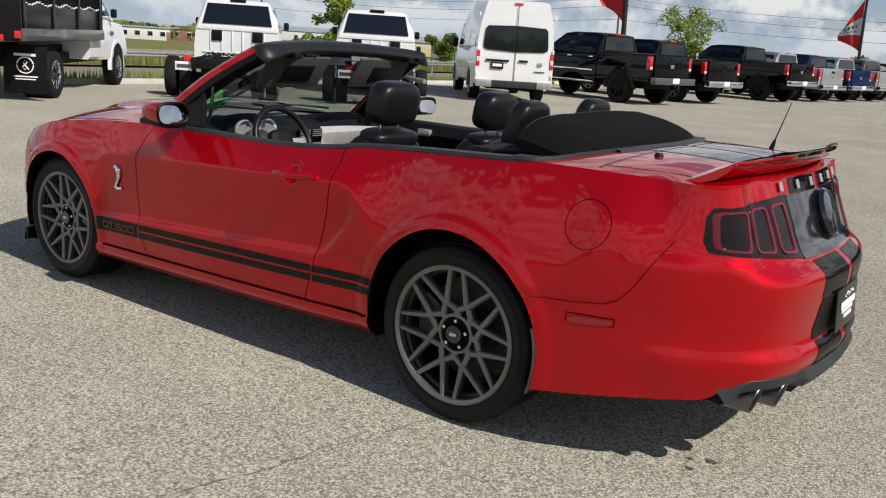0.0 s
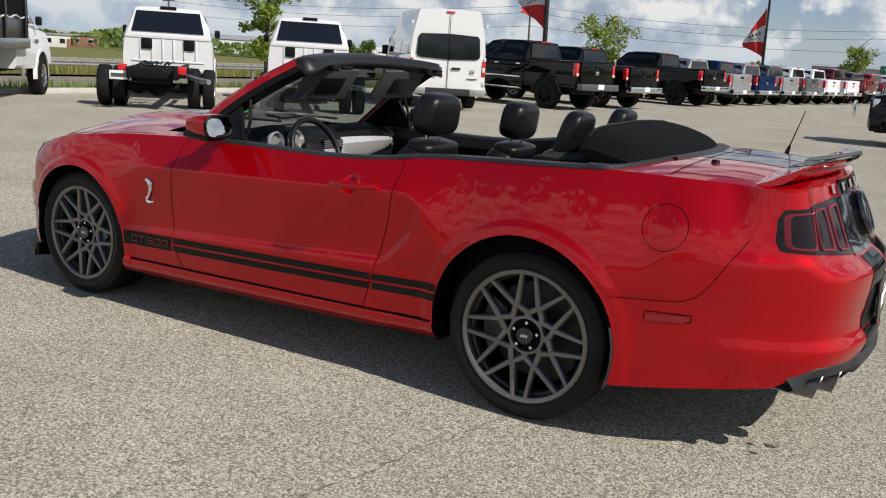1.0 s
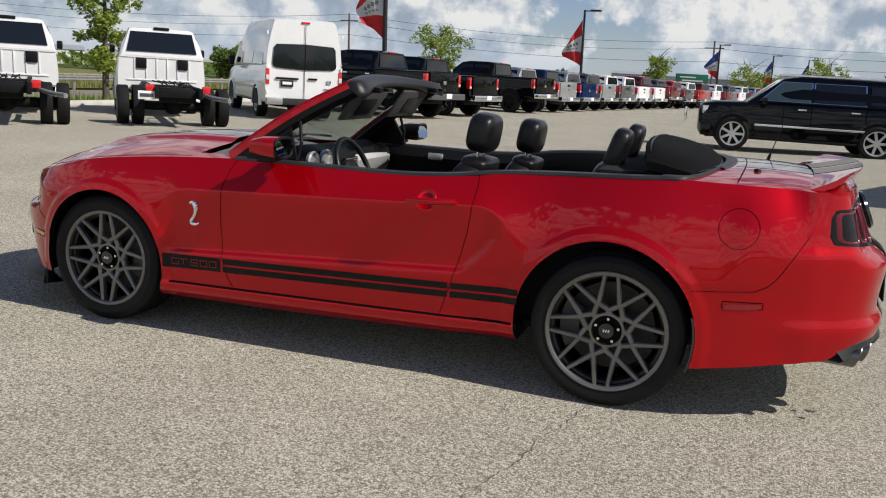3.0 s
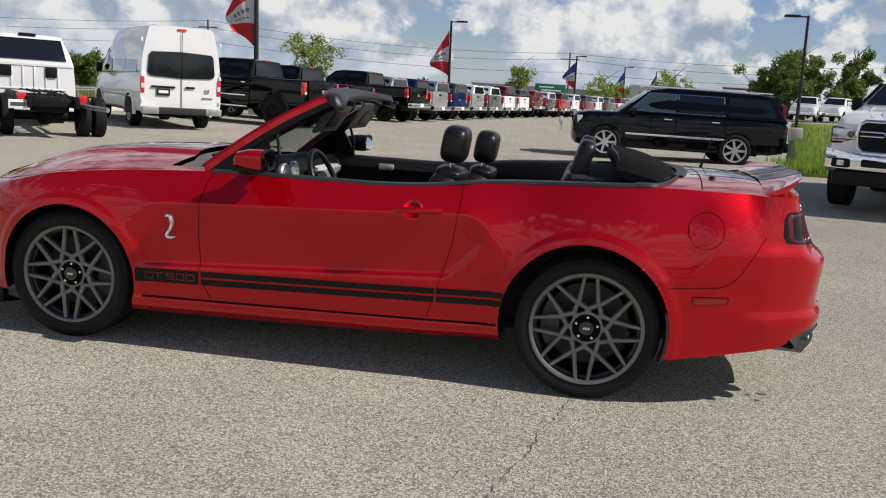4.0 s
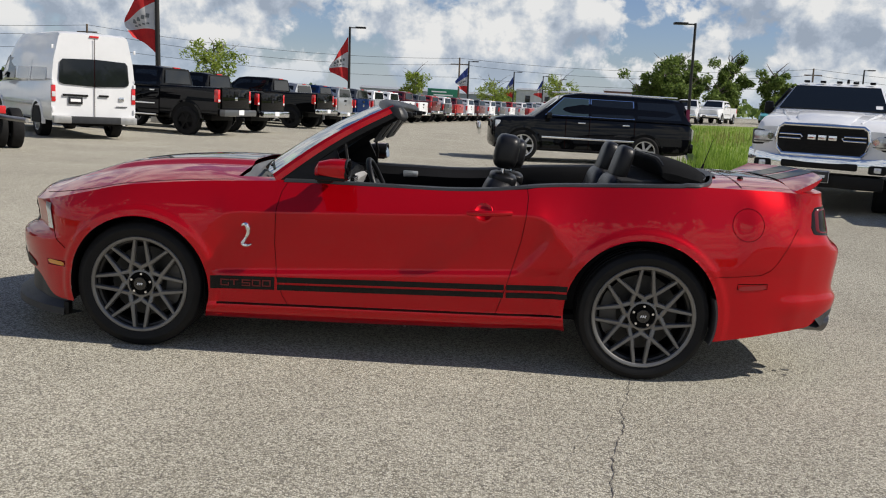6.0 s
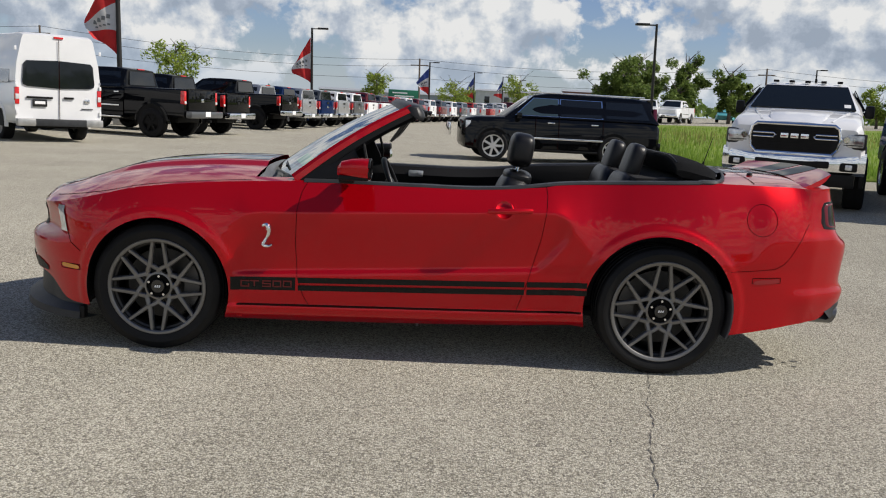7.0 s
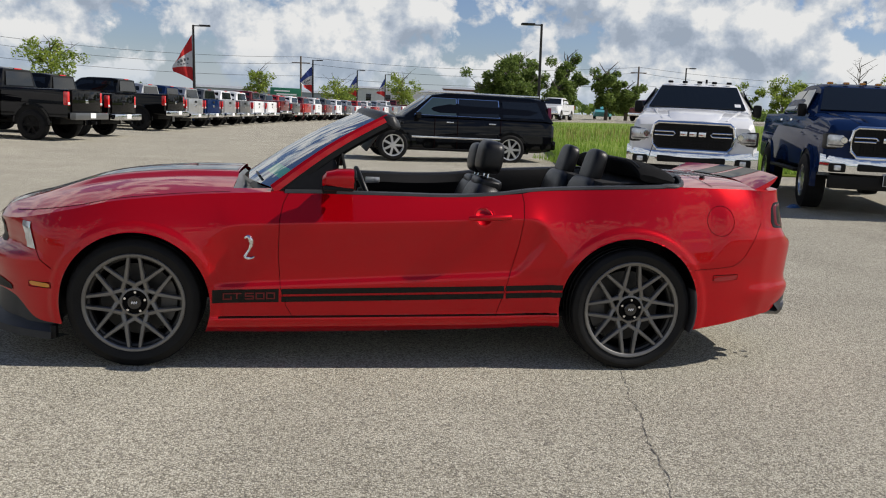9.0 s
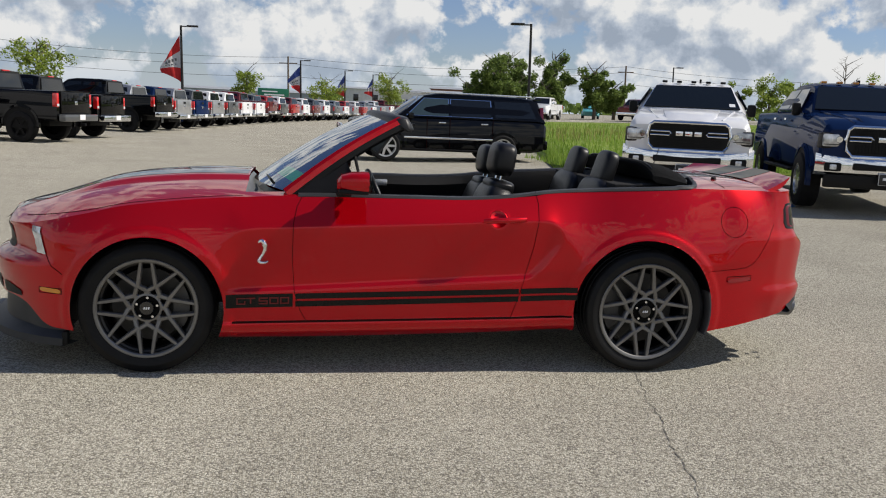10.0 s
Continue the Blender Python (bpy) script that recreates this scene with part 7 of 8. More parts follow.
def suv(m):
    v = thing("suv", m, "long black sport utility vehicle with chrome trim and alloy wheels", "car")
    bm = bmesh.new()
    hull(bm, [(2.46, 0.42, 1.04, 0.82, 0.80, 0.06), (2.40, 0.32, 1.10, 0.95, 0.90, 0.07), (2.1, 0.30, 1.16, 1.0, 0.94, 0.09), (1.3, 0.30, 1.19, 1.01, 0.97, 0.07), (-2.5, 0.34, 1.20, 1.01, 0.97, 0.06), (-2.85, 0.40, 1.18, 0.97, 0.94, 0.06), (-2.93, 0.50, 1.10, 0.90, 0.88, 0.05)])
    part("body", bm, V_BLACK, v)
    bm = bmesh.new()
    hull(bm, [(1.35, 1.15, 1.20, 0.94, 0.90, 0.02), (0.55, 1.16, 1.80, 0.96, 0.72, 0.07), (0.1, 1.16, 1.88, 0.96, 0.71, 0.09), (-2.2, 1.16, 1.86, 0.96, 0.70, 0.09), (-2.68, 1.16, 1.80, 0.95, 0.70, 0.09), (-2.90, 1.16, 1.24, 0.92, 0.84, 0.03)])
    part("greenhouse", bm, V_BLACK, v)
    gh = lambda h: 0.958 - 0.24 * (h - 1.20) / 0.62
    side_glass = mat("lighter_window_glass", (0.035, 0.055, 0.058), 0.05, 0, 0.5, spec=0.8)
    for s in (-1, 1):
        w = side_window(v, s, -0.08, 1.06, 1.26, 1.72, -0.08, 0.58, gh, CHROME)
        w.data.materials[0] = side_glass
        side_window(v, s, -1.30, -0.16, 1.26, 1.72, -1.28, -0.16, gh, CHROME)
        side_window(v, s, -2.62, -1.42, 1.28, 1.72, -2.42, -1.40, gh)
        block(v, "roof_rail", (-0.9, s * 0.70, 1.89), (3.2, 0.05, 0.04), CHROME, 0.015)
        block(v, "body_moulding", (-0.1, s * 1.02, 0.66), (2.5, 0.02, 0.05), CHROME, 0.008)
        for x in (0.10, -1.10):
            block(v, "door_handle", (x, s * 1.01, 1.08), (0.20, 0.03, 0.035), CHROME, 0.01)
        block(v, "door_mirror", (1.0, s * 1.10, 1.24), (0.14, 0.20, 0.16), V_BLACK, 0.04)
        block(v, "tail_lamp", (-2.80, s * 0.855, 1.22), (0.11, 0.05, 0.80), LAMP_DARK, 0.02, (s * 13, 0, 0), "dark red upright tail lamp")
        block(v, "headlamp", (2.33, s * 0.875, 0.88), (0.16, 0.10, 0.34), LAMP_CLEAR, 0.03)
        block(v, "day_lamp", (2.37, s * 0.86, 0.58), (0.10, 0.06, 0.26), LAMP_CLEAR, 0.02)
        block(v, "running_board", (0.0, s * 1.0, 0.34), (2.4, 0.14, 0.05), TRIM, 0.015)
        for x in (1.65, -1.65):
            flare(v, x, 0.47, 0.41, s, 1.0, V_BLACK, V_FRAME)
            road_wheel(v, x, s * 0.90, 0.405, 0.29, SATIN, 7, 0.70)
        for x in (0.52, -0.12, -1.34):
            block(v, "door_gap", (x, s * 1.012, 0.78), (0.010, 0.012, 0.84), GAP_SHADE, 0)
    slab(v, "windscreen", [(1.30, -0.82, 1.22), (1.30, 0.82, 1.22), (0.58, 0.66, 1.78), (0.58, -0.66, 1.78)], side_glass, 0.02)
    slab(v, "rear_window", [(-2.91, -0.68, 1.26), (-2.91, 0.68, 1.26), (-2.71, 0.60, 1.76), (-2.71, -0.60, 1.76)], V_GLASS, 0.02)
    block(v, "rear_bumper", (-2.94, 0, 0.56), (0.12, 1.86, 0.26), V_BLACK, 0.05)
    block(v, "licence_plate", (-2.96, 0, 0.92), (0.02, 0.31, 0.16), LETTER, 0.004)
    block(v, "grille", (2.79, 0, 0.78), (0.06, 0.96, 0.36), CHROME, 0.03)
    block(v, "spoiler", (-2.72, 0, 1.83), (0.22, 1.3, 0.04), V_BLACK, 0.015)
    block(v, "underbody", (0, 0, 0.38), (4.6, 1.4, 0.2), V_FRAME, 0.03)
    return v


def heavy_pickup(m, paint, label, plate_bars=True):
    """A big truck seen from its front: grille, lamps and chrome bumper."""
    v = thing("heavy_pickup_truck", m, label, "truck", "trucks facing the lot")
    bm = bmesh.new()
    hull(bm, [(3.02, 0.74, 1.25, 0.95, 0.88, 0.06), (2.93, 0.66, 1.340, 1.01, 0.94, 0.09), (2.6, 0.60, 1.42, 1.02, 0.94, 0.12), (1.5, 0.60, 1.52, 1.03, 0.95, 0.10), (-0.9, 0.60, 1.52, 1.02, 0.97, 0.05), (-3.0, 0.62, 1.52, 1.02, 0.97, 0.05)])
    part("body", bm, paint, v)
    bm = bmesh.new()
    hull(bm, [(2.99, 1.22, 1.325, 0.40, 0.36, 0.02), (2.7, 1.34, 1.445, 0.46, 0.42, 0.04), (1.62, 1.44, 1.530, 0.56, 0.50, 0.04)])
    part("bonnet_dome", bm, paint, v)
    for s in (-1, 1):
        bm = bmesh.new()
        tube(bm, [(2.90, s * 0.50, 1.348), (2.5, s * 0.60, 1.430), (1.6, s * 0.72, 1.520)], 0.022, 8)
        part("bonnet_crease", bm, paint, v)
    bm = bmesh.new()
    hull(bm, [(1.60, 1.46, 1.53, 0.92, 0.87, 0.02), (0.85, 1.50, 1.955, 0.97, 0.71, 0.06), (0.45, 1.50, 2.035, 0.97, 0.69, 0.08), (-0.5, 1.50, 2.04, 0.97, 0.69, 0.08), (-0.85, 1.50, 1.99, 0.97, 0.70, 0.08), (-0.90, 1.50, 1.54, 0.96, 0.93, 0.02)])
    part("cab", bm, paint, v)
    slab(v, "windscreen", [(1.578, -0.82, 1.566), (1.578, 0.82, 1.566), (0.885, 0.655, 1.962), (0.885, -0.655, 1.962)], V_SCREEN, 0.02)
    slab(v, "sticker", [(1.53, 0.64, 1.600), (1.53, 0.74, 1.600), (1.45, 0.73, 1.660), (1.45, 0.63, 1.660)], LETTER, 0.006)
    gh = lambda h: 0.968 - 0.27 * (h - 1.54) / 0.48
    for k in range(5):
        block(v, "cab_lamp", (0.62, -0.52 + 0.26 * k, 2.05), (0.12, 0.09, 0.04), LAMP_AMBER if paint != V_WHITE else TRIM, 0.012)
    block(v, "roof_aerial", (0.3, 0.12, 2.075), (0.14, 0.04, 0.09), TRIM, 0.015)
    # grille: black mesh in a chrome frame with two bars and a centre block
    g = new("grille")
    g.parent = v
    bm = bmesh.new()
    out = [(0.54, 1.280), (0.60, 1.235), (0.63, 1.10), (0.60, 0.955), (0.53, 0.885)]
    ring = [(y, z) for y, z in out] + [(-y, z) for y, z in reversed(out)]
    plate(bm, [(3.03, y, z) for y, z in ring], 0.06)
    part("grille_mesh", bm, TRIM, g, "black grille mesh", smooth=False)
    bm = bmesh.new()
    for k in range(8):
        box(bm, (3.064, 0, 0.93 + 0.045 * k), (0.010, 1.06, 0.008))
    for k in range(23):
        box(bm, (3.064, -0.50 + 0.0455 * k, 1.09), (0.008, 0.006, 0.36))
    part("grille_slats", bm, V_FRAME, g, smooth=False)
    bm = bmesh.new()
    tube(bm, [(3.045 + 0.03 * (1 - abs(y)), y * 1.03, 1.09 + (z - 1.09) * 1.10) for y, z in ring], 0.026, 8, True)
    part("grille_frame", bm, CHROME, g, "chrome grille surround")
    for s in (-1, 1):
        bm = bmesh.new()
        tube(bm, [(3.075, s * 0.60, 1.155), (3.075, s * 0.30, 1.155), (3.075, s * 0.275, 1.125), (3.075, s * 0.30, 1.095), (3.075, s * 0.60, 1.095)], 0.015, 8)
        part("grille_bar", bm, CHROME, g, "chrome grille bar")
    for y in (-0.145, 0.0, 0.145):
        block(g, "emblem_block", (3.075, y, 1.125), (0.02, 0.115, 0.075), CHROME, 0.010)
    for s in (-1, 1):
        hl = new("headlamp")
        hl.parent = v
        block(hl, "housing", (2.935, s * 0.815, 1.085), (0.17, 0.37, 0.235), TRIM, 0.03, (0, 0, -s * 14))
        block(hl, "lens", (2.955, s * 0.815, 1.090), (0.17, 0.35, 0.195), V_LAMP, 0.03, (0, 0, -s * 14))
        block(hl, "lens_divider", (3.042, s * 0.805, 1.030), (0.012, 0.31, 0.012), TRIM, 0.003, (0, 0, -s * 14))
        for y in (0.76, 0.90):
            bm = bmesh.new()
            lathe(bm, [(0.001, 3.035), (0.045, 3.035), (0.052, 3.022)], 20, "x")
            q = part("projector", bm, CHROME, hl)
            q.location = (0.012, s * (y - 0.03), 1.105)
        block(v, "fog_lamp_bezel", (3.10, s * 0.80, 0.70), (0.04, 0.24, 0.13), TRIM, 0.03)
        block(v, "fog_lamp", (3.12, s * 0.80, 0.70), (0.03, 0.10, 0.08), LAMP_CLEAR, 0.02)
        block(v, "tow_mirror", (1.18, s * 1.03, 1.56), (0.10, 0.15, 0.22), TRIM, 0.05)
        block(v, "mirror_arm", (1.18, s * 0.95, 1.53), (0.06, 0.16, 0.05), TRIM, 0.02)
        side_window(v, s, 0.22, 1.22, 1.58, 1.92, 0.22, 0.86, gh)
        side_window(v, s, -0.78, 0.12, 1.58, 1.92, -0.70, 0.12, gh)
        for x in (0.30, -0.70):
            block(v, "door_handle", (x, s * 1.025, 1.40), (0.18, 0.03, 0.04), CHROME, 0.01)
        for x in (1.98, -1.85):
            flare(v, x, 0.50, 0.45, s, 1.02, TRIM if paint == V_WHITE else paint, V_FRAME)
            road_wheel(v, x, s * 0.925, 0.43, 0.30, V_RIM, 8, 0.56)
        block(v, "running_board", (0.2, s * 1.03, 0.56), (2.4, 0.16, 0.05), TRIM, 0.02)
    bm = bmesh.new()
    ra = []
    for k in range(21):
        s = -1 + 2 * k / 20
        x = 3.13 - 0.16 * abs(s) ** 3
        ra.append([bm.verts.new((x - 0.12, 1.03 * s, 0.86 + 0.06 * abs(s) ** 4)), bm.verts.new((x, 1.03 * s, 0.835 + 0.06 * abs(s) ** 4)), bm.verts.new((x + 0.025, 1.03 * s, 0.77)), bm.verts.new((x, 1.03 * s, 0.62)), bm.verts.new((x - 0.10, 1.03 * s, 0.57))])
    for a, b in zip(ra, ra[1:]):
        for k in range(4):
            bm.faces.new((a[k], a[k + 1], b[k + 1], b[k]))
    part("front_bumper", bm, CHROME, v, "chrome front bumper")
    block(v, "bumper_intake", (3.13, 0, 0.72), (0.05, 1.06, 0.11), TRIM, 0.03)
    block(v, "air_dam", (3.02, 0, 0.49), (0.10, 1.8, 0.20), TRIM, 0.03)
    block(v, "dealer_plate", (3.17, 0, 0.55), (0.02, 0.33, 0.17), LETTER, 0.01)
    block(v, "plate_panel", (3.183, 0, 0.55), (0.006, 0.318, 0.158), PLATEBLACK, 0.004)
    block(v, "plate_writing", (3.188, 0, 0.56), (0.004, 0.22, 0.04), LETTER, 0)
    block(v, "underbody", (0, 0, 0.58), (5.4, 1.4, 0.24), V_FRAME, 0.03)
    return v


def hatchback(m, paint, label, group="cars on the far road"):
    v = thing("parked_car", m, label, "car", group)
    bm = bmesh.new()
    hull(bm, [(2.2, 0.35, 0.72, 0.75, 0.70, 0.1), (2.0, 0.28, 0.84, 0.88, 0.80, 0.1), (0.9, 0.28, 0.96, 0.9, 0.84, 0.1), (-1.9, 0.28, 1.0, 0.9, 0.84, 0.1), (-2.2, 0.34, 0.92, 0.82, 0.76, 0.1)])
    part("body", bm, paint, v)
    bm = bmesh.new()
    hull(bm, [(1.1, 0.92, 0.97, 0.82, 0.78, 0.02), (0.2, 0.93, 1.40, 0.84, 0.62, 0.08), (-1.1, 0.93, 1.44, 0.84, 0.62, 0.1), (-2.0, 0.93, 1.02, 0.82, 0.72, 0.04)])
    part("greenhouse", bm, paint, v)
    gh = lambda h: 0.845 - 0.2 * (h - 0.97) / 0.45
    for s in (-1, 1):
        side_window(v, s, -1.3, 0.75, 1.0, 1.32, -1.0, 0.2, gh)
        for x in (1.35, -1.35):
            flare(v, x, 0.36, 0.32, s, 0.9, paint, V_FRAME)
            road_wheel(v, x, s * 0.80, 0.315, 0.2, V_RIM, 6)
        block(v, "tail_lamp", (-2.12, s * 0.68, 0.80), (0.12, 0.2, 0.12), V_LENS, 0.02)
        block(v, "headlamp", (2.05, s * 0.66, 0.68), (0.14, 0.22, 0.10), LAMP_CLEAR, 0.02)
    slab(v, "windscreen", [(1.04, -0.70, 1.0), (1.04, 0.70, 1.0), (0.24, 0.56, 1.38), (0.24, -0.56, 1.38)], V_GLASS, 0.02)
    slab(v, "rear_window", [(-1.95, -0.66, 1.04), (-1.95, 0.66, 1.04), (-1.2, 0.56, 1.40), (-1.2, -0.56, 1.40)], V_GLASS, 0.02)
    return v


# ---- lot, roads and fields round the car ----
def sheet(name, outline, material, lift, label, category, step=1.0, kind="structure", thick=0.0):
    """A flat area over the ground inside a four-sided outline."""
    a, b, c, d = [Vector((*p, 0)) for p in outline]
    nu = max(2, int(max((b - a).length, (c - d).length) / step))
    nv = max(2, int(max((d - a).length, (c - b).length) / step))
    cols = []
    for i in range(nu + 1):
        lo, hi = a.lerp(b, i / nu), d.lerp(c, i / nu)
        cols.append([])
        for k in range(nv + 1):
            p = lo.lerp(hi, k / nv)
            cols[-1].append(Vector((p.x, p.y, ground_z(p.x, p.y) + lift)))
    bm = grid_bm(cols)
    if thick:
        r = bmesh.ops.extrude_edge_only(bm, edges=[e for e in bm.edges if e.is_boundary])
        for v in [g for g in r["geom"] if isinstance(g, bmesh.types.BMVert)]:
            v.co.z -= thick
    ob = part(name, bm, material, None, angle=None)
    return tagged(ob, label, category, kind=kind)


MEADOW = grass_mat("meadow_grass", (0.11, 0.18, 0.022), (0.22, 0.28, 0.04))
ROUGH = grass_mat("rough_dry_grass", (0.10, 0.12, 0.03), (0.22, 0.20, 0.07), 0.3)
FAR = grass_mat("far_fields", (0.05, 0.085, 0.02), (0.10, 0.13, 0.035), 0.02)
ROADM = mat("brown_grey_road", (0.22, 0.19, 0.145), 0.9, vary=0.2, vscale=0.7, bump=0.4, bscale=60)
KERB = mat("pale_concrete", (0.48, 0.46, 0.42), 0.85, vary=0.12, vscale=3, bump=0.3, bscale=80)
CRACK = mat("crack_filler", (0.10, 0.093, 0.083), 0.9, vary=0.4, vscale=30)
OIL = mat("oil_drip", (0.09, 0.086, 0.08), 0.6, vary=0.4, vscale=40)

sheet("grass_verge_west", [(-17.2, -14), (-15.4, -14), (-15.4, 60), (-17.2, 60)], ROUGH, 0.05, "strip of rough grass along the lot's edge", "grass", thick=0.05)
sheet("road", [(-27, -60), (-17.2, -60), (-17.2, 160), (-27, 160)], ROADM, 0.03, "brown-grey road beyond the lot", "road", 4)
sheet("grass_field_west", [(-460, -140), (-27.2, -60), (-27.2, 165), (-460, 300)], ROUGH, 0.10, "field of tall rough grass across the road", "grass", 5)
sheet("grass_field_east", [(5.7, 15.6), (60, 3.0), (80, 66), (15.5, 62)], MEADOW, 0.06, "bright green uncut meadow behind the lot", "grass", 1.5, thick=0.06)
sheet("far_fields", [(-600, 165), (600, 165), (900, 900), (-900, 900)], FAR, 0.2, "distant green fields", "field", 60)
k_ = sheet("kerb", [(-15.4, -14), (-15.2, -14), (-15.2, 60), (-15.4, 60)], KERB, 0.12, "pale concrete kerb along the lot", "kerb", thick=0.13)


def ribbon(name, pts, width, material, label, category, seed=1, lift=0.003):
    rnd = random.Random(seed)
    dense = []
    for (x0, y0), (x1, y1) in zip(pts, pts[1:]):
        n = max(2, int(math.hypot(x1 - x0, y1 - y0) / 0.03))
        dense += [(x0 + (x1 - x0) * k / n, y0 + (y1 - y0) * k / n) for k in range(n)]
    bm = bmesh.new()
    prev = None
    ox = 0.0
    for x, y in dense:
        ox = ox * 0.8 + rnd.uniform(-0.012, 0.012)
        w = width * rnd.uniform(0.25, 1.0)
        cur = (bm.verts.new((x + ox - w / 2, y, ground_z(x, y) + lift)), bm.verts.new((x + ox + w / 2, y + 0.004, ground_z(x, y) + lift)))
        if prev:
            bm.faces.new((prev[0], prev[1], cur[1], cur[0]))
        prev = cur
    ob = part(name, bm, material, None, smooth=False)
    return tagged(ob, label, category, kind="structure")


ribbon("pavement_crack", [(1.335, -0.86), (1.30, -1.00), (1.25, -1.25), (1.19, -1.50), (1.11, -1.83), (1.06, -2.05), (0.96, -2.48), (0.80, -3.0), (0.55, -3.8)], 0.007, CRACK, "fine crack across the pavement", "crack")
ribbon("pavement_crack", [(1.19, -1.52), (1.12, -1.60), (1.02, -1.72), (0.90, -1.95)], 0.006, CRACK, "branch of the pavement crack", "crack", 5)


def spot(x, y, r, seed):
    rnd = random.Random(seed)
    bm = bmesh.new()
    n = 18
    vs = [bm.verts.new((x + r * rnd.uniform(0.55, 1.1) * math.cos(2 * math.pi * k / n), y + 0.7 * r * rnd.uniform(0.55, 1.1) * math.sin(2 * math.pi * k / n), ground_z(x, y) + 0.003)) for k in range(n)]
    bm.faces.new(vs)
    tagged(part("oil_spot", bm, OIL, None, smooth=False), "small dark oil drip on the pavement", "stain", kind="structure")


for x, y, r, s in ((2.26, -0.58, 0.020, 1), (2.30, -0.47, 0.028, 2), (2.23, -0.50, 0.016, 3), (2.20, -0.43, 0.012, 4), (-0.60, -3.0, 0.03, 5)):
    spot(x, y, r, s)


# ---- grass blades and weeds ----
def blades(name, n, area, h0, h1, w, material, label, seed):
    rnd = random.Random(seed)
    v, f = [], []
    while len(f) < n:
        x, y = area(rnd)
        z = ground_z(x, y) + 0.05
        h, a, b = rnd.uniform(h0, h1), rnd.uniform(0, 6.28), rnd.uniform(-0.35, 0.35)
        dx, dy = math.cos(a) * w, math.sin(a) * w
        k = len(v)
        v += [(x - dx, y - dy, z), (x + dx, y + dy, z), (x + b * h * math.cos(a + 1.3), y + b * h * math.sin(a + 1.3), z + h)]
        f.append((k, k + 1, k + 2))
    ob = link(name, v, f, material, smooth=False)
    return tagged(ob, label, "grass", kind="stuff")


LEAFY = leaf_mat("grass_blades", (0.13, 0.24, 0.025), (0.30, 0.42, 0.07))
DRYG = leaf_mat("dry_weeds", (0.17, 0.20, 0.05), (0.40, 0.37, 0.13))


def east_area(r):
    y = 15.8 + 40 * r.random() ** 2.2
    x0 = 5.9 + (y - 15.6) * 0.21
    return x0 + 30 * r.random() ** 1.3, max(y, 15.8 - 0.2 * (x0 - 5.9))


def east_front(r):
    x = 6 + 22 * r.random()
    return x, 15.7 - 0.232 * (x - 5.7) + 4.5 * r.random() ** 1.5


blades("meadow_grass", 26000, east_area, 0.08, 0.30, 0.016, LEAFY, "uncut green grass blades", 3)
blades("meadow_edge_grass", 12000, east_front, 0.08, 0.26, 0.012, LEAFY, "grass along the pavement", 4)
blades("tall_weeds", 1300, lambda r: (10 + 26 * r.random(), 30 + 12 * r.random()), 0.25, 0.6, 0.025, DRYG, "tall brown weeds in the meadow", 6)
blades("roadside_weeds", 34000, lambda r: (-28 - 16 * r.random() ** 1.4, -10 + 80 * r.random()), 0.25, 0.75, 0.022, DRYG, "tall weeds across the road", 7)
blades("verge_grass", 5000, lambda r: (-16.4 + 0.9 * (r.random() * 2 - 1), 0 + 40 * r.random()), 0.08, 0.3, 0.014, LEAFY, "grass on the verge", 8)


# ---- trees ----
BARK = mat("grey_brown_bark", (0.10, 0.08, 0.06), 0.9, vary=0.3, vscale=12, bump=0.6, bscale=40)
LEAF_Y = leaf_mat("young_leaves", (0.15, 0.22, 0.03), (0.36, 0.44, 0.08))
LEAF_D = leaf_mat("oak_leaves", (0.085, 0.135, 0.028), (0.23, 0.31, 0.075))
UPLEAN = Matrix.Rotation(radians(-1.4), 4, "Y")


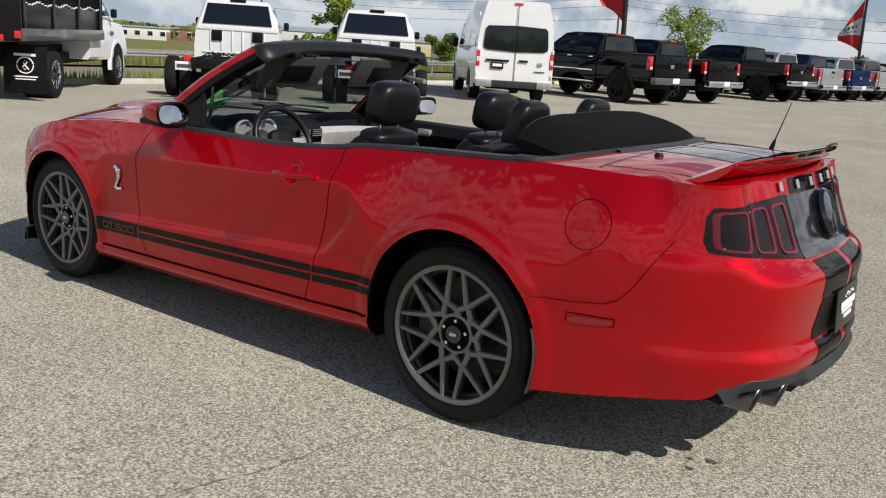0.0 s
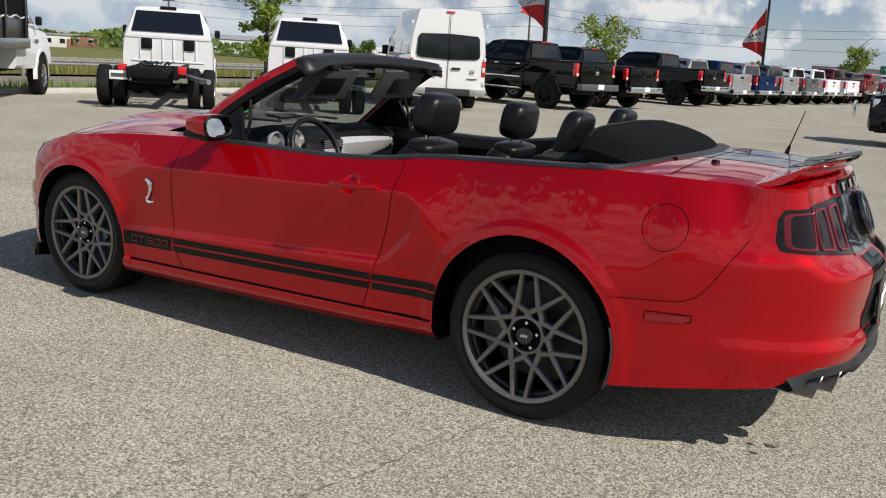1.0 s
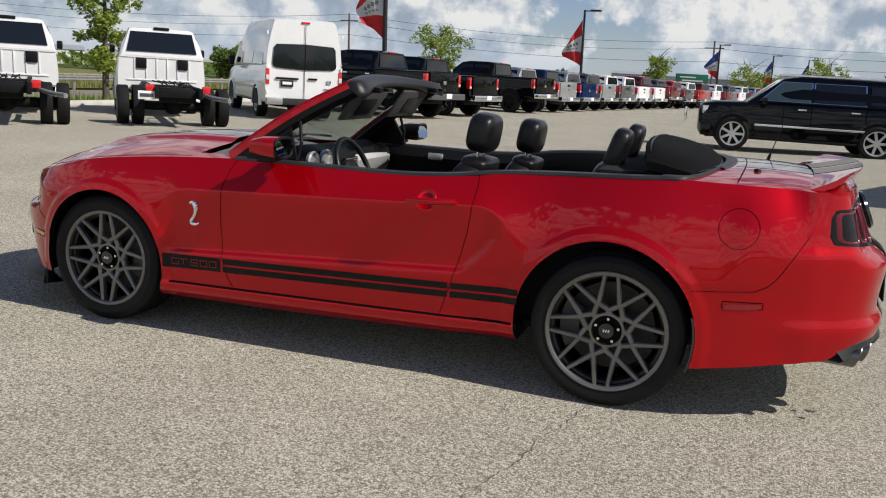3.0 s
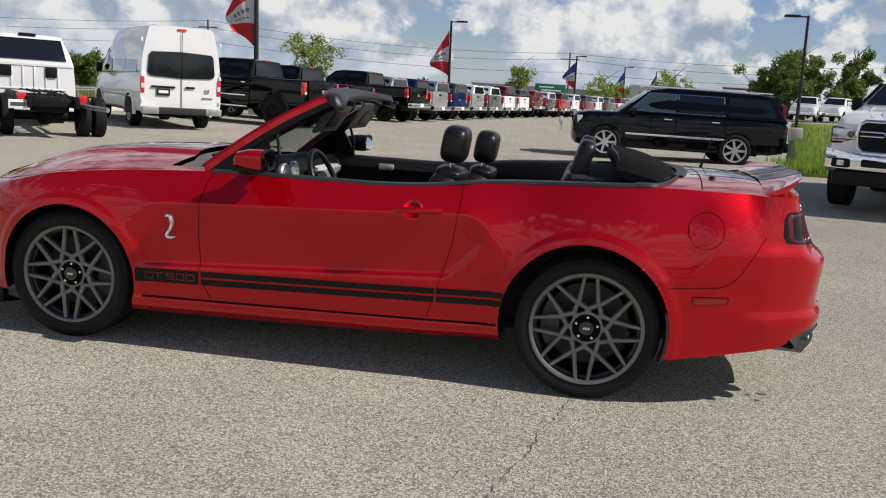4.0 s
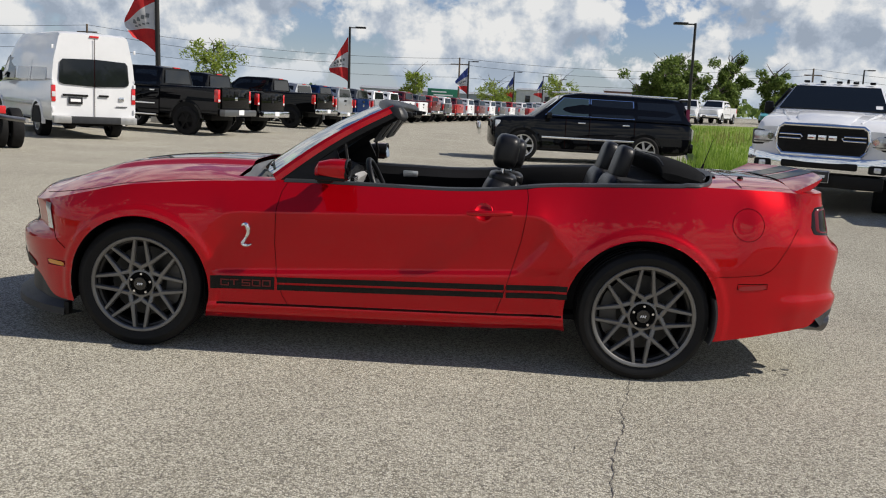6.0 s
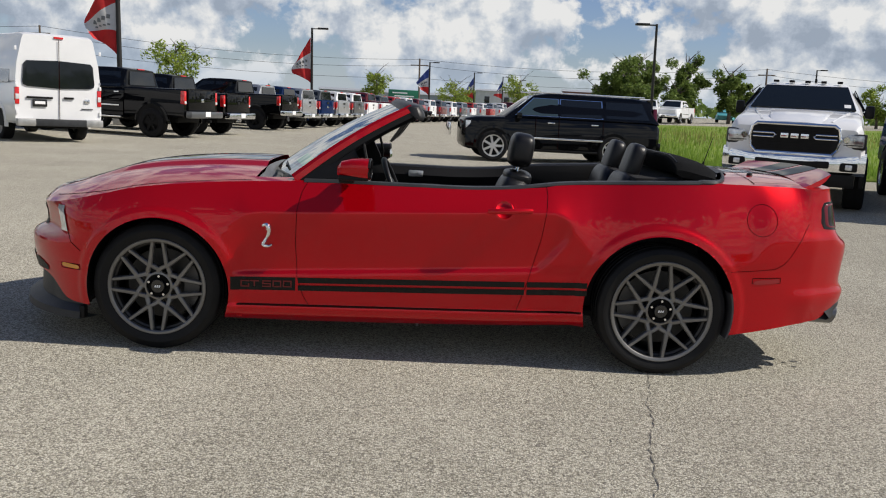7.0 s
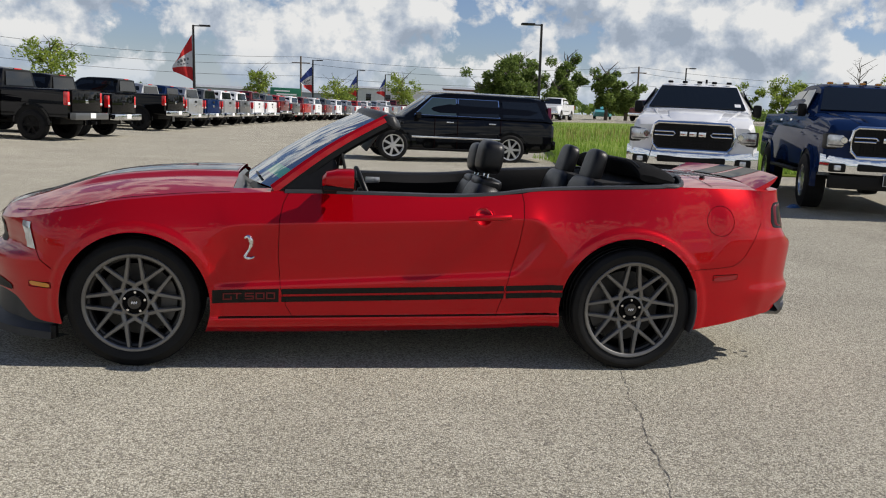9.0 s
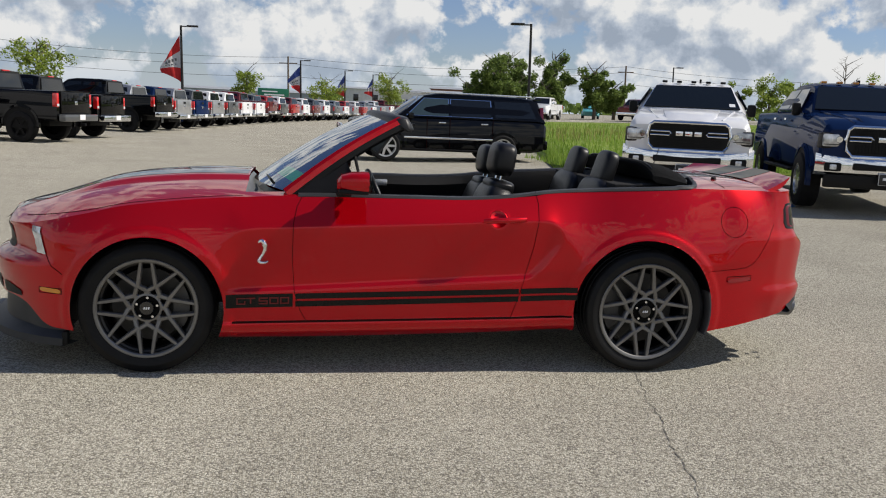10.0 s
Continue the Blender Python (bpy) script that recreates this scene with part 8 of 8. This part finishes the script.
def tree(x, y, height, spread, leaves, leaf, material, seed, label, crown_from=0.3, limbs=9, clumps=40, bare=False, group="", trunk=None):
    rnd = random.Random(seed)
    t = thing("tree", Matrix.Translation((x, y, ground_z(x, y) - 0.05)) @ UPLEAN, label, "tree", group)
    bm = bmesh.new()
    r0 = trunk or height * 0.018
    pts = [(0.06 * height * 0.12 * math.sin(3 * k / 6 + seed), 0.06 * height * 0.12 * math.cos(2 * k / 6 + seed), height * 0.93 * k / 6) for k in range(7)]
    tube(bm, pts, [r0 * (1.25 - 1.08 * k / 6) for k in range(7)], 8)
    tips = []
    for i in range(limbs):
        f = crown_from * 0.85 + (0.90 - crown_from * 0.85) * (i + rnd.random()) / limbs
        a = i * 2.4 + rnd.uniform(-0.4, 0.4)
        base = Vector((pts[3][0] * 0.6, pts[3][1] * 0.6, height * f))
        reach = spread * math.sin(math.pi * min(1, max(0.12, (f - crown_from * 0.6) / (1.12 - crown_from * 0.6)))) * rnd.uniform(0.7, 1.05)
        rise = reach * rnd.uniform(0.45, 0.95)
        mid = base + Vector((math.cos(a) * reach * 0.5, math.sin(a) * reach * 0.5, rise * 0.55))
        tip = base + Vector((math.cos(a + 0.2) * reach, math.sin(a + 0.2) * reach, rise))
        tube(bm, [base, mid, tip], [r0 * 0.42, r0 * 0.26, r0 * 0.07], 5)
        tips += [tip, mid.lerp(tip, 0.5), mid]
        for q in range(3 if bare else 2):
            s = mid.lerp(tip, rnd.uniform(0.1, 0.9))
            e = s + Vector((rnd.uniform(-1, 1), rnd.uniform(-1, 1), rnd.uniform(0.1, 0.9))) * reach * 0.34
            tube(bm, [s, e], [r0 * 0.14, r0 * 0.04], 4)
            tips.append(e)
    tips.append(Vector(pts[-1]))
    part("trunk", bm, BARK, t, "grey-brown trunk and limbs")
    if bare:
        return t
    v, f = [], []
    cl = [tips[i % len(tips)] + Vector((rnd.gauss(0, 1), rnd.gauss(0, 1), rnd.gauss(0, 0.8))) * spread * 0.13 for i in range(clumps)]
    sz = [spread * rnd.uniform(0.16, 0.34) for _ in cl]
    for i in range(leaves):
        j = rnd.randrange(len(cl))
        d = Vector((rnd.gauss(0, 1), rnd.gauss(0, 1), rnd.gauss(0, 0.75)))
        d = d.normalized() * rnd.random() ** 0.45 * sz[j]
        p = cl[j] + d
        u = Vector((rnd.uniform(-1, 1), rnd.uniform(-1, 1), rnd.uniform(-0.7, 0.7))).normalized()
        w = u.cross(Vector((rnd.uniform(-1, 1), rnd.uniform(-1, 1), rnd.uniform(-1, 1)))).normalized()
        s = leaf * rnd.uniform(0.6, 1.25)
        k = len(v)
        v += [p - u * s, p + w * s * 0.5, p + u * s, p - w * s * 0.5]
        f.append((k, k + 1, k + 2, k + 3))
    link("crown", v, f, material, t, smooth=False)
    return t


tree(-15.9, 16.7, 4.9, 0.98, 4000, 0.075, LEAF_Y, 11, "young tree with light green leaves beside the lot", 0.2, 18, 60)
tree(-11.3, 33.2, 3.65, 1.2, 4200, 0.075, LEAF_Y, 12, "young light green tree behind the parked trucks", 0.28, 20, 64)
tree(-5.4, 74.0, 4.6, 1.5, 2600, 0.11, LEAF_Y, 13, "small young tree along the row of trucks", 0.3, 14, 40)
tree(2.2, 96.0, 4.5, 2.2, 2400, 0.13, LEAF_Y, 14, "small light green roadside tree", 0.28, 14, 40)
tree(11.0, 112.0, 5.0, 2.6, 2400, 0.15, LEAF_Y, 15, "small light green roadside tree", 0.28, 14, 40)
tree(-34.5, 47, 2.3, 1.25, 5200, 0.10, LEAF_D, 16, "rounded dark green tree by the buildings", 0.3, 10, 34)
for x, y, h, s, seed in ((-33.2, 50.5, 2.3, 1.35, 51), (-31.4, 54.5, 2.1, 1.3, 52), (-29.8, 58.5, 2.0, 1.3, 54), (-72.0, 41.0, 4.6, 2.6, 55), (-76.0, 37.0, 3.9, 2.3, 56)):
    tree(x, y, h, s, 5600, 0.11, LEAF_D, seed, "rounded dark green tree by the buildings", 0.18, 14, 70, group="trees by the buildings", trunk=0.14)
WOODS = "oaks beyond the meadow"
for x, y, h, s, seed in ((16.9, 83, 3.2, 2.2, 21), (18.9, 81, 5.9, 2.4, 22), (21.0, 84, 5.4, 2.2, 23), (24.2, 80, 6.3, 1.9, 24), (22.9, 78, 3.2, 1.7, 28), (28.2, 79, 5.0, 1.8, 25), (30.6, 80, 3.4, 1.6, 26), (19.9, 79, 3.2, 1.9, 27)):
    tree(x, y, h * 1.09, s, 7600, 0.155, LEAF_D, seed, "large dark green oak beyond the meadow", 0.2, 14, 46, group=WOODS, trunk=0.16)
for x, y, h, s, seed in ((43.0, 72, 3.2, 1.9, 31), (46.5, 73, 3.8, 1.7, 32), (52, 70, 3.2, 2.0, 33), (40, 74, 2.7, 1.6, 34), (56, 66, 3.5, 2.0, 35)):
    tree(x, y, h, s, 4200, 0.12, LEAF_Y, seed, "green field tree beyond the meadow", 0.25, 9, 36, group="field trees", trunk=0.12)
tree(49.0, 69.5, 6.2, 1.8, 0, 0.1, LEAF_D, 41, "bare dead tree in the field", 0.35, 14, 1, bare=True, trunk=0.10)


def far_woods():
    """Distant hedges and woods along the horizon, raised in the unseen south for reflections."""
    rnd = random.Random(77)
    v, f = [], []
    for i in range(52000):
        a = radians(rnd.uniform(0, 360))
        d = rnd.uniform(230, 330)
        x, y = math.cos(a) * d, math.sin(a) * d
        # unseen southern woods are made taller to darken the car side's reflections
        lump = (3.0 if y > -60 else 9.0) + 3.2 * noise.noise(Vector((a * 14, 0, 0))) + 2.0 * noise.noise(Vector((a * 45, 3, 0)))
        h = max(0.5, lump) * rnd.random() ** 0.6
        p = Vector((x, y, ground_z(x, y) + h + 0.3))
        s = rnd.uniform(0.5, 1.2)
        u = Vector((rnd.uniform(-1, 1), rnd.uniform(-1, 1), rnd.uniform(-1, 1))).normalized()
        w = u.cross(Vector((rnd.uniform(-1, 1), rnd.uniform(-1, 1), 0.3))).normalized()
        k = len(v)
        v += [p - u * s, p + w * s * 0.7, p + u * s, p - w * s * 0.7]
        f.append((k, k + 1, k + 2, k + 3))
    tagged(link("far_woods", v, f, LEAF_D, smooth=False), "line of distant dark green woods", "woods", kind="stuff")


far_woods()


# ---- poles, flags, wires, buildings ----
POLE = mat("dark_bronze_pole", (0.022, 0.021, 0.02), 0.5, 0.3, vary=0.2)
FLAG_R = mat("red_flag_cloth", (0.55, 0.02, 0.02), 0.8, vary=0.1, vscale=5, bump=0.2, bscale=120)
FLAG_W = mat("white_flag_cloth", (0.62, 0.61, 0.60), 0.8, vary=0.08, vscale=5)
FLAG_B = mat("blue_flag_cloth", (0.03, 0.06, 0.25), 0.8, vary=0.1, vscale=5)
WOODP = mat("weathered_wood_pole", (0.13, 0.10, 0.075), 0.9, vary=0.3, vscale=6)
SIDING = mat("pale_siding", (0.62, 0.62, 0.60), 0.7, vary=0.08, vscale=2)
CREAM = mat("cream_siding", (0.60, 0.50, 0.30), 0.75, vary=0.08, vscale=2)
ROOF = mat("grey_metal_roof", (0.36, 0.38, 0.40), 0.5, 0.2, vary=0.1)
BRICKY = mat("dull_red_brick", (0.26, 0.13, 0.09), 0.85, vary=0.2, vscale=4)
SIGN = mat("green_road_sign", (0.01, 0.16, 0.085), 0.5, vary=0.08)


def lot_pole(x, y, height, flag=None, arm=1, seed=1, tip=(5.0, 2.4), fly=1.15, r=0.09):
    g = ground_z(x, y)
    p = thing("light_pole", Matrix.Translation((x, y, g)) @ UPLEAN, "dark bronze lot light pole" + (" with a flag" if flag else ""), "pole", "lot light poles")
    bm = bmesh.new()
    cyl(bm, (0, 0, 0), (0, 0, height), r, r * 0.7, 12)
    part("shaft", bm, POLE, p)
    block(p, "base", (0, 0, 0.3), (0.5, 0.5, 0.6), KERB, 0.06)
    if arm:
        block(p, "arm", (arm * 0.25, 0, height - 0.05), (0.5, 0.08, 0.06), POLE, 0.01)
        block(p, "lamp_head", (arm * 0.65, 0, height - 0.03), (0.62, 0.32, 0.10), POLE, 0.03)
    if not flag:
        return p
    fl = new("flag")
    fl.parent = p
    zt, zb = tip
    H = zt - zb
    rnd = random.Random(seed)
    ph = rnd.uniform(0, 6)

    def at(u, w):
        top = zt - 0.52 * H * u ** 1.1
        bot = zb + 0.30 * H * u ** 0.8 - 0.10 * H * u
        z = top + (bot - top) * w
        return Vector((-(0.08 + fly * u * (0.80 + 0.2 * math.sin(3 * w + ph))), 0.10 * math.sin(7 * u + 3 * w + ph) * (0.3 + u), z))
    for w0, w1, m_ in zip((0.0, 0.34, 0.70), (0.34, 0.70, 1.0), flag):
        cols = [[at(i / 12, w0 + (w1 - w0) * k / 5) for k in range(6)] for i in range(13)]
        bm = grid_bm(cols)
        part("flag_band", bm, m_, fl, angle=None)
    for k in range(4):
        for w, sx, sz in ((0.50, 0.11, 0.15), (0.62, 0.09, 0.06)):
            bm = bmesh.new()
            box(bm, at(0.24 + 0.15 * k, w) + Vector((0, -0.014, 0)), (fly * sx, 0.006, sz), 0, (0, 8, 0))
            part("flag_writing", bm, V_GREY, fl, smooth=False)
    return p


RWR, BWR = (FLAG_R, FLAG_W, FLAG_R), (FLAG_B, FLAG_W, FLAG_R)
lot_pole(-12.08, 28.6, 6.4, RWR, 1, 1, (5.6, 2.65), 1.25, 0.11)
lot_pole(-7.4, 47.4, 5.55, RWR, 1, 2, (5.0, 2.35), 1.15)
lot_pole(9.95, 34.9, 5.3, None, -1, 3, r=0.08)
for x, y, s in ((-0.7, 81.4, 4), (4.54, 101.9, 5), (9.42, 121.1, 6), (13.85, 142.2, 7)):
    lot_pole(x, y, 5.6, BWR, 1, s, (5.0, 2.4), 1.2, 0.10)
lot_pole(35.0, 76.0, 5.2, None, 1, 9, r=0.09)


def utility(x, y, h):
    u = thing("utility_pole", Matrix.Translation((x, y, ground_z(x, y))) @ UPLEAN, "weathered wooden utility pole with a crossarm", "pole", "utility poles")
    bm = bmesh.new()
    cyl(bm, (0, 0, 0), (0, 0, h), 0.16, 0.11, 10)
    part("post", bm, WOODP, u)
    block(u, "crossarm", (0, 0, h - 0.9), (2.4, 0.12, 0.14), WOODP, 0.01)
    return Vector((x, y, ground_z(x, y) + h))


WIRE = mat("black_cable", (0.02, 0.02, 0.02), 0.6)
tops = [utility(x, y, h) for x, y, h in ((-95, 84, 9.5), (-46, 98, 9.0), (-2.4, 114.5, 7.6), (46, 118, 7.4), (95, 118, 7.2))]
for a, b in zip(tops, tops[1:]):
    for dz, sag in ((-0.1, 1.0), (-0.9, 1.2), (-2.6, 0.8)):
        bm = bmesh.new()
        tube(bm, [a.lerp(b, k / 12) + Vector((0, 0, dz - sag * 4 * (k / 12) * (1 - k / 12))) for k in range(13)], 0.022, 5)
        tagged(part("overhead_wire", bm, WIRE), "thin overhead wire between utility poles", "wire", "overhead wires")


def shed(x, y, w, d, h, yaw, wall, roofm, label, windows=4, gable=0.8):
    s = thing("building", Matrix.Translation((x, y, ground_z(x, y))) @ pose(0, 0, 0, 0, 0, yaw), label, "building", "far buildings")
    block(s, "wall", (0, 0, h / 2), (w, d, h), wall, 0.05)
    bm = bmesh.new()
    vs = [bm.verts.new(p) for p in ((-w / 2 - 0.3, -d / 2 - 0.3, h), (w / 2 + 0.3, -d / 2 - 0.3, h), (w / 2 + 0.3, d / 2 + 0.3, h), (-w / 2 - 0.3, d / 2 + 0.3, h), (-w / 2 - 0.3, 0, h + gable), (w / 2 + 0.3, 0, h + gable))]
    for q in ((0, 1, 5, 4), (2, 3, 4, 5), (0, 4, 3), (1, 2, 5), (0, 3, 2, 1)):
        bm.faces.new([vs[i] for i in q])
    part("roof", bm, roofm, s, smooth=False)
    for k in range(windows):
        xx = -w / 2 + w * (k + 0.6) / (windows + 0.2)
        wd = new("window")
        wd.parent = s
        block(wd, "frame", (xx, -d / 2 - 0.03, h * 0.55), (1.3, 0.08, h * 0.42), SIDING, 0.02)
        block(wd, "pane", (xx, -d / 2 - 0.08, h * 0.55), (1.1, 0.04, h * 0.34), V_GLASS, 0.01)
    block(s, "door", (w * 0.47, -d / 2 - 0.04, 1.05), (0.9, 0.08, 2.1), BRICKY, 0.02)
    return s


shed(-184, 126, 12, 5, 2.9, 55, SIDING, ROOF, "long white trailer home with square windows", 4, 0.3)
shed(-197, 147, 7, 5, 2.9, 54, BRICKY, ROOF, "brown trailer home with a flat roof", 2, 0.3)
shed(-170, 142, 7, 5, 2.7, 54, SIDING, ROOF, "small white trailer home", 2, 0.3)
shed(-176, 104, 13, 5, 2.9, 56, SIDING, ROOF, "white trailer home with a flat roof", 4, 0.3)
shed(-205, 200, 44, 16, 4.4, 46, SIDING, ROOF, "long white shed with a grey metal roof", 8, 1.4)
shed(-139, 176, 18, 8, 3.6, 38, CREAM, ROOF, "cream siding house with a grey roof", 3, 1.3)
shed(22, 190, 26, 12, 4.2, -8, SIDING, ROOF, "grey flat commercial building in the distance", 6, 0.5)
shed(38, 205, 16, 10, 5.0, -10, BRICKY, ROOF, "brick commercial building in the distance", 4, 0.6)
shed(-12, 200, 30, 12, 3.8, 4, ROOF, ROOF, "long grey building in the distance", 6, 0.6)


def box_trailer(x, y, yaw, paint, label):
    """A tall closed trailer on two axles, its doors towards the lot."""
    v = thing("box_trailer", pose(x, y, ground_z(x, y), 0, 0, yaw), label, "trailer", "closed trailers across the road")
    block(v, "body", (0, 0, 2.2), (2.5, 7.5, 2.9), paint, 0.05)
    for sx in (-1, 1):
        block(v, "door", (sx * 0.60, -3.77, 2.2), (1.14, 0.05, 2.7), paint, 0.01)
        block(v, "lock_bar", (sx * 0.20, -3.82, 2.2), (0.04, 0.04, 2.6), V_GALV, 0.008)
        block(v, "tail_lamp", (sx * 1.05, -3.80, 0.70), (0.20, 0.04, 0.12), V_LENS, 0.01)
        for yy in (-2.3, -1.1):
            bm = bmesh.new()
            cyl(bm, (sx * 0.95, yy, 0.48), (sx * 1.22, yy, 0.48), 0.48, 0.48, 20)
            part("wheel", bm, RUBBER, v)
    block(v, "chassis", (0, 0, 0.66), (1.1, 7.2, 0.20), V_FRAME, 0.01)
    block(v, "door_sign", (0.45, -3.80, 2.9), (0.8, 0.02, 0.22), V_GREY, 0)


box_trailer(-84.5, 112.5, 37, V_GALV, "grey closed trailer standing across the road")
box_trailer(-79.5, 112.5, 37, V_WHITE, "white closed trailer standing beside a grey one")


def road_sign(x, y):
    s = thing("road_sign", Matrix.Translation((x, y, ground_z(x, y))), "green highway sign on two posts", "sign")
    for dx in (-1.0, 1.0):
        block(s, "post", (dx, 0, 1.1), (0.10, 0.10, 2.4), V_GALV, 0.01)
    block(s, "panel", (0, -0.08, 2.35), (3.4, 0.06, 1.3), SIGN, 0.02)
    for k, (dx, dz, w) in enumerate(((-0.4, 0.3, 1.7), (0.1, -0.05, 2.2), (-0.3, -0.38, 1.4))):
        block(s, "writing_bar", (dx, -0.118, 2.35 + dz), (w, 0.012, 0.14), LETTER, 0)
    return s


road_sign(-3.8, 94.7)
bm = bmesh.new()
rail = thing("guard_rail", None, "galvanised guard rail along the far roadside", "guard rail")
for k in range(26):
    y = -20 + 4 * k
    block(rail, "post", (-27.1, y, ground_z(-27.1, y) + 0.35), (0.10, 0.12, 0.8), V_GALV, 0.01)
for zz in (0.50, 0.62):
    bm = bmesh.new()
    tube(bm, [(-27.0, -22 + 4 * k, ground_z(-27, 0) + zz) for k in range(27)], 0.055, 8)
    part("beam", bm, V_GALV, rail)


# ---- vehicles at their places ----
def at_mark(mark, local, heading, z=None):
    """The pose that brings a local point (x, y) to a world mark (x, y)."""
    a = radians(heading)
    x = mark[0] - (local[0] * math.cos(a) - local[1] * math.sin(a))
    y = mark[1] - (local[0] * math.sin(a) + local[1] * math.cos(a))
    return pose(x, y, ground_z(x, y) if z is None else z, 0, 0, heading)


van(at_mark((-9.11, 16.07), (-3.0, 0.0), 132))
chassis_cab(at_mark((-11.62, 8.66), (-1.35, 0.0), 133.5), "white chassis cab truck with a bare frame and dual rear wheels")
chassis_cab(at_mark((-9.75, 11.35), (-1.35, 0.0), 131.5), "white chassis cab truck with a bare frame beside the van")
stake_truck(at_mark((-12.0, 5.06), (-1.35, -0.98), 132))
suv(pose(3.22, 19.2, ground_z(3.22, 19.2), 0, 0, 184))
heavy_pickup(at_mark((5.56, 7.85), (3.05, 0.0), 245), V_WHITE, "white heavy pickup truck with black grille and chrome bumper")
heavy_pickup(at_mark((7.45, 7.55), (1.98, -0.97), 250), V_BLUE, "dark blue heavy pickup truck with black grille, chrome bumper")
ROW = "pickup trucks parked in the long row"
pickup(at_mark((-7.36, 20.7), (-2.87, 0.935), 166), V_BLACK, "black crew-cab pickup truck with chrome trim and black wheels", ROW, 0.10, 0.43, V_FRAME, None, True, V_GREY)
pickup(at_mark((-7.06, 24.25), (-2.87, 0.935), 166), V_BLACK, "black crew-cab pickup truck with a chrome bumper", ROW, 0.04, 0.41, GUN, None, True, CHROME, trim=TRIM)
kinds = {}
order = [(V_BLACK, 1), (V_SILVER, 0), (V_BLUE, 0), (V_SILVER, 0), (V_GREY, 0), (V_WHITE, 0), (V_WHITE, 0), (V_DKRED, 1), (V_GREY, 0), (V_RED, 0), (V_WHITE, 0), (V_DKRED, 0), (V_WHITE, 0), (V_GREY, 0), (V_WHITE, 0), (V_SILVER, 0), (V_RED, 0), (V_WHITE, 0), (V_SILVER, 0), (V_WHITE, 0), (V_DKRED, 0), (V_WHITE, 0), (V_SILVER, 0), (V_GREY, 0), (V_WHITE, 0), (V_SILVER, 0)]
words = {V_BLACK: "black lifted pickup truck with black wheels in the long row", V_SILVER: "silver pickup truck with a chrome bumper in the long row", V_BLUE: "dark blue pickup truck in the long row", V_GREY: "dark grey pickup truck in the long row", V_WHITE: "white pickup truck in the long row", V_DKRED: "maroon pickup truck in the long row", V_RED: "bright red pickup truck in the long row"}
y = 31.1
for i, (paint, lifted) in enumerate(order):
    x = -7.4 + 0.07 * (y - 20) + 0.0017 * (y - 20) ** 2
    m = at_mark((x, y), (-2.87, 0.935), 166 - 0.35 * i)
    if (paint, lifted) in kinds:
        copy_thing(kinds[(paint, lifted)], m)
    else:
        kinds[(paint, lifted)] = pickup(m, paint, words[paint], ROW, 0.12 * lifted, 0.40 + 0.03 * lifted, V_FRAME if lifted else V_RIM, None, i < 7)
    y += 3.25 + 0.06 * i
# a second row behind the first
for i, (paint, yy) in enumerate(((V_WHITE, 30.5), (V_BLUE, 34.5), (V_WHITE, 39.0), (V_WHITE, 44.5), (V_GREY, 52.0), (V_WHITE, 59.0))):
    x = -7.4 + 0.07 * (yy - 20) + 0.0017 * (yy - 20) ** 2 - 6.9
    copy_thing(kinds[(paint, 0)], at_mark((x, yy + 2.2), (-2.87, 0.935), 166))
# cars far off
hatchback(pose(29.5, 84, ground_z(29.5, 84) + 0.05, 0, 0, 250), mat("teal_vehicle_paint", (0.10, 0.42, 0.46), 0.3, 0, 0.6), "small teal van parked beyond the meadow")
for i, (paint, x, yy) in enumerate(((V_WHITE, 18.2, 70), (V_WHITE, 20.8, 71), (V_DKRED, 29.6, 71), (V_GREY, 33, 72), (V_WHITE, 47, 70))):
    copy_thing(kinds[(paint, 0)] if (paint, 0) in kinds else kinds[(V_WHITE, 0)], pose(x, yy, ground_z(x, yy) + 0.05, 0, 0, 250 - 10 * (i % 3)))


def rag(x, y):
    """A crumpled scrap of blue plastic on the ground."""
    bm = bmesh.new()
    rng = random.Random(12)
    cols = []
    for i in range(13):
        u = -1 + i / 6
        cols.append([Vector((0.14 * u, 0.09 * (-1 + j / 3) * (1 - 0.4 * u * u), 0.004 + 0.075 * max(0, 1 - u * u) * max(0, 1 - (-1 + j / 3) ** 2) * rng.uniform(0.35, 1.0))) for j in range(7)])
    v = thing("plastic_bag", pose(x, y, ground_z(x, y), 0, 0, 20), "crumpled blue plastic bag lying on the lot", "bag")
    part("film", grid_bm(cols), mat("blue_plastic_film", (0.05, 0.14, 0.36), 0.3, spec=0.5, vary=0.3, vscale=30), v, angle=20)


rag(7.36, 7.72)
